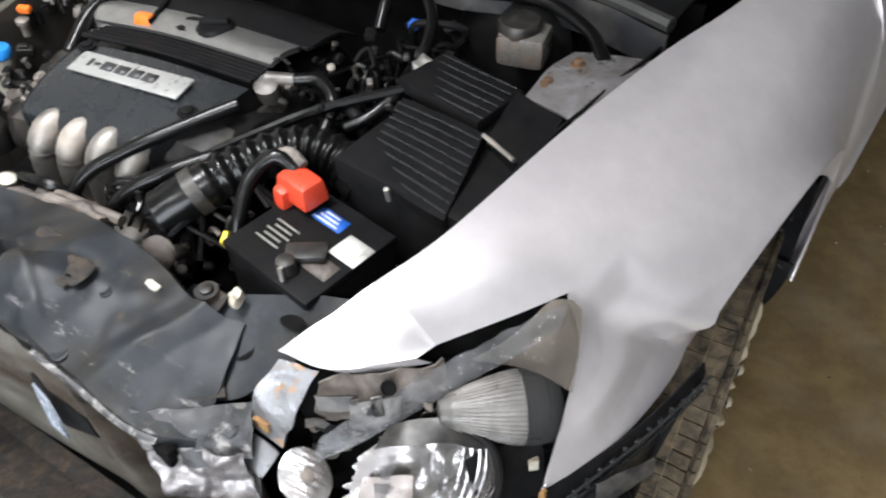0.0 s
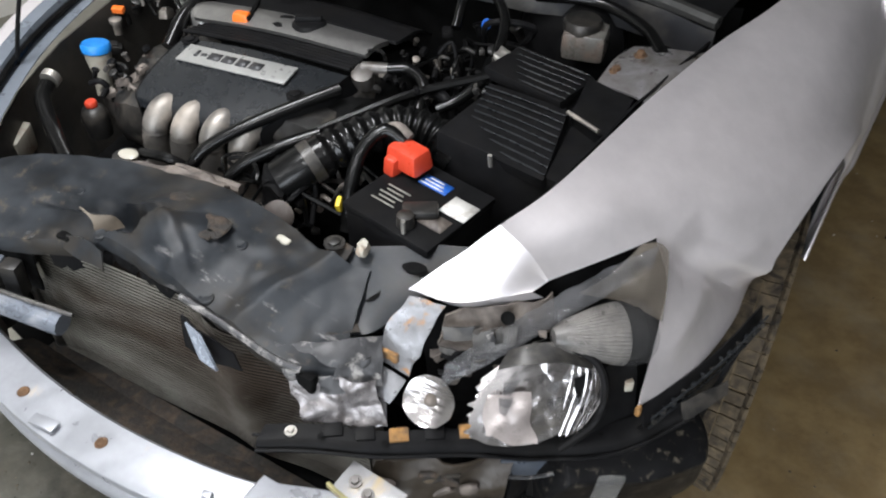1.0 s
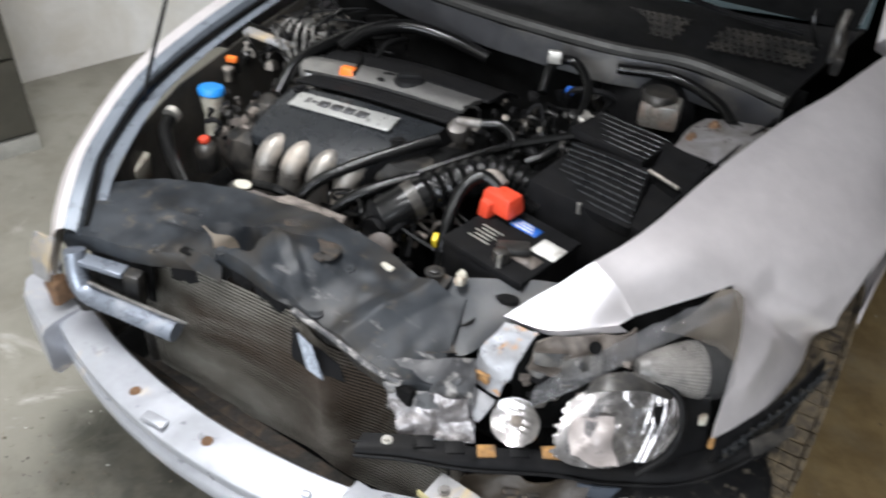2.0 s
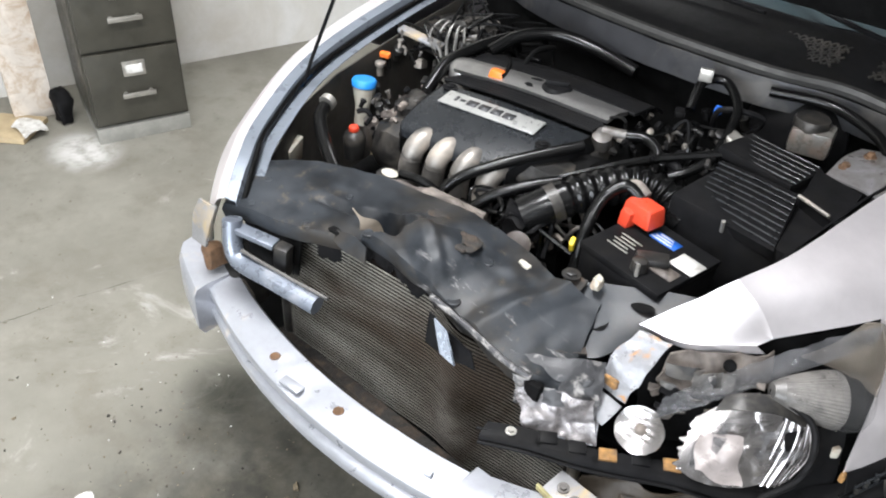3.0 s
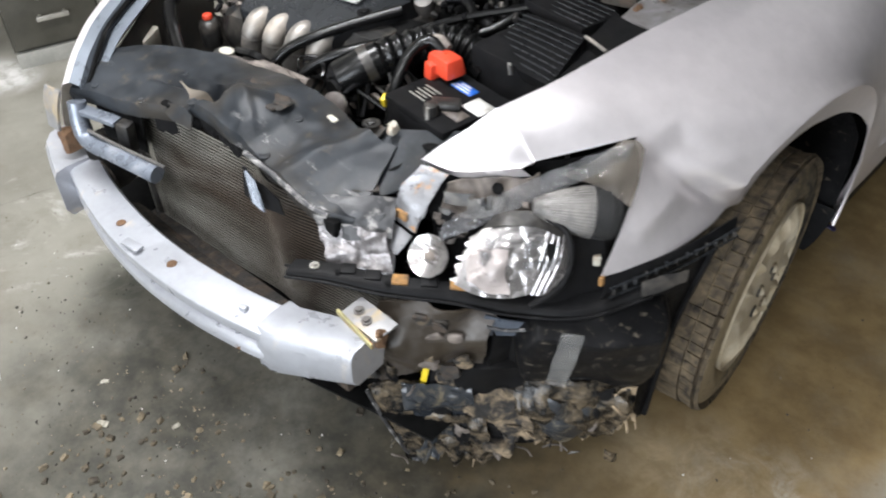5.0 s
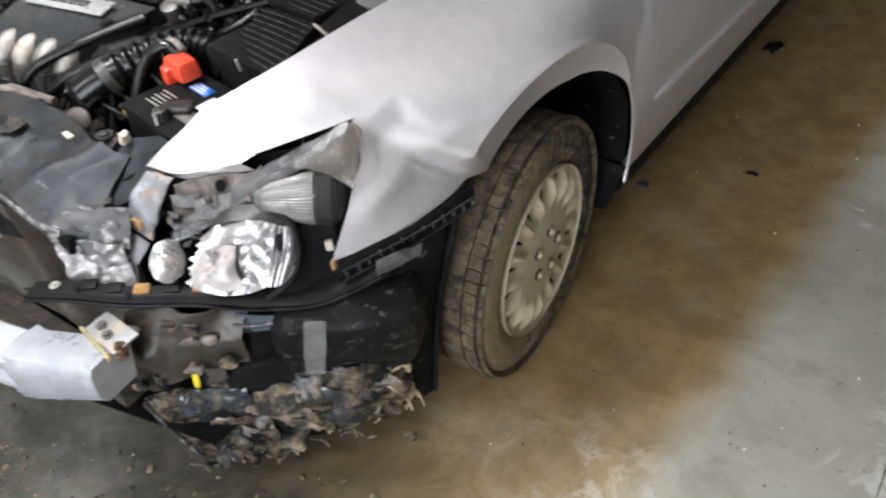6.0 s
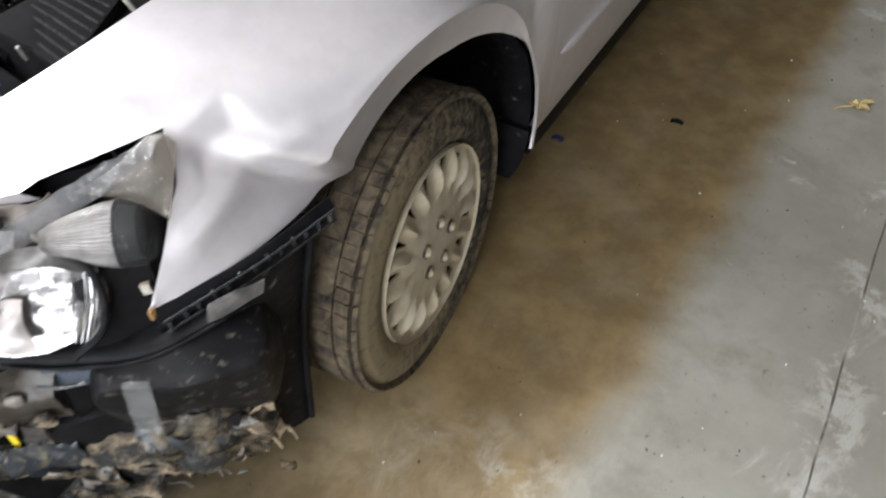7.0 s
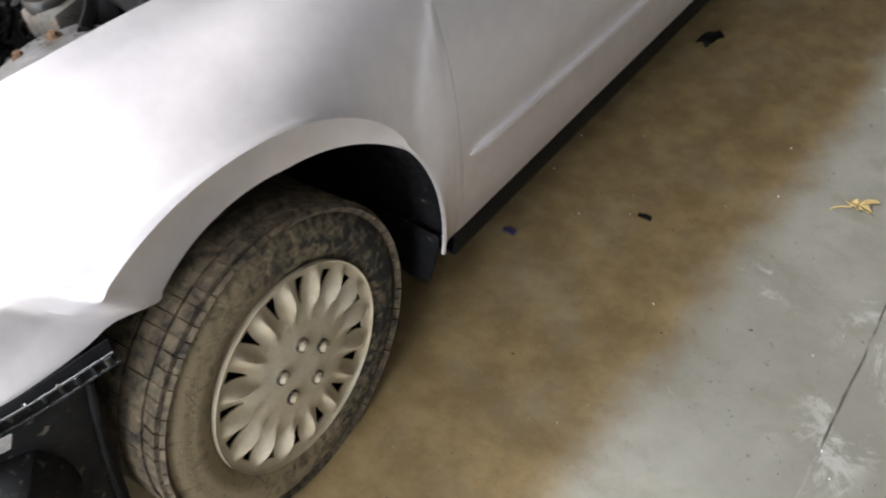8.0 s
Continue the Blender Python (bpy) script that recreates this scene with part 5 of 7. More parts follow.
part("lens_corner", sheet(skin([[(0.668, -0.368, 0.826), (0.690, -0.356, 0.828), (0.706, -0.352, 0.815)], [(0.645, -0.425, 0.800), (0.690, -0.408, 0.800), (0.722, -0.388, 0.785)], [(0.615, -0.475, 0.785), (0.680, -0.440, 0.768), (0.735, -0.428, 0.745)]], 12, 10)), LENS_GREY, head, "hazed grey lens corner", thick=0.003)
strip = skin([[(0.690, -0.368, 0.832), (0.630, -0.440, 0.806), (0.560, -0.530, 0.765), (0.480, -0.630, 0.702)], [(0.692, -0.380, 0.818), (0.633, -0.456, 0.789), (0.563, -0.546, 0.745), (0.481, -0.642, 0.686)], [(0.694, -0.392, 0.804), (0.636, -0.472, 0.772), (0.566, -0.562, 0.725), (0.482, -0.654, 0.670)]], 40, 9)
part("lens_rim", sheet(rough_up(rough_up(strip, 0.003, 26), 0.002, 70)), RIM, head, "scratched clear upper rim of the lens", thick=0.002)
part("lamp_housing", sheet(rough_up(skin([[(0.655, -0.560, 0.700), (0.690, -0.520, 0.712), (0.725, -0.480, 0.70)], [(0.680, -0.575, 0.640), (0.705, -0.540, 0.640), (0.735, -0.490, 0.64)], [(0.660, -0.590, 0.585), (0.700, -0.560, 0.580), (0.745, -0.500, 0.585)]], 10, 8), 0.006, 20)), BLACK, head, thick=0.004)
part("housing_tag", box((0.722, -0.500, 0.665), (0.014, 0.010, 0.022), (0, 0, 40), bevel=0.002), MILKY, head)

for k, (p0, p1, p2, p3) in enumerate((((0.500, -0.590, 0.742), (0.555, -0.548, 0.752), (0.512, -0.602, 0.712), (0.560, -0.566, 0.724)), ((0.455, -0.605, 0.745), (0.505, -0.575, 0.748), (0.462, -0.612, 0.728), (0.508, -0.588, 0.728)))):
    part("lens_shard", sheet(rough_up(skin([[p0, p1], [p2, p3]], 6, 6), 0.004, 30, k)), (ALU_DULL, GRIME)[k], head, thick=0.002)


random.seed(17)
for k in range(26):
    base = Vector((random.uniform(0.44, 0.585), 0, random.uniform(0.655, 0.755)))
    base.y = -0.63 + 0.62 * (base.x - 0.45) + random.uniform(-0.03, 0.02)
    u = Vector((random.uniform(0.4, 1), random.uniform(0, 0.8), random.uniform(-0.6, 0.6))).normalized() * random.uniform(0.010, 0.030)
    v = Vector((random.uniform(-0.5, 0.5), random.uniform(-0.4, 0.4), -1)).normalized() * random.uniform(0.006, 0.020)
    part("lamp_fragment", sheet(rough_up(skin([[base, base + u], [base + v, base + u * 0.7 + v * 1.3]], 5, 5), 0.004, 50, k)), random.choice((GRIME, HORN, SCRAPED, ALU_DULL, BLACK, LIGHT_GRIME)), head, thick=0.002)
for k in range(12):
    t = random.random()
    base = Vector((0.545, -0.665, 0.70)).lerp(Vector((0.685, -0.545, 0.735)), t) + Vector((random.uniform(-0.01, 0.01), random.uniform(-0.02, 0.0), random.uniform(-0.06, 0.02)))
    u = Vector((0.75, 0.6, random.uniform(-0.7, 0.7))).normalized() * random.uniform(0.014, 0.036)
    v = Vector((random.uniform(-0.4, 0.4), -0.3, -1)).normalized() * random.uniform(0.010, 0.030)
    part("clear_shard", sheet(rough_up(skin([[base, base + u], [base + v, base + u * 0.4 + v * 1.2]], 5, 5), 0.003, 40, k)), RIM, head, thick=0.002)


# black bumper bracket strip
strip = skin([[(0.262, -0.810, 0.610), (0.33, -0.770, 0.612), (0.43, -0.722, 0.606), (0.53, -0.650, 0.600), (0.62, -0.590, 0.590), (0.72, -0.525, 0.600), (0.80, -0.440, 0.628)],
              [(0.268, -0.840, 0.606), (0.337, -0.800, 0.607), (0.437, -0.748, 0.601), (0.541, -0.676, 0.594), (0.634, -0.618, 0.583), (0.738, -0.552, 0.594), (0.818, -0.460, 0.624)],
              [(0.272, -0.845, 0.595), (0.342, -0.805, 0.593), (0.442, -0.753, 0.585), (0.546, -0.681, 0.576), (0.641, -0.624, 0.563), (0.745, -0.558, 0.576), (0.824, -0.465, 0.612)]], 48, 7)
bead = [(0.272, -0.848, 0.598), (0.342, -0.808, 0.597), (0.442, -0.756, 0.590), (0.546, -0.684, 0.581), (0.641, -0.627, 0.569), (0.745, -0.561, 0.581), (0.824, -0.468, 0.616)]
bk = part("bumper_bracket", sheet(rough_up(strip, 0.002, 14)), BLACK, car, "long black plastic bumper bracket with clips", thick=0.003)
path = curve_at([(0.262, -0.810, 0.612), (0.33, -0.770, 0.614), (0.43, -0.722, 0.608), (0.53, -0.650, 0.602), (0.62, -0.590, 0.592), (0.72, -0.525, 0.602)], 24)
for k, mtl in ((6, BLACK), (8, BLACK), (10, RUST_ORANGE), (12, BLACK), (14, RUST_ORANGE), (17, BLACK)):
    p = path[k]
    part("clip", box((p.x, p.y - 0.008, p.z - 0.0025), (0.030, 0.022, 0.008), (10, 0, 36), bevel=0.0015), mtl, bk)
part("bead", tube(bead, 0.003, 50, 8), BLACK, bk)
part("bead", tube([(x - 0.016, y + 0.016, z + 0.009) for x, y, z in bead], 0.0025, 50, 8), BLACK, bk)
for k in (5, 9, 20, 22):
    p = path[k]
    # small black dishes on the strip give the shade of screw holes
    part("screw_hole_shade", lathe([(0.005, 0), (0.004, 0.0005), (0.001, -0.002)], pose(p.x + 0.012, p.y - 0.018, p.z + 0.0005, 8, 0, 0), 10), DEEP, bk)
part("bracket_screw", bolt((0.305, -0.800, 0.612), 0.006), STEEL, bk)
part("strip_end", sheet(rough_up(skin([[(0.800, -0.470, 0.640), (0.850, -0.400, 0.648)], [(0.812, -0.490, 0.625), (0.858, -0.415, 0.632)]], 6, 4), 0.005, 30)), GRIME, bk, thick=0.003)
part("retainer_lip", sheet(rough_up(skin([[(0.755, -0.520, 0.655), (0.82, -0.36, 0.660), (0.855, -0.235, 0.668)], [(0.765, -0.535, 0.632), (0.828, -0.375, 0.636), (0.862, -0.240, 0.640)], [(0.758, -0.530, 0.612), (0.820, -0.370, 0.612), (0.855, -0.235, 0.618)]], 22, 5), 0.002, 20)), BLACK, car, "black bumper retainer with tabs", thick=0.003)
for i in range(13):
    t = (i + 0.5) / 13
    p = Vector((0.768, -0.530, 0.634)).lerp(Vector((0.866, -0.240, 0.642)), t)
    part("tab", box((p.x + 0.003, p.y, p.z + 0.002), (0.007, 0.004 if i % 2 else 0.010, 0.020 if i % 2 else 0.012), (0, 0, 20), bevel=0.001), GLOSSY if i % 3 else GRIME, car)
for dz in (0.012, -0.010):
    part("retainer_rib", tube([(0.772, -0.528, 0.634 + dz), (0.832, -0.370, 0.638 + dz), (0.869, -0.240, 0.643 + dz)], 0.0022, 16, 6), GLOSSY, car)

# ---- lower front corner ----
tank = part("washer_tank", crushed((0.716, -0.482, 0.472), (0.265, 0.17, 0.205), 0.016, 7, 4, (16, 6, 40), 9), TANK, car, "scuffed black rounded plastic washer tank", sub=1)
part("tank_panel", crushed((0.748, -0.532, 0.482), (0.125, 0.045, 0.120), 0.006, 10, 2, (14, 6, 40), 7), TANK, tank, sub=1)
part("tank_seam", tube([(0.640, -0.585, 0.420), (0.690, -0.572, 0.398), (0.760, -0.520, 0.392), (0.812, -0.450, 0.410)], 0.005, 20, 6), TANK, tank)
part("tank_neck", sheet(rough_up(skin([[(0.62, -0.600, 0.560), (0.69, -0.560, 0.565), (0.76, -0.500, 0.575)], [(0.625, -0.605, 0.50), (0.69, -0.575, 0.505), (0.745, -0.53, 0.50)], [(0.62, -0.60, 0.40), (0.66, -0.58, 0.40), (0.70, -0.56, 0.40)]], 14, 10), 0.008, 14, 2)), BLACK, car, thick=0.003)
part("tank_foot", crushed((0.715, -0.510, 0.29), (0.22, 0.10, 0.16), 0.024, 16, 6, (0, 8, 38), 11), MUDDY, car)
part("clear_tab", sheet(rough_up(skin([[(0.735, -0.612, 0.572), (0.770, -0.590, 0.572)], [(0.728, -0.622, 0.500), (0.762, -0.598, 0.500)], [(0.722, -0.626, 0.438), (0.750, -0.604, 0.432)]], 8, 8), 0.003, 30)), LENS_TAB, car, "hanging clear plastic strip", thick=0.005)
part("pale_edge", tube([(0.612, -0.668, 0.552), (0.640, -0.648, 0.546), (0.668, -0.625, 0.548)], 0.0035, 12, 6), SCRAPED, car)
part("blue_shard", sheet(rough_up(skin([[(0.590, -0.645, 0.545), (0.650, -0.600, 0.535)], [(0.578, -0.652, 0.485), (0.635, -0.612, 0.500)]], 8, 6), 0.004, 20)), BLUE_GREY, car, "blue-grey plastic shard", thick=0.003)


def bent_horn():
    """The bent end of the frame: a folded sheet with a scalloped lower edge and rounded ridges."""
    top = [(0.432, -0.760, 0.560), (0.480, -0.730, 0.572), (0.545, -0.680, 0.578), (0.600, -0.640, 0.560)]
    ridge = [(0.412, -0.792, 0.480), (0.462, -0.762, 0.505), (0.530, -0.712, 0.512), (0.592, -0.655, 0.500)]
    low = [(0.405, -0.792, 0.405), (0.455, -0.760, 0.392), (0.510, -0.715, 0.420), (0.580, -0.655, 0.425)]
    hem = [(0.418, -0.780, 0.352), (0.450, -0.755, 0.350), (0.512, -0.705, 0.405), (0.575, -0.648, 0.400)]
    rows = rough_up(skin([top, ridge, low, hem], 40, 36), 0.030, 12, 3)
    return sheet(rough_up(rough_up(rows, 0.007, 28, 6), 0.002, 80, 2))


part("frame_horn", bent_horn(), HORN_PALE, car, "bent grey-brown frame end", thick=0.004)
part("frame_loop", sheet(rough_up(skin([[(0.518, -0.690, 0.418), (0.556, -0.665, 0.425), (0.590, -0.640, 0.405)], [(0.512, -0.706, 0.365), (0.552, -0.682, 0.352), (0.585, -0.650, 0.355)], [(0.530, -0.690, 0.322), (0.556, -0.672, 0.312), (0.578, -0.652, 0.325)]], 14, 14), 0.008, 24, 4)), MUD, car, thick=0.004)
part("frame_horn_side", sheet(rough_up(skin([[(0.600, -0.630, 0.560), (0.625, -0.55, 0.56), (0.63, -0.40, 0.56)], [(0.600, -0.640, 0.45), (0.63, -0.55, 0.45), (0.63, -0.40, 0.46)], [(0.580, -0.635, 0.33), (0.62, -0.55, 0.30), (0.63, -0.40, 0.30)]], 12, 12), 0.010, 12, 5)), BLACK, car, thick=0.004)
part("yellow_tag", box((0.497, -0.716, 0.375), (0.013, 0.006, 0.062), (6, 10, 30), bevel=0.002), YELLOW, car, "bright yellow connector tag")
part("yellow_tip", box((0.491, -0.720, 0.336), (0.010, 0.008, 0.014), (6, 8, 30), bevel=0.002), YELLOW, car)
part("torn_backing", crushed((0.56, -0.585, 0.27), (0.26, 0.14, 0.26), 0.020, 9, 12, (0, 0, 38), 10), BLACK, car, "torn underbody plastic")


def folded(name, top, mid, low, material, seed, amp=0.009, label=""):
    """A torn sheet with soft folds and an uneven lower edge."""
    rows = rough_up(skin([top, mid, low], 30, 27), amp, 15, seed)
    rows = rough_up(rows, amp * 0.45, 42, seed + 5)
    rows = rough_up(rows, 0.0022, 110, seed)
    for i, row in enumerate(rows):
        tear = noise.noise(Vector((i * 0.25, seed, 1.5))) + 0.5 * noise.noise(Vector((i * 0.8, seed, 4.5)))
        for k in range(18, 27):
            row[k] = row[k] + Vector((0, 0.01, 0.035)) * tear * (k - 17) / 9
    return part(name, sheet(rows), material, car, label, thick=0.003)


folded("torn_flap", [(0.398, -0.790, 0.325), (0.440, -0.750, 0.340), (0.490, -0.705, 0.335)], [(0.428, -0.775, 0.215), (0.462, -0.748, 0.225), (0.505, -0.705, 0.245)], [(0.462, -0.745, 0.095), (0.480, -0.735, 0.105), (0.512, -0.700, 0.165)], MUDDY, 8, 0.008, "hanging torn plastic flap")
part("flap_edge", tube([(0.402, -0.792, 0.315), (0.432, -0.775, 0.215), (0.466, -0.745, 0.095), (0.486, -0.738, 0.088)], 0.0045, 20, 6), SCRAPED, car)
folded("torn_liner", [(0.455, -0.725, 0.300), (0.520, -0.690, 0.305), (0.590, -0.640, 0.320)], [(0.480, -0.715, 0.205), (0.545, -0.690, 0.215), (0.610, -0.630, 0.225)], [(0.500, -0.690, 0.125), (0.560, -0.675, 0.100), (0.630, -0.610, 0.120)], MUDDY, 11, 0.014, "torn muddy underbody plastic")
folded("torn_liner", [(0.560, -0.665, 0.330), (0.610, -0.632, 0.335), (0.665, -0.590, 0.325)], [(0.570, -0.680, 0.265), (0.630, -0.640, 0.255), (0.690, -0.590, 0.250)], [(0.590, -0.655, 0.205), (0.650, -0.615, 0.190), (0.705, -0.565, 0.195)], MUD, 13, 0.015, "caked tan mud on torn plastic")
folded("torn_liner", [(0.545, -0.690, 0.250), (0.580, -0.665, 0.262), (0.610, -0.645, 0.262)], [(0.552, -0.698, 0.215), (0.590, -0.668, 0.205), (0.625, -0.635, 0.210)], [(0.565, -0.680, 0.165), (0.600, -0.650, 0.150), (0.640, -0.615, 0.165)], BLACK, 21, 0.012)
folded("torn_liner", [(0.655, -0.600, 0.395), (0.720, -0.560, 0.385), (0.800, -0.485, 0.375)], [(0.672, -0.615, 0.320), (0.735, -0.570, 0.300), (0.808, -0.480, 0.300)], [(0.690, -0.590, 0.215), (0.745, -0.540, 0.195), (0.815, -0.465, 0.215)], MUDDY, 15, 0.013, "torn muddy underbody plastic")
part("crumpled_film", sheet(rough_up(skin([[(0.675, -0.600, 0.345), (0.725, -0.572, 0.338), (0.785, -0.510, 0.325)], [(0.680, -0.608, 0.300), (0.735, -0.580, 0.275), (0.780, -0.520, 0.272)], [(0.690, -0.598, 0.265), (0.735, -0.572, 0.215), (0.765, -0.525, 0.220)]], 20, 16), 0.010, 26, 17)), FILM, car, "crumpled glossy dark film", thick=0.002)
folded("mud_edge", [(0.800, -0.485, 0.345), (0.814, -0.466, 0.350), (0.828, -0.450, 0.345)], [(0.780, -0.500, 0.262), (0.808, -0.472, 0.262), (0.830, -0.445, 0.262)], [(0.740, -0.522, 0.182), (0.785, -0.485, 0.190), (0.838, -0.432, 0.240)], MUD_PLAIN, 19, 0.006, "caked tan mud on torn plastic")
for k, (x, y, z, s) in enumerate(((0.548, -0.690, 0.170, 0.030), (0.628, -0.640, 0.170, 0.026), (0.470, -0.735, 0.150, 0.020), (0.700, -0.565, 0.200, 0.024))):
    part("plastic_shard", crushed((x, y, z), (s * 2.2, s, s * 1.2), s * 0.45, 24, k + 3, (0, 15 * k, 35)), (MUDDY, MUD, MUDDY, MUDDY)[k], car)
folded("torn_film", [(0.452, -0.748, 0.345), (0.515, -0.712, 0.352), (0.575, -0.668, 0.345)], [(0.462, -0.752, 0.272), (0.522, -0.716, 0.262), (0.582, -0.668, 0.272)], [(0.478, -0.735, 0.190), (0.535, -0.700, 0.172), (0.598, -0.650, 0.192)], FILM, 41, 0.015, "torn glossy dark plastic with mud")
folded("torn_film", [(0.500, -0.722, 0.262), (0.545, -0.700, 0.268), (0.600, -0.660, 0.258)], [(0.506, -0.728, 0.200), (0.555, -0.700, 0.190), (0.612, -0.655, 0.196)], [(0.520, -0.708, 0.120), (0.568, -0.682, 0.104), (0.622, -0.640, 0.128)], MUDDY, 43, 0.015, "torn glossy dark plastic with mud")
folded("torn_film", [(0.430, -0.765, 0.262), (0.462, -0.745, 0.270), (0.498, -0.722, 0.262)], [(0.446, -0.762, 0.190), (0.478, -0.742, 0.184), (0.512, -0.718, 0.192)], [(0.474, -0.742, 0.092), (0.498, -0.726, 0.084), (0.528, -0.702, 0.112)], FILM, 47, 0.015, "torn glossy dark plastic with mud")
random.seed(29)
for k in range(22):
    t, z = random.random(), random.uniform(0.38, 0.56)
    q = Vector((0.425, -0.785, z)).lerp(Vector((0.595, -0.655, z)), t) + Vector((-0.4, -0.8, 0)).normalized() * random.uniform(-0.004, 0.010)
    r = random.uniform(0.007, 0.020)
    part("dirt_crust", crushed(q, (r * 2, r * 0.7, r * 1.5), r * 0.4, 26, k, (random.uniform(-30, 30), random.uniform(-30, 30), 38), 3), random.choice((CRUST, CRUST, HORN, MUD, GRIME)), car)
random.seed(31)
for k in range(64):
    t, z = random.random(), random.uniform(0.10, 0.42)
    base = Vector((0.43, -0.775, z)).lerp(Vector((0.815, -0.475, z)), t) + Vector((0.62, -0.78, 0)) * random.uniform(-0.030, 0.014)
    if z > 0.30 and 0.30 < t < 0.55:
        base.z -= 0.12
    along = Vector((0.78, 0.62, random.uniform(-0.9, 0.9))).normalized() * random.uniform(0.014, 0.042)
    drop = Vector((random.uniform(-0.3, 0.3), random.uniform(-0.3, 0.1), -1)).normalized() * random.uniform(0.010, 0.034)
    if k % 4 == 3:
        part("torn_wire", tube([base, base + along * 0.8 + Vector((0, -0.012, 0.008)), base + along * 1.4 + drop * 0.6, base + along * 1.9 + drop * 1.6], random.choice((0.0016, 0.0024, 0.0035)), 14, 6), random.choice((BLACK, HORN, MUD_PLAIN)), car)
    else:
        part("torn_shred", sheet(rough_up(skin([[base, base + along * 0.5 + Vector((0, -0.006, 0)), base + along], [base + drop, base + along * 0.6 + drop * 1.4, base + along * 0.9 + drop * 0.7]], 7, 6), 0.007, 40, k)), random.choice((MUDDY, MUDDY, FILM, MUD, SCRAPED, BLACK, BLACK, HORN)), car, thick=0.002)
part("front_liner", sheet(rough_up(skin([[(0.780, -0.485, 0.620), (0.835, -0.345, 0.640), (0.850, -0.270, 0.655)], [(0.790, -0.470, 0.42), (0.815, -0.375, 0.42), (0.820, -0.318, 0.42)], [(0.795, -0.450, 0.205), (0.815, -0.410, 0.19), (0.825, -0.372, 0.18)]], 12, 16), 0.006, 12)), LINER, car, "black fender liner before the wheel", thick=0.003)
part("liner_edge", tube([(0.846, -0.285, 0.62), (0.825, -0.335, 0.42), (0.826, -0.380, 0.19)], 0.006, 16, 8), LINER, car)

# ---- engine bay ----
APRON = mat("grey_apron", (0.035, 0.034, 0.032), 0.5, 0.0, 9.0, 0.4, second=(0.06, 0.052, 0.042), patch=9.0, amount=0.35, edge=0.2)
# near-black panels added to close the bay so nothing shows through
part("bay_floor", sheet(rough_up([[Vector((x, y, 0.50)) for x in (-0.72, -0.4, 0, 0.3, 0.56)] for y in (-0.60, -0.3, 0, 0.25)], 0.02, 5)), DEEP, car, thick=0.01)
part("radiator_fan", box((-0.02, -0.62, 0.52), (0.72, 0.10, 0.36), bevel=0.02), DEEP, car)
part("apron", sheet(rough_up(skin([[(0.47, -0.52, 0.80), (0.545, -0.14, 0.885), (0.60, 0.15, 0.90)], [(0.45, -0.52, 0.66), (0.52, -0.14, 0.70), (0.57, 0.15, 0.72)], [(0.45, -0.50, 0.48), (0.52, -0.14, 0.48), (0.56, 0.15, 0.48)]], 12, 8), 0.004, 10)), BLACK, car, thick=0.004)
part("apron", sheet(rough_up(skin([[(-0.46, -0.74, 0.73), (-0.63, -0.40, 0.79), (-0.70, 0.20, 0.86)], [(-0.47, -0.72, 0.62), (-0.64, -0.40, 0.66), (-0.70, 0.20, 0.70)], [(-0.47, -0.70, 0.48), (-0.64, -0.40, 0.48), (-0.70, 0.20, 0.48)]], 12, 8), 0.004, 10)), APRON, car, thick=0.004)
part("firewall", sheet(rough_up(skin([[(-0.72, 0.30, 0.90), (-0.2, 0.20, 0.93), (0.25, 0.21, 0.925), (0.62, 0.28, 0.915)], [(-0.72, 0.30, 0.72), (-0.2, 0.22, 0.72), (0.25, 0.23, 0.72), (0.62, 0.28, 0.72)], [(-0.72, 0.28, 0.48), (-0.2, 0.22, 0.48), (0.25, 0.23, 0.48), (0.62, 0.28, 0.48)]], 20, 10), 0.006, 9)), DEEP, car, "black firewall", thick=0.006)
SEAL = mat("dusty_rubber", (0.022, 0.0215, 0.020), 0.6, 0.0, 20.0, 0.3)
WALLGREY = mat("cowl_grey", (0.016, 0.0165, 0.019), 0.5, 0.0, 9.0, 0.4, second=(0.045, 0.042, 0.038), patch=8.0, amount=0.3)
seal = [(-0.73, 0.36, 0.925), (-0.45, 0.225, 0.938), (-0.10, 0.160, 0.945), (0.20, 0.165, 0.942), (0.36, 0.215, 0.935), (0.48, 0.205, 0.930), (0.60, 0.175, 0.926)]
part("cowl_seal", tube(seal, 0.014, 40, 8), SEAL, car, "black rubber cowl seal")
cowl = skin([seal, [(x * 1.02, y + 0.09, z + 0.012) for x, y, z in seal], [(-0.74, 0.62, 0.955), (-0.45, 0.50, 0.972), (-0.10, 0.43, 0.98), (0.20, 0.43, 0.98), (0.36, 0.46, 0.975), (0.48, 0.50, 0.968), (0.66, 0.60, 0.955)]], 40, 10)
part("cowl_front", sheet(rough_up(skin([[(x, y - 0.012, z - 0.012) for x, y, z in seal], [(x, y - 0.020, z - 0.075) for x, y, z in seal]], 40, 6), 0.004, 10)), WALLGREY, car, "grey cowl bulkhead", thick=0.004)
cw = part("cowl_panel", sheet(rough_up(cowl, 0.002, 8)), BLACK, car, "black plastic cowl below the windscreen", thick=0.004)
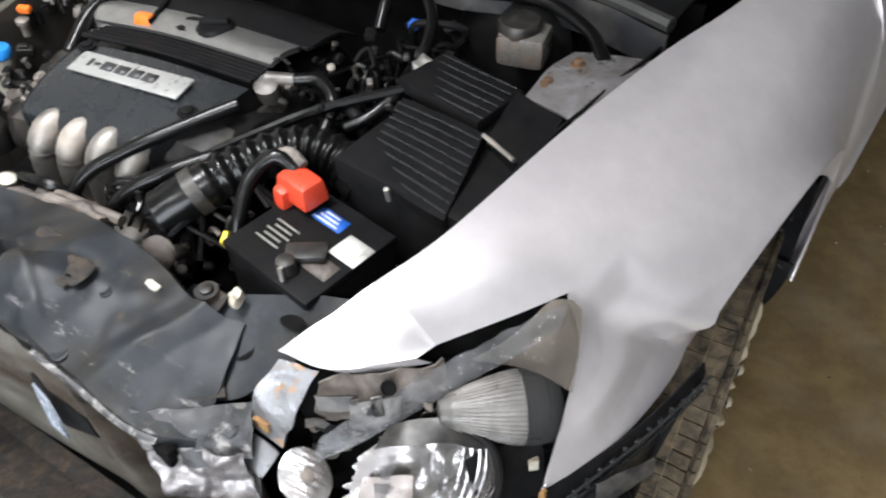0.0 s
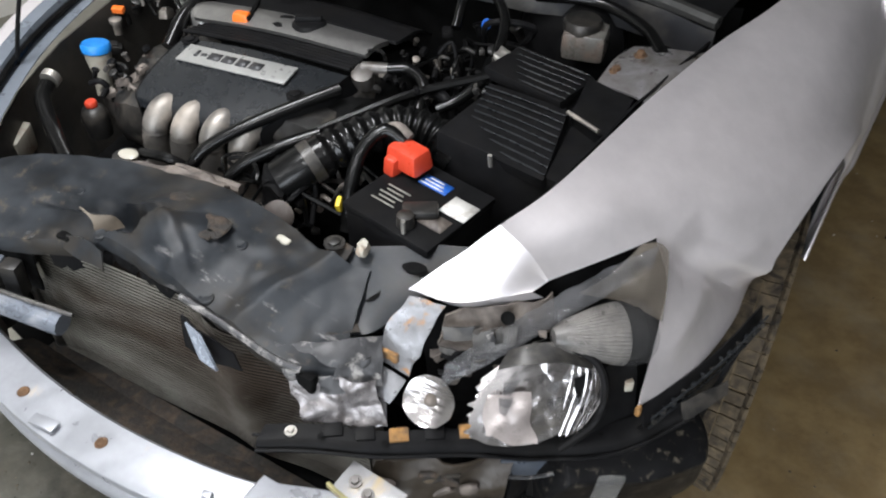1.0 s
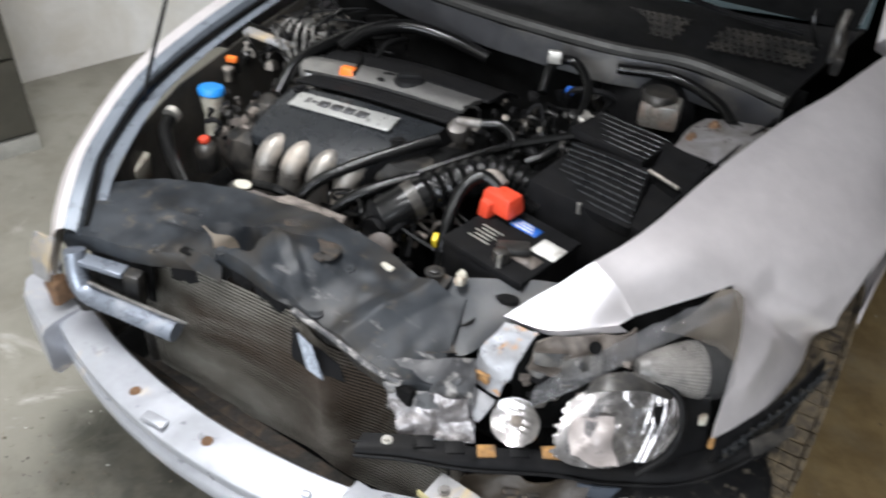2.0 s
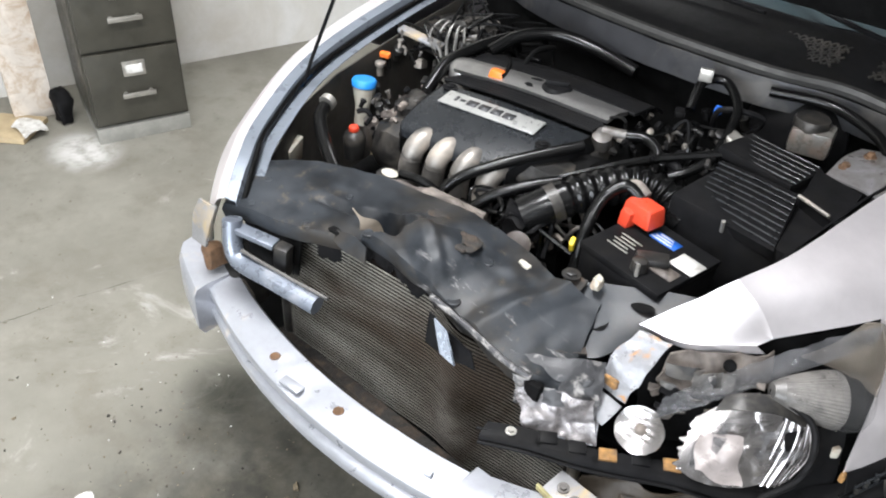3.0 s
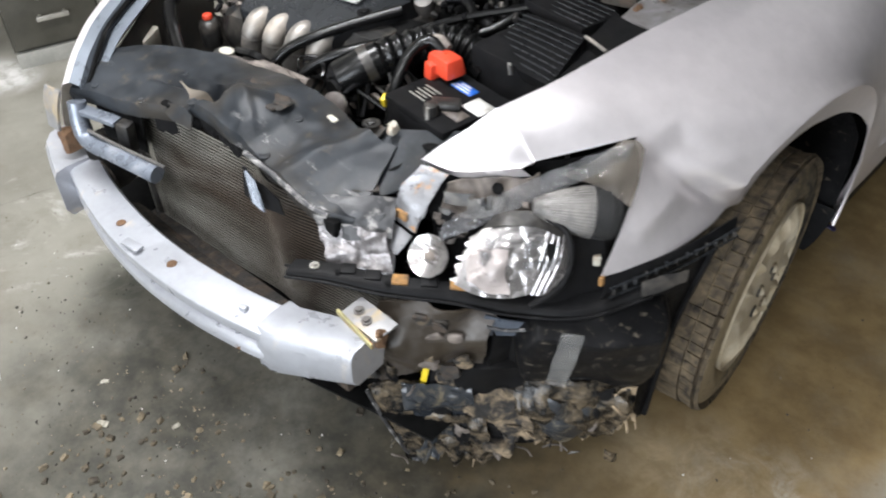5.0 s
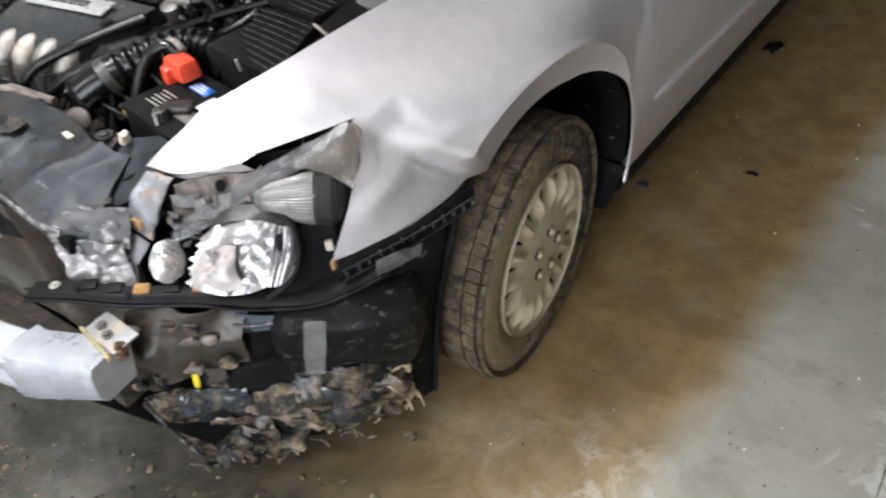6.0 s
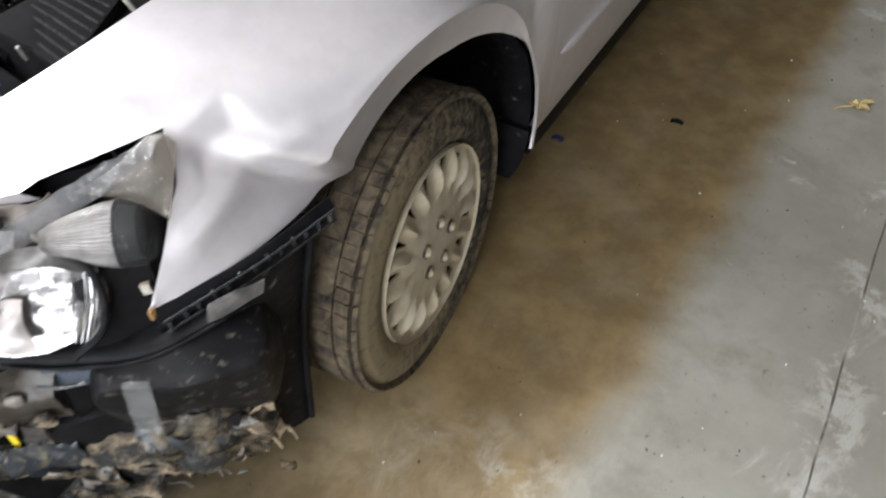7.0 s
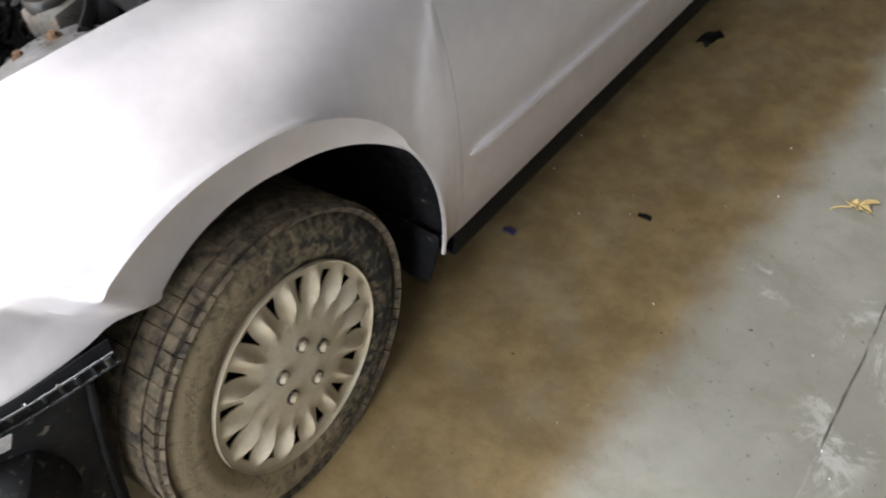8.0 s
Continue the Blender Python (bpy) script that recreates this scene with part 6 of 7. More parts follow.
for x0, x1, y0 in ((0.40, 0.585, 0.285), (0.12, 0.30, 0.29), (-0.20, 0.04, 0.285)):
    bm = bmesh.new()
    for i in range(11):
        for j in range(4):
            x = x0 + (x1 - x0) * (i + 0.5 * (j % 2)) / 10
            y = y0 + 0.024 * j + (0.35 * (x - 0.4) * 0.3)
            join(bm, box((x, y, 0.962 + 0.02 * (y - 0.285) / 0.1 - 0.004), (0.0045, 0.030, 0.004), (9, 0, 35)))
            join(bm, box((x, y, 0.962 + 0.02 * (y - 0.285) / 0.1 - 0.004), (0.0045, 0.030, 0.004), (9, 0, -35)))
    tagged(part("cowl_grille", bm, GRIME, cw, "lattice air grille", smooth=False), kind="stuff")
part("wiper_arm", tube([(0.56, 0.42, 0.985), (0.35, 0.40, 1.0), (0.05, 0.47, 1.03)], 0.007, 16, 6), BLACK, car)
part("wiper_arm", tube([(0.10, 0.36, 0.995), (-0.2, 0.38, 1.005), (-0.5, 0.50, 1.02)], 0.007, 16, 6), BLACK, car)
hinge = part("hood_hinge", box((0.645, 0.36, 0.985), (0.02, 0.10, 0.05), (20, 0, 12), bevel=0.006), GRIME, car, "steel hood hinge")
part("hinge_arm", tube([(0.64, 0.33, 0.97), (0.635, 0.35, 1.05), (0.64, 0.42, 1.13)], 0.010, 10, 8), GRIME, hinge)
part("washer_hose", tube([(0.60, 0.38, 0.97), (0.575, 0.36, 1.04), (0.59, 0.40, 1.09), (0.62, 0.43, 1.04)], 0.005, 20, 8), RUBBER, car)
TOWER = mat("tower_paint", (0.26, 0.255, 0.265), 0.35, 0.5, 12.0, 0.25, second=(0.06, 0.05, 0.04), patch=14.0, amount=0.45, edge=0.15)
part("strut_tower", sheet(rough_up(skin([[(0.455, -0.045, 0.868), (0.53, -0.075, 0.880), (0.592, -0.105, 0.884)], [(0.460, 0.03, 0.882), (0.535, 0.02, 0.893), (0.608, 0.01, 0.895)], [(0.47, 0.10, 0.872), (0.54, 0.11, 0.884), (0.628, 0.12, 0.888)]], 10, 10), 0.003, 14)), TOWER, car, "grey strut tower with dirt", thick=0.004)
for p in ((0.475, -0.010, 0.880), (0.500, 0.045, 0.892)):
    part("tower_nut", bolt(p, 0.008, (0, 0, 1), 0.010), RUST, car)
part("strut_tower", lathe([(0.11, -0.05), (0.108, 0.0), (0.09, 0.012), (0.055, 0.014), (0.02, 0.006)], pose(-0.60, 0.05, 0.83, 0, -8, 0), 28), GRIME, car)

# engine cover
cover = thing_part("engine_cover", car)
cover["label"] = "glossy black engine cover with silver badge plate"
front = skin([[(-0.372, -0.255, 0.832), (-0.20, -0.232, 0.840), (0.022, -0.225, 0.845)], [(-0.360, -0.345, 0.822), (-0.19, -0.320, 0.832), (0.010, -0.300, 0.836)], [(-0.348, -0.418, 0.800), (-0.20, -0.408, 0.800), (-0.055, -0.388, 0.796)], [(-0.340, -0.428, 0.772), (-0.20, -0.420, 0.768), (-0.060, -0.398, 0.760)]], 26, 16)
part("front_panel", sheet(front), GLOSSY, cover, thick=0.004)
edge2 = [[p, p + Vector((0.012, 0.02, -0.05))] for p in front[-1]]
part("cover_skirt", sheet(edge2), BLACK, cover, thick=0.003)
edge3 = [[p, p + Vector((-0.012, 0.01, -0.05))] for p in front[0]]
part("cover_skirt", sheet(edge3, flip=True), BLACK, cover, thick=0.003)
for i in range(5):
    y0 = -0.222 + 0.010 * i
    part("rib", tube([(-0.385 + 0.004 * i, y0 - 0.018, 0.838), (-0.2, y0 + 0.004, 0.845), (0.020, y0 + 0.012, 0.850)], 0.0045, 14, 6), BLACK, cover)
band = skin([[(-0.395, -0.195, 0.838), (-0.20, -0.175, 0.850), (0.025, -0.165, 0.853)], [(-0.405, -0.165, 0.846), (-0.20, -0.145, 0.858), (0.03, -0.135, 0.860)], [(-0.412, -0.125, 0.838), (-0.20, -0.108, 0.852), (0.035, -0.10, 0.854)]], 22, 8)
part("silver_band", sheet(band), ALU_BRIGHT, cover, "bare aluminium strip of the valve cover", thick=0.01)
part("band_end", lathe([(0.0, 0.022), (0.022, 0.020), (0.034, 0.008), (0.036, -0.03)], pose(-0.402, -0.155, 0.832), 18), ALU_BRIGHT, cover)
rearp = skin([[(-0.405, -0.120, 0.842), (-0.18, -0.10, 0.855), (0.05, -0.095, 0.856)], [(-0.405, -0.05, 0.838), (-0.18, -0.03, 0.852), (0.055, -0.025, 0.852)], [(-0.39, 0.02, 0.81), (-0.18, 0.035, 0.82), (0.055, 0.03, 0.82)]], 20, 8)
part("rear_panel", sheet(rearp), BLACK, cover, thick=0.006)
for i in range(7):
    y0 = -0.108 + 0.018 * i
    part("rib", tube([(-0.40, y0 - 0.012, 0.846 - 0.004 * i), (-0.18, y0 + 0.008, 0.860 - 0.0045 * i), (0.05, y0 + 0.014, 0.860 - 0.0045 * i)], 0.0045, 12, 6), BLACK, cover)
badge = part("badge_plate", box((-0.198, -0.292, 0.8405), (0.262, 0.052, 0.004), (8, -2.5, 4.5), bevel=0.0015), BADGE, cover, "silver badge plate with dark lettering bars")
bx = -0.298
for w, d in ((0.010, 0.018), (0.016, 0.006), (0.030, 0.020), (0.030, 0.020), (0.028, 0.020), (0.030, 0.020)):
    part("lettering_bar", box((bx + w / 2 + 0.198 - 0.198, -0.2905 + 0.0785 * (bx + w / 2 + 0.198), 0.8437 + 0.044 * (bx + w / 2 + 0.198)), (w - 0.003, d, 0.002), (8, -2.5, 4.5)), BAR, badge)
    bx += w + 0.004
for p in ((-0.348, -0.262, 0.836), (-0.030, -0.318, 0.836)):
    part("cover_nut", bolt(p, 0.011), BLACK, cover)
part("dipstick_handle", box((-0.284, -0.168, 0.862), (0.042, 0.026, 0.024), (0, 0, 10), bevel=0.006, taper=0.8), ORANGE, car, "orange dipstick handle")
part("oil_cap", lathe([(0.034, 0), (0.036, 0.012), (0.030, 0.018), (0.012, 0.018)], pose(-0.140, -0.128, 0.856), 14), BLACK, car, "black oil filler cap")
part("cap_grip", box((-0.140, -0.128, 0.878), (0.055, 0.014, 0.014), (0, 0, 30), bevel=0.004), BLACK, car)
part("cap_base", lathe([(0.026, 0), (0.026, 0.010), (0.015, 0.012)], pose(-0.195, -0.140, 0.855), 12), BLACK, car)
val = part("control_valve", tube([(0.028, -0.185, 0.845), (0.075, -0.165, 0.845)], 0.012, 6, 12), LIGHT_GRIME, car, "aluminium valve with hose")
part("valve_boss", lathe([(0.022, -0.03), (0.022, 0.006), (0.012, 0.009)], pose(0.036, -0.196, 0.838, 20, 10, 0), 14), LIGHT_GRIME, val)
part("breather_hose", tube([(0.075, -0.165, 0.845), (0.115, -0.150, 0.848), (0.160, -0.170, 0.835), (0.175, -0.225, 0.80)], 0.012, 20, 10), RUBBER, car)

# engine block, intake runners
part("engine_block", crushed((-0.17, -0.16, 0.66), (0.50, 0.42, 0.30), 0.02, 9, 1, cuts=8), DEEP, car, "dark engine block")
part("cylinder_head", crushed((-0.17, -0.24, 0.76), (0.46, 0.26, 0.10), 0.01, 14, 2, cuts=8), GRIME, car)
for k in range(4):
    x = -0.290 + 0.066 * k
    y = -0.405 + 0.008 * k
    part("intake_runner", tube([(x + 0.018, y + 0.030, 0.768), (x + 0.010, y - 0.008, 0.784), (x + 0.002, y - 0.036, 0.762), (x - 0.003, y - 0.046, 0.706), (x - 0.003, y - 0.044, 0.610)], 0.0250, 26, 14), ALU, car, "cast aluminium intake runner")
    part("runner_flange", tube([(x + 0.014, y + 0.014, 0.779), (x + 0.016, y + 0.022, 0.775)], 0.030, 4, 16), BLACK, car)
part("intake_plenum", crushed((-0.19, -0.435, 0.59), (0.34, 0.11, 0.12), 0.008, 12, 3, cuts=6), ALU, car)
def fitting(p, s, kind, material):
    """A small engine fitting: a moulded block, a capped stub or a pipe elbow."""
    turn = (random.uniform(-25, 25), random.uniform(-25, 25), random.uniform(0, 180))
    if kind == 0:
        bm = box(p, (s * 1.3, s * 0.8, s * 0.7), turn, bevel=s * 0.13, taper=0.85)
        join(bm, box((p[0], p[1], p[2] + s * 0.36), (s * 0.6, s * 0.5, s * 0.3), turn, bevel=s * 0.06))
    elif kind == 1:
        r = s * 0.5
        bm = lathe([(r * 0.7, -s), (r * 0.7, -0.1 * s), (r, 0), (r, s * 0.28), (r * 0.75, s * 0.36), (r * 0.3, s * 0.37)], pose(*p, *turn), 14)
    else:
        q = Vector(p)
        e = Vector((random.uniform(-1, 1), random.uniform(-1, 1), 0)).normalized() * s * 1.3
        bm = tube([q - Vector((0, 0, s * 1.5)), q - Vector((0, 0, s * 0.3)), q + e * 0.5 + Vector((0, 0, s * 0.3)), q + e * 1.3], s * 0.32, 12, 10)
    return part("fitting", bm, material, car)


random.seed(5)
for k in range(24):
    x, y, z = random.uniform(-0.40, 0.22), random.uniform(-0.53, -0.47), random.uniform(0.58, 0.66)
    fitting((x, y, z), random.uniform(0.018, 0.035), k % 3, random.choice((GRIME, BLACK, DEEP, BLACK)))
for k in range(34):
    x, y = random.uniform(0.06, 0.26), random.uniform(-0.22, 0.14)
    z = random.uniform(0.72, 0.83)
    fitting((x, y, z), random.uniform(0.016, 0.034), k % 3, random.choice((GRIME, BLACK, BLACK, BLACK, DEEP)))
for k in range(40):
    x, y = random.uniform(-0.68, -0.44), random.uniform(-0.24, 0.14)
    z = random.uniform(0.70, 0.80) + 0.05 * (y + 0.3)
    fitting((x, y, z), random.uniform(0.016, 0.036), k % 3, random.choice((GRIME, BLACK, GRIME, ALU, DEEP, BLACK)))
for k in range(46):
    fitting((random.uniform(-0.53, -0.40), random.uniform(-0.41, -0.20), random.uniform(0.70, 0.79)), random.uniform(0.010, 0.022), k % 3, random.choice((LIGHT_GRIME, GRIME, HORN, LIGHT_GRIME, BLACK)))
for k in range(34):
    fitting((random.uniform(-0.06, 0.12), random.uniform(-0.53, -0.40), random.uniform(0.66, 0.74)), random.uniform(0.010, 0.020), k % 3, random.choice((LIGHT_GRIME, GRIME, HORN, BLACK)))
for k in range(40):
    fitting((random.uniform(0.05, 0.26), random.uniform(-0.22, 0.02), random.uniform(0.80, 0.85)), random.uniform(0.008, 0.018), k % 3, random.choice((LIGHT_GRIME, GRIME, RUBBER, BLACK, ALU)))
for k in range(46):
    fitting((random.uniform(-0.68, -0.46), random.uniform(-0.16, 0.16), random.uniform(0.80, 0.86)), random.uniform(0.008, 0.018), k % 3, random.choice((LIGHT_GRIME, GRIME, GRIME, BLACK, ALU)))
for k in range(22):
    x0, y0 = random.uniform(-0.10, 0.14), random.uniform(-0.50, -0.36)
    part("wire", tube([(x0, y0, 0.70), (x0 + random.uniform(-0.05, 0.05), y0 + random.uniform(-0.03, 0.05), 0.765), (x0 + random.uniform(-0.09, 0.09), y0 + random.uniform(-0.02, 0.08), 0.755), (x0 + random.uniform(-0.12, 0.12), y0 + 0.05, 0.69)], random.choice((0.003, 0.004, 0.005)), 16, 6), random.choice((BLACK, RUBBER, LIGHT_GRIME)), car)
for k in range(10):
    fitting((random.uniform(-0.50, -0.42), random.uniform(-0.40, -0.24), random.uniform(0.68, 0.76)), random.uniform(0.016, 0.03), k % 3, random.choice((GRIME, HORN, ALU, GRIME)))
for k in range(22):
    x0, y0 = random.uniform(-0.66, -0.42), random.uniform(-0.10, 0.16)
    pts = [(x0, y0, 0.80)] + [(x0 + random.uniform(-0.1, 0.12) * j, y0 + random.uniform(-0.06, 0.06) * j, 0.84 + random.uniform(-0.03, 0.04)) for j in (1, 2)] + [(x0 + random.uniform(-0.1, 0.2), y0 + random.uniform(-0.15, 0.1), 0.79)]
    part("wire", tube(pts, random.choice((0.003, 0.004, 0.006)), 18, 6), random.choice((BLACK, BLACK, RUBBER, DEEP)), car)
for k in range(7):
    x0, y0 = random.uniform(0.05, 0.22), random.uniform(-0.15, 0.14)
    pts = [(x0, y0, 0.79)] + [(x0 + random.uniform(-0.06, 0.08) * j, y0 + random.uniform(-0.06, 0.06) * j, 0.83 + random.uniform(-0.03, 0.05)) for j in (1, 2)] + [(x0 + random.uniform(-0.1, 0.1), y0 + random.uniform(-0.15, 0.1), 0.78)]
    part("wire", tube(pts, random.choice((0.003, 0.004, 0.007)), 18, 6), random.choice((BLACK, BLACK, RUBBER, DEEP)), car)
part("abs_block", box((-0.545, 0.02, 0.815), (0.12, 0.09, 0.06), (0, 0, 12), bevel=0.006), ALU_BRIGHT, car, "aluminium brake modulator")
for k in range(5):
    part("brake_pipe", tube([(-0.59 + 0.02 * k, 0.02, 0.84), (-0.60 + 0.02 * k, -0.02, 0.862), (-0.58 + 0.03 * k, -0.09, 0.85), (-0.52 + 0.02 * k, -0.13, 0.82)], 0.004, 16, 6), ALU_BRIGHT, car)
part("fuse_lid", box((-0.60, -0.10, 0.835), (0.13, 0.035, 0.012), (0, 12, 18), bevel=0.004), WHITE_METAL, car)
part("orange_cap", box((-0.635, -0.200, 0.805), (0.028, 0.016, 0.014), (10, 0, 20), bevel=0.004), ORANGE, car, "orange connector cap")

# washer neck, steering pump
part("filler_neck", lathe([(0.018, -0.10), (0.019, -0.05), (0.028, -0.012), (0.028, 0.0)], pose(-0.588, -0.316, 0.768, -8, 0, 0), 18), MILKY, car, "aged white washer filler neck")
part("washer_cap", lathe([(0.031, 0), (0.032, 0.012), (0.028, 0.018), (0.012, 0.019)], pose(-0.588, -0.318, 0.772, -8, 0, 0), 22), BLUE, car, "bright blue washer cap")
part("filler_shoulder", crushed((-0.560, -0.30, 0.640), (0.08, 0.07, 0.07), 0.006, 14, 7), LIGHT_GRIME, car)
part("steering_reservoir", lathe([(0.026, -0.07), (0.028, -0.02), (0.023, -0.006), (0.012, 0.0)], pose(-0.512, -0.421, 0.712), 18), GRIME, car)
part("reservoir_cap", lathe([(0.0125, 0), (0.0135, 0.008), (0.011, 0.012), (0.005, 0.013)], pose(-0.512, -0.421, 0.713), 16), RED, car, "small red reservoir cap")
part("belt_cover", crushed((-0.455, -0.27, 0.725), (0.07, 0.11, 0.09), 0.012, 26, 4), GRIME, car)
part("pulley", lathe([(0.040, -0.012), (0.043, -0.010), (0.036, 0.0), (0.043, 0.010), (0.040, 0.012)], pose(-0.470, -0.315, 0.705, 0, 80, 0), 24), HORN, car)
part("alternator", crushed((-0.40, -0.37, 0.70), (0.10, 0.11, 0.11), 0.012, 20, 6), GRIME, car)
part("radiator_hose", tube([(-0.560, -0.470, 0.775), (-0.535, -0.505, 0.765), (-0.470, -0.545, 0.735), (-0.380, -0.590, 0.715), (-0.325, -0.610, 0.690)], 0.0165, 26, 12), RUBBER, car, "thick black radiator hose")
part("hose_clamp", tube([(-0.562, -0.462, 0.780), (-0.566, -0.448, 0.784)], 0.020, 4, 14), STEEL, car)
part("overflow_tank", box((-0.575, -0.560, 0.675), (0.020, 0.070, 0.070), (8, 10, 25), bevel=0.006), MILKY, car, "milky coolant overflow tank")
part("radiator_cap", lathe([(0.021, 0), (0.021, 0.004), (0.015, 0.007), (0.007, 0.007)], pose(-0.262, -0.540, 0.752) @ Matrix.Diagonal((1.0, 0.7, 1, 1)), 16), MILKY, car, "worn radiator cap")
part("cap_neck", lathe([(0.024, -0.05), (0.024, 0.0)], pose(-0.265, -0.545, 0.755), 14), GRIME, car)
part("upper_bracket", tube([(-0.165, -0.515, 0.745), (-0.10, -0.512, 0.747), (-0.02, -0.505, 0.745)], 0.010, 12, 8), HORN, car)
part("thermostat", lathe([(0.022, -0.01), (0.028, -0.004), (0.022, 0.0), (0.028, 0.004), (0.020, 0.010), (0.008, 0.012)], pose(0.075, -0.520, 0.735, 60, 30, 0), 18), HORN, car)

part("upper_tank", tube([(-0.24, -0.555, 0.742), (-0.16, -0.535, 0.748), (-0.09, -0.520, 0.748), (-0.04, -0.528, 0.744)], 0.013, 16, 8, radius=lambda u: 1 + 0.25 * math.sin(u * 21)), HORN, car, "corroded pale upper pipe")
# hoses across the engine
part("throttle_hose", tube([(0.035, -0.265, 0.842), (-0.02, -0.335, 0.825), (-0.075, -0.405, 0.805), (-0.130, -0.470, 0.772), (-0.160, -0.505, 0.715), (-0.165, -0.52, 0.66)], 0.0125, 30, 10), RUBBER, car, "black hose over the runners")
part("throttle_hose", tube([(0.05, -0.355, 0.800), (-0.005, -0.415, 0.785), (-0.055, -0.465, 0.755), (-0.085, -0.500, 0.70), (-0.09, -0.51, 0.64)], 0.013, 24, 10), RUBBER, car)
part("fuel_line", tube([(0.035, -0.345, 0.795), (0.09, -0.28, 0.815), (0.16, -0.20, 0.838), (0.27, -0.11, 0.862)], 0.009, 26, 8), RUBBER, car)
part("fuel_line", tube([(-0.25, -0.520, 0.75), (-0.19, -0.515, 0.758), (-0.15, -0.50, 0.735), (-0.11, -0.49, 0.70)], 0.010, 20, 8), RUBBER, car)
part("heater_hose", tube([(-0.40, -0.06, 0.850), (-0.37, 0.02, 0.878), (-0.30, 0.09, 0.885), (-0.20, 0.12, 0.87), (-0.08, 0.12, 0.85)], 0.017, 26, 10), RUBBER, car)
part("heater_hose", tube([(-0.435, -0.25, 0.79), (-0.445, -0.17, 0.835), (-0.43, -0.08, 0.855), (-0.41, 0.02, 0.86), (-0.36, 0.12, 0.86)], 0.016, 26, 10), RUBBER, car)
part("booster_hose", tube([(0.12, 0.02, 0.86), (0.11, 0.08, 0.905), (0.15, 0.11, 0.91), (0.21, 0.06, 0.885), (0.235, -0.02, 0.845)], 0.011, 24, 10), RUBBER, car)
part("booster_hose", tube([(0.24, 0.14, 0.91), (0.36, 0.175, 0.91), (0.47, 0.14, 0.90), (0.53, 0.08, 0.89)], 0.012, 22, 10), RUBBER, car)
part("bay_hose", tube([(0.245, -0.06, 0.86), (0.255, -0.12, 0.85), (0.235, -0.17, 0.83), (0.205, -0.20, 0.815)], 0.011, 16, 10), RUBBER, car)
part("hook_bracket", box((0.115, 0.075, 0.925), (0.03, 0.012, 0.03), (0, 0, 20), bevel=0.003), STEEL, car)
part("bracket_clip", crushed((0.262, -0.05, 0.868), (0.03, 0.03, 0.02), 0.006, 40, 2), STEEL, car)
part("connector", box((0.10, 0.02, 0.845), (0.022, 0.03, 0.015), (0, 0, 30), bevel=0.004), BLACK, car)
part("connector", box((0.17, 0.06, 0.865), (0.018, 0.022, 0.014), (0, 0, 10), bevel=0.004), LABEL_BLUE, car)

# intake hose, corrugated
part("intake_hose", tube([(0.045, -0.470, 0.765), (0.085, -0.420, 0.795), (0.125, -0.350, 0.812), (0.175, -0.285, 0.818), (0.235, -0.262, 0.808), (0.295, -0.272, 0.785)], 0.037, 120, 16, radius=lambda u: 1 + (0.08 * math.sin(u * 2 * math.pi * 17) if 0.25 < u < 0.92 else 0.05)), RUBBER, car, "ribbed black air intake hose")
part("hose_clamp", tube([(0.078, -0.432, 0.790), (0.088, -0.415, 0.797)], 0.040, 4, 18), GRIME, car)
part("intake_label", box((0.070, -0.468, 0.803), (0.022, 0.012, 0.002), (40, 0, 40)), LABEL_BLUE, car)
part("throttle_body", crushed((0.03, -0.455, 0.735), (0.07, 0.06, 0.08), 0.014, 36, 3), BLACK, car)

# battery
bat = thing_part("battery", car)
bat["label"] = "black battery with red terminal cover"
part("case", box((0.300, -0.415, 0.700), (0.185, 0.170, 0.160), (0, 0, -10), bevel=0.006), BLACK, bat)
part("lid", box((0.300, -0.415, 0.784), (0.190, 0.175, 0.014), (0, 0, -10), bevel=0.004), BLACK, bat)
part("terminal_cover", box((0.243, -0.355, 0.822), (0.075, 0.050, 0.040), (0, 0, -12), bevel=0.008, taper=0.85), RED, bat, "red plastic terminal cover")
part("terminal_flap", box((0.224, -0.362, 0.806), (0.026, 0.050, 0.042), (0, 8, -12), bevel=0.008), RED, bat)
part("brand_label", box((0.305, -0.368, 0.7925), (0.060, 0.026, 0.002), (0, 0, -10)), LABEL_BLUE, bat)
for k in range(3):
    part("print_bar", box((0.300 + 0.002 * k, -0.376 + 0.008 * k, 0.794), (0.05 - 0.01 * k, 0.003, 0.001), (0, 0, -10)), PAPER, bat)
for k in range(5):
    part("print_bar", box((0.250 + 0.002 * k, -0.450 + 0.010 * k, 0.7918), (0.050 - 0.014 * (k % 2), 0.003, 0.0012), (0, 0, -10)), PLINTH, bat)
part("warning_label", box((0.372, -0.405, 0.7922), (0.052, 0.044, 0.002), (0, 0, -10)), PAPER, bat)
part("warning_label", box((0.352, -0.452, 0.7922), (0.050, 0.032, 0.002), (0, 0, -10)), HORN, bat)
part("hold_down", box((0.322, -0.446, 0.800), (0.060, 0.034, 0.014), (0, 0, 32), bevel=0.006), GRIME, bat)
part("negative_post", lathe([(0.016, 0), (0.014, 0.02), (0.009, 0.022)], pose(0.315, -0.480, 0.792), 14), GRIME, bat)
part("hold_down_bolt", tube([(0.322, -0.500, 0.72), (0.322, -0.498, 0.815)], 0.004, 4, 8), STEEL, bat)
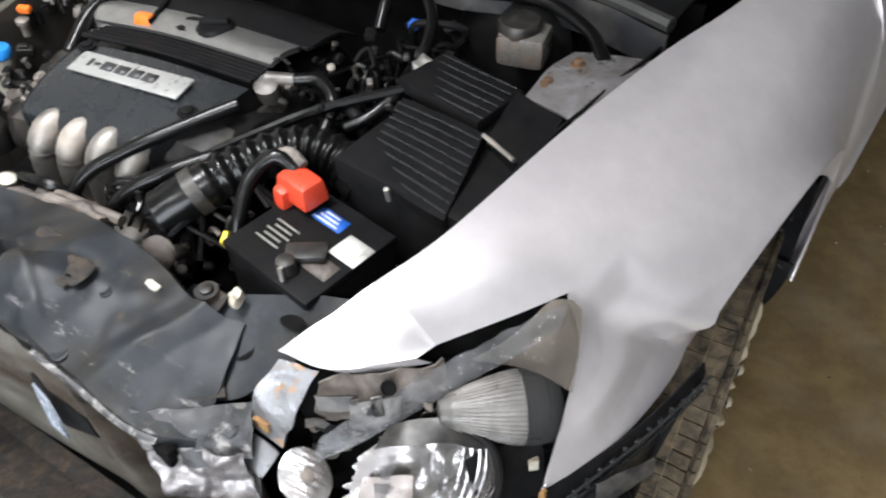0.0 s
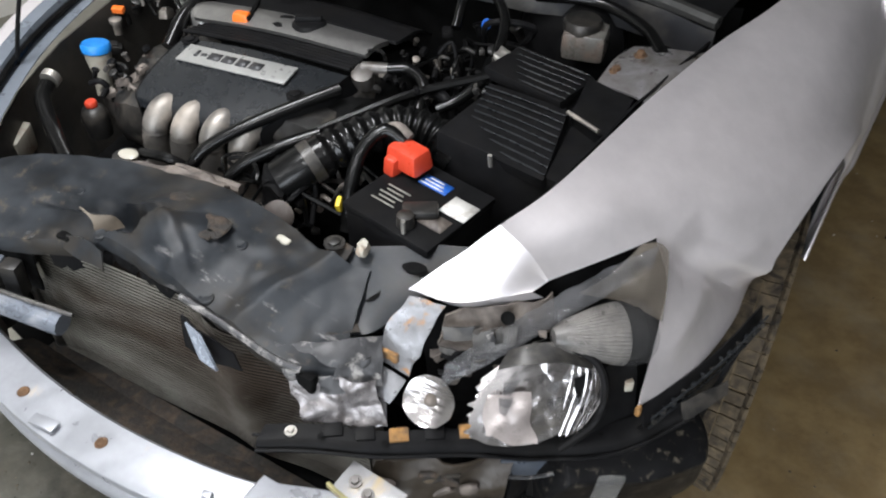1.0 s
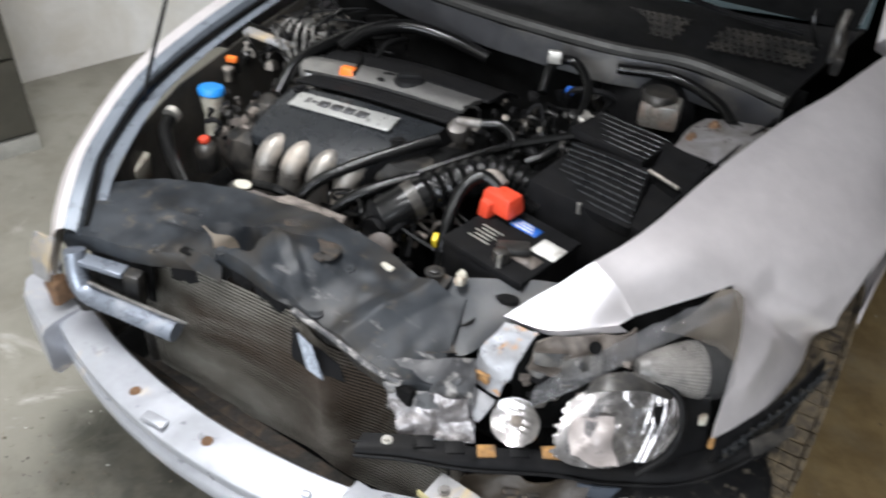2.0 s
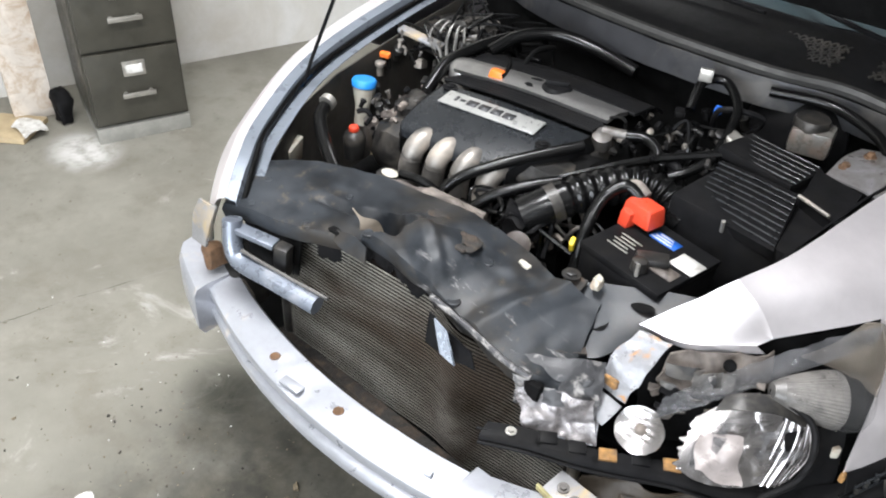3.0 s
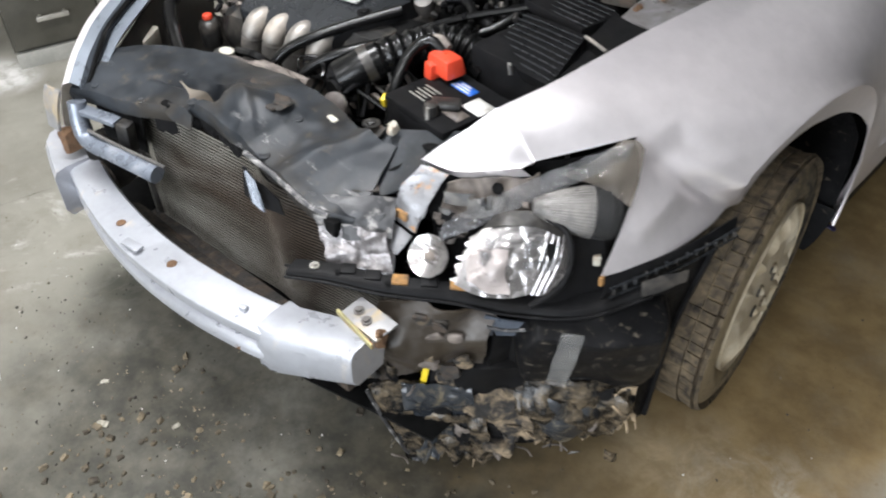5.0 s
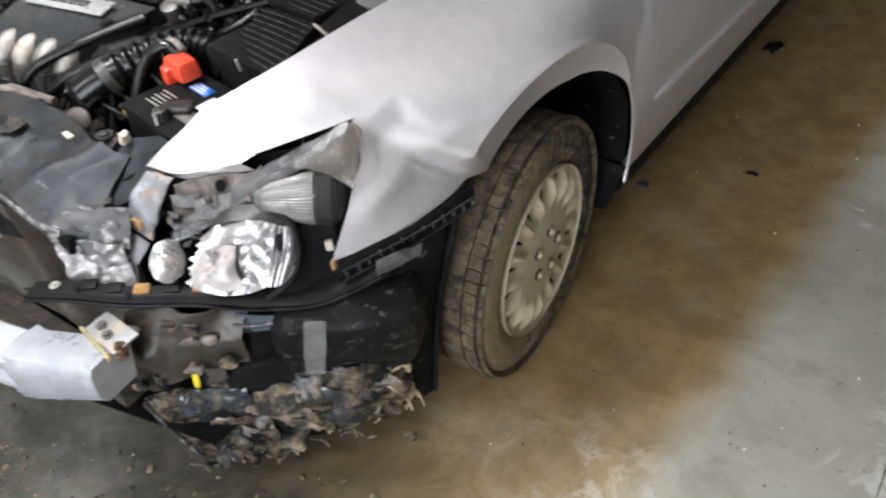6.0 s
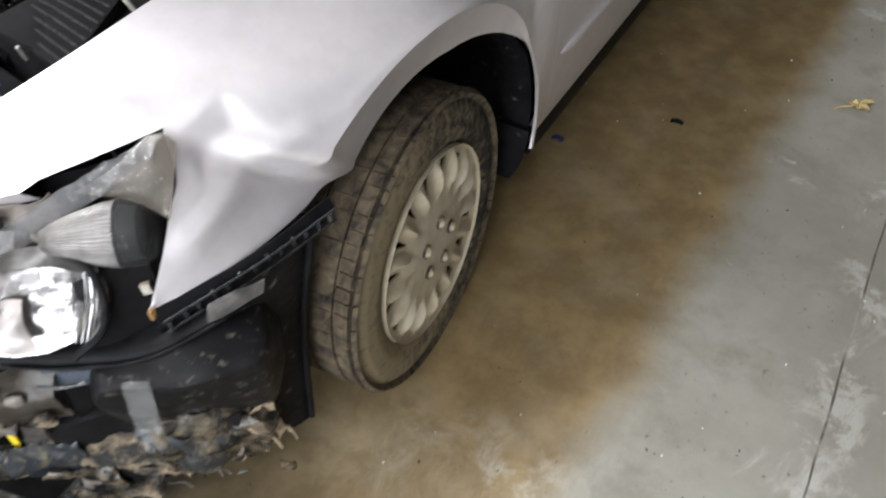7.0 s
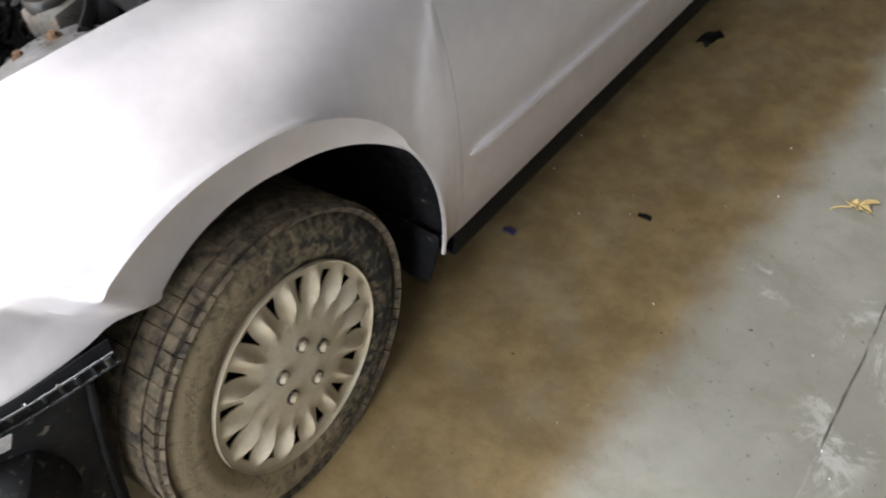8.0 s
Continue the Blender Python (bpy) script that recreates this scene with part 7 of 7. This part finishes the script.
part("battery_cable", tube([(0.225, -0.34, 0.835), (0.19, -0.345, 0.850), (0.165, -0.38, 0.825), (0.165, -0.425, 0.77), (0.175, -0.46, 0.70)], 0.013, 26, 10, radius=lambda u: 1 + 0.06 * math.sin(u * 90)), RUBBER, car, "thick black battery cable")
part("cable_sleeve", tube([(0.235, -0.335, 0.845), (0.205, -0.330, 0.856), (0.180, -0.350, 0.848)], 0.008, 10, 8), HORN, car)
part("yellow_plug", box((0.158, -0.452, 0.748), (0.010, 0.022, 0.024), (20, 0, 20), bevel=0.004), YELLOW, car, "yellow plug")
part("tray", box((0.32, -0.42, 0.60), (0.26, 0.22, 0.05), (0, 0, -10), bevel=0.01), DEEP, car)

# air box
ab = thing_part("air_box", car)
ab["label"] = "matt black ribbed air filter box"
part("lower_box", box((0.405, -0.180, 0.765), (0.26, 0.27, 0.17), (0, 0, -6), bevel=0.012), BLACK, ab)
part("front_lid", sheet(skin([[(0.305, -0.285, 0.835), (0.40, -0.318, 0.846), (0.485, -0.335, 0.850)], [(0.280, -0.135, 0.862), (0.37, -0.150, 0.870), (0.450, -0.165, 0.874)]], 8, 6), flip=True), BLACK, ab, thick=0.02)
part("rear_lid", box((0.352, -0.075, 0.864), (0.172, 0.115, 0.024), (-2, 2, -10), bevel=0.005), BLACK, ab)
part("side_lid", sheet(skin([[(0.455, -0.165, 0.868), (0.545, -0.215, 0.872)], [(0.435, -0.040, 0.872), (0.535, -0.075, 0.876)]], 5, 5), flip=True), BLACK, ab, thick=0.02)
part("lid_edge", tube([(0.452, -0.172, 0.877), (0.522, -0.205, 0.880)], 0.004, 4, 6), ALU, ab)
for i in range(9):
    t = i / 8
    a = Vector((0.305, -0.285, 0.838)).lerp(Vector((0.280, -0.140, 0.866)), 0.06 + 0.86 * t)
    c = Vector((0.485, -0.335, 0.853)).lerp(Vector((0.450, -0.170, 0.877)), 0.06 + 0.86 * t)
    part("rib", tube([tuple(a), tuple(a.lerp(c, 0.5) + Vector((0, 0, 0.002))), tuple(c)], 0.0017, 5, 6), GLOSSY, ab)
for i in range(6):
    t = i / 5
    y = -0.122 + 0.095 * t
    part("rib", tube([(0.275 + 0.006 * t, y + 0.012, 0.876), (0.432 + 0.006 * t, y - 0.016, 0.878)], 0.0017, 5, 6), GLOSSY, ab)
part("lid_clip", tube([(0.385, -0.325, 0.835), (0.385, -0.330, 0.860)], 0.004, 4, 6), STEEL, ab)

CLOUDY = mat("cloudy_plastic", (0.11, 0.105, 0.095), 0.3, 0.0, 20.0, 0.25, 0.1, 120, second=(0.15, 0.115, 0.095), patch=18.0, amount=0.3)
# brake reservoir
part("brake_reservoir", box((0.362, 0.122, 0.850), (0.088, 0.075, 0.060), (0, 0, 12), bevel=0.014), CLOUDY, car, "yellowed brake fluid reservoir")
part("reservoir_lid", lathe([(0.038, 0.0), (0.039, 0.018), (0.035, 0.024), (0.010, 0.025)], pose(0.352, 0.122, 0.872), 22), GRIME, car, "grey screw lid")
part("brake_booster", lathe([(0.11, -0.05), (0.12, 0.0), (0.10, 0.03), (0.04, 0.045)], pose(0.30, 0.20, 0.80, 80, 0, 0), 24), BLACK, car)

# hood prop
part("hood_prop", tube([(-0.648, -0.478, 0.76), (-0.614, -0.457, 0.875), (-0.575, -0.415, 1.02), (-0.50, -0.335, 1.30), (-0.44, -0.27, 1.52)], 0.0045, 20, 8), BLACK, car, "thin black hood prop rod")

TIMBER = mat("tan_timber", (0.42, 0.33, 0.20), 0.7, 0.0, 12.0, 0.25, 0.4, 60)
TIMBER_PALE = mat("painted_timber", (0.55, 0.50, 0.44), 0.7, 0.0, 8.0, 0.2, 0.3, 40, second=(0.33, 0.24, 0.16), patch=8.0, amount=0.3)
# ---- filing cabinet against the wall ----
cab = thing("filing_cabinet", "dark olive steel filing cabinet standing against the white wall", "cabinet")
CM = pose(-2.035, -0.222, 0, 0, 0, -17.4)


def cab_part(name, centre, size, material, parent, bevel=0.003, turn=(0, 0, 0), label=""):
    bm = box(centre, size, turn, bevel=bevel)
    bmesh.ops.transform(bm, matrix=CM, verts=bm.verts)
    return part(name, bm, material, parent, label)


cab_part("body", (-0.235, 0, 0.70), (0.45, 0.37, 1.28), CABINET, cab, 0.004)
cab_part("plinth", (-0.215, 0, 0.032), (0.455, 0.366, 0.064), PLINTH, cab, 0.002, label="scuffed pale plinth")
for k in range(4):
    z = 0.228 + 0.305 * k
    d = cab_part("drawer", (0.002, 0, z), (0.030, 0.352, 0.292), CABINET, cab, 0.006)
    cab_part("label_holder", (0.021, 0, z + 0.075), (0.006, 0.085, 0.062), STEEL, d, 0.003)
    cab_part("label_card", (0.025, 0, z + 0.075), (0.003, 0.062, 0.036), PAPER, d, 0.001)
    for s in (-1, 1):
        cab_part("handle_post", (0.030, s * 0.048, z - 0.025), (0.028, 0.014, 0.014), STEEL, d, 0.003)
    cab_part("handle", (0.044, 0, z - 0.025), (0.010, 0.125, 0.020), STEEL, d, 0.004, label="steel pull handle")

post = box((-2.50, -0.47, 1.1), (0.09, 0.16, 2.2), (0, 0, -15), bevel=0.004)
tagged(part("wall_post", post, TIMBER_PALE), "pale painted timber post beside the cabinet", "post", "", "structure")
plank = box((-2.58, -0.73, 0.013), (0.20, 0.62, 0.022), (0, 0, -52), bevel=0.003)
tagged(part("wooden_plank", plank, TIMBER), "tan wooden plank lying by the wall", "plank")
tagged(part("dark_bag", crushed((-2.35, -0.405, 0.075), (0.06, 0.06, 0.15), 0.02, 16, 4), BLACK), "crumpled black plastic bag beside the cabinet", "bag")

VIOLET = mat("dark_violet_plastic", (0.035, 0.028, 0.075), 0.5, 0.0, 40.0, 0.3)
# ---- loose things on the floor ----
def scrap(name, label, category, p, size, material, seed, amp=0.3, turn=0.0, group=""):
    s = max(size)
    rows = skin([[(-size[0], -size[1], 0.004), (0, -size[1] * 0.9, size[2]), (size[0], -size[1], 0.005)], [(-size[0], 0, size[2]), (0, 0, size[2] * 0.7), (size[0], 0, size[2])], [(-size[0] * 0.8, size[1], 0.004), (0, size[1], size[2]), (size[0] * 0.9, size[1], 0.005)]], 8, 8)
    rows = [[Vector((q.x, q.y, max(0.002, q.z))) + amp * s * 0.3 * noise.noise_vector(Vector((q.x, q.y, 0)) / s * 1.6 + Vector((seed, 0, 0))) for q in row] for row in rows]
    rows = [[Vector((q.x, q.y, max(0.003, q.z))) for q in row] for row in rows]
    bm = sheet(rows, flip=True)
    bmesh.ops.transform(bm, matrix=pose(*p, 0, 0, turn), verts=bm.verts)
    return tagged(part(name, bm, material, thick=0.003), label, category, group)


scrap("paper_rag", "crumpled white paper lying by the filing cabinet", "paper", (-2.34, -0.56, 0.022), (0.07, 0.05, 0.025), PAPER, 2)
scrap("plastic_chip", "orange plastic chip on the concrete", "debris", (-0.536, -1.324, 0), (0.026, 0.014, 0.012), ORANGE, 5, turn=20)
scrap("paper_scrap", "small torn paper scrap on the concrete", "debris", (-0.566, -1.250, 0), (0.022, 0.016, 0.010), PAPER, 6, turn=70)
scrap("blue_scrap", "small blue plastic scrap on the brown floor", "debris", (0.842, 0.743, 0), (0.018, 0.010, 0.010), VIOLET, 7)
scrap("dark_scrap", "dark rubber scrap on the brown floor", "debris", (1.118, 0.961, 0), (0.018, 0.008, 0.009), BLACK, 8)
scrap("rubber_piece", "black ribbed rubber piece by the sill", "debris", (0.93, 1.78, 0), (0.024, 0.042, 0.02), BLACK, 9, turn=-20)


def leaf():
    """A dry five-lobed leaf."""
    bm = bmesh.new()
    mid = bm.verts.new((0, 0, 0.010))
    ring = []
    for i in range(30):
        a = 2 * math.pi * i / 30
        r = 0.020 + 0.034 * max(0, math.cos(2.5 * a)) ** 2 * (0.7 + 0.3 * math.cos(a))
        ring.append(bm.verts.new((r * math.cos(a), r * math.sin(a) * 0.85, 0.006 + 0.010 * abs(math.sin(3 * a)))))
    for i in range(30):
        bm.faces.new((mid, ring[i], ring[(i + 1) % 30]))
    join(bm, tube([(-0.02, 0, 0.008), (-0.05, 0.008, 0.006), (-0.07, 0.004, 0.004)], 0.0015, 8, 5))
    bmesh.ops.transform(bm, matrix=pose(1.555, 1.255, 0, 0, 0, 40), verts=bm.verts)
    return tagged(part("dry_leaf", bm, DRY_LEAF, thick=0.001), "dry tan fallen leaf on the concrete", "leaf")


DRY_LEAF = mat("dry_leaf", (0.42, 0.31, 0.13), 0.7, 0.0, 40.0, 0.25, 0.4, 200)
leaf()
GRIT = mat("tan_grit", (0.20, 0.165, 0.115), 0.95, 0.0, 30.0, 0.6, second=(0.035, 0.03, 0.025), patch=8.0, amount=0.5, edge=0.05)
random.seed(11)
bm = bmesh.new()
for k in range(1100):
    x, y = random.gauss(0.10, 0.55), random.gauss(-1.05, 0.20)
    if random.random() < 0.18:
        x, y = random.uniform(0.9, 2.2), random.uniform(-0.7, 2.2)
    s = random.choice((0.002, 0.0025, 0.003, 0.004)) * (1.8 if y < -0.8 and random.random() < 0.12 else 1)
    b = box((x, y, s * 0.4), (s * random.uniform(0.8, 2), s, s * 0.8), (random.uniform(0, 60), 0, random.uniform(0, 180)), taper=0.6)
    join(bm, b)
tagged(part("floor_grit", bm, GRIT, smooth=False), "scattered grit and dirt crumbs on the floor", "debris", "", "stuff")
bm = bmesh.new()
for k in range(170):
    x, y = random.uniform(-1.4, 2.2), random.uniform(-1.7, 1.6)
    s = random.choice((0.002, 0.003))
    join(bm, box((x, y, s * 0.5), (s * 1.4, s, s), (0, 0, random.uniform(0, 180)), taper=0.7))
tagged(part("glass_crumbs", bm, PAPER, smooth=False), "pale crumbs of broken plastic on the floor", "debris", "", "stuff")


CLOD = mat("dirt_clod", (0.045, 0.036, 0.024), 0.95, 0.0, 40.0, 0.5, 0.8, 120, second=(0.22, 0.175, 0.11), patch=11.0, amount=0.35, edge=0.1)
random.seed(23)
bm = bmesh.new()
for k in range(260):
    x = random.uniform(-0.25, 0.80)
    y = random.gauss(-1.13 + 0.42 * max(0.0, x), 0.13)
    r = random.choice((0.0025, 0.003, 0.004, 0.005, 0.006, 0.009)) * random.uniform(0.7, 1.2)
    join(bm, crushed((x, y, r * 0.35), (r * 2.2, r * 1.6, r * 1.1), r * 0.5, 0.6 / r, k * 0.7, (random.uniform(-20, 20), 0, random.uniform(0, 180)), 1))
tagged(part("dirt_clods", bm, CLOD, smooth=False), "brown dirt clods fallen on the oily floor", "debris", "", "stuff")
CHIP = mat("pale_plastic_chip", (0.36, 0.34, 0.28), 0.45, 0.0, 30.0, 0.3, second=(0.10, 0.085, 0.06), patch=20.0, amount=0.3)
for k, (x, y, a, q) in enumerate(((-0.215, -1.135, 0.016, 30), (-0.07, -1.02, 0.010, 80), (0.12, -1.12, 0.012, 10), (0.30, -1.02, 0.014, 60), (0.05, -1.21, 0.009, 120), (0.36, -1.13, 0.010, 150), (-0.33, -1.06, 0.010, 45), (0.46, -0.93, 0.011, 15))):
    scrap("plastic_shard", "small pale broken plastic shard on the oily floor", "debris", (x, y, 0), (a, a * 0.55, 0.006), CHIP, 20 + k, turn=q, group="broken shards on the floor")


JOINT = mat("joint_dirt", (0.075, 0.068, 0.055), 0.9, 0.0, 30.0, 0.4, second=(0.22, 0.21, 0.185), patch=9.0, amount=0.4, edge=0.08)


def crack(pts, w, seed):
    path = curve_at(pts, 60)
    rows = []
    for i, p in enumerate(path):
        o = 0.010 * noise.noise(Vector((i * 0.21, seed, 0))) + 0.004 * noise.noise(Vector((i * 0.9, seed, 3)))
        h = w * (0.6 + 0.6 * abs(noise.noise(Vector((i * 0.4, seed, 9)))))
        d = (path[min(i + 1, 59)] - path[max(i - 1, 0)]).normalized()
        side = Vector((d.y, -d.x, 0))
        rows.append([p + side * (o - h), p + side * (o + h)])
    return sheet(rows, flip=False)


for pts, seed in (([(1.70, -0.9, 0.0012), (1.705, 0.3, 0.0012), (1.705, 1.2, 0.0012), (1.70, 3.0, 0.0012)], 1), ([(-1.55, -2.2, 0.0012), (-1.32, -1.14, 0.0012), (-1.18, -0.57, 0.0012), (-0.9, 0.5, 0.0012)], 2)):
    tagged(part("floor_joint", crack(pts, 0.0022 + 0.0014 * (seed == 1), seed), JOINT), "dark cracked joint in the concrete floor", "", "", "structure")
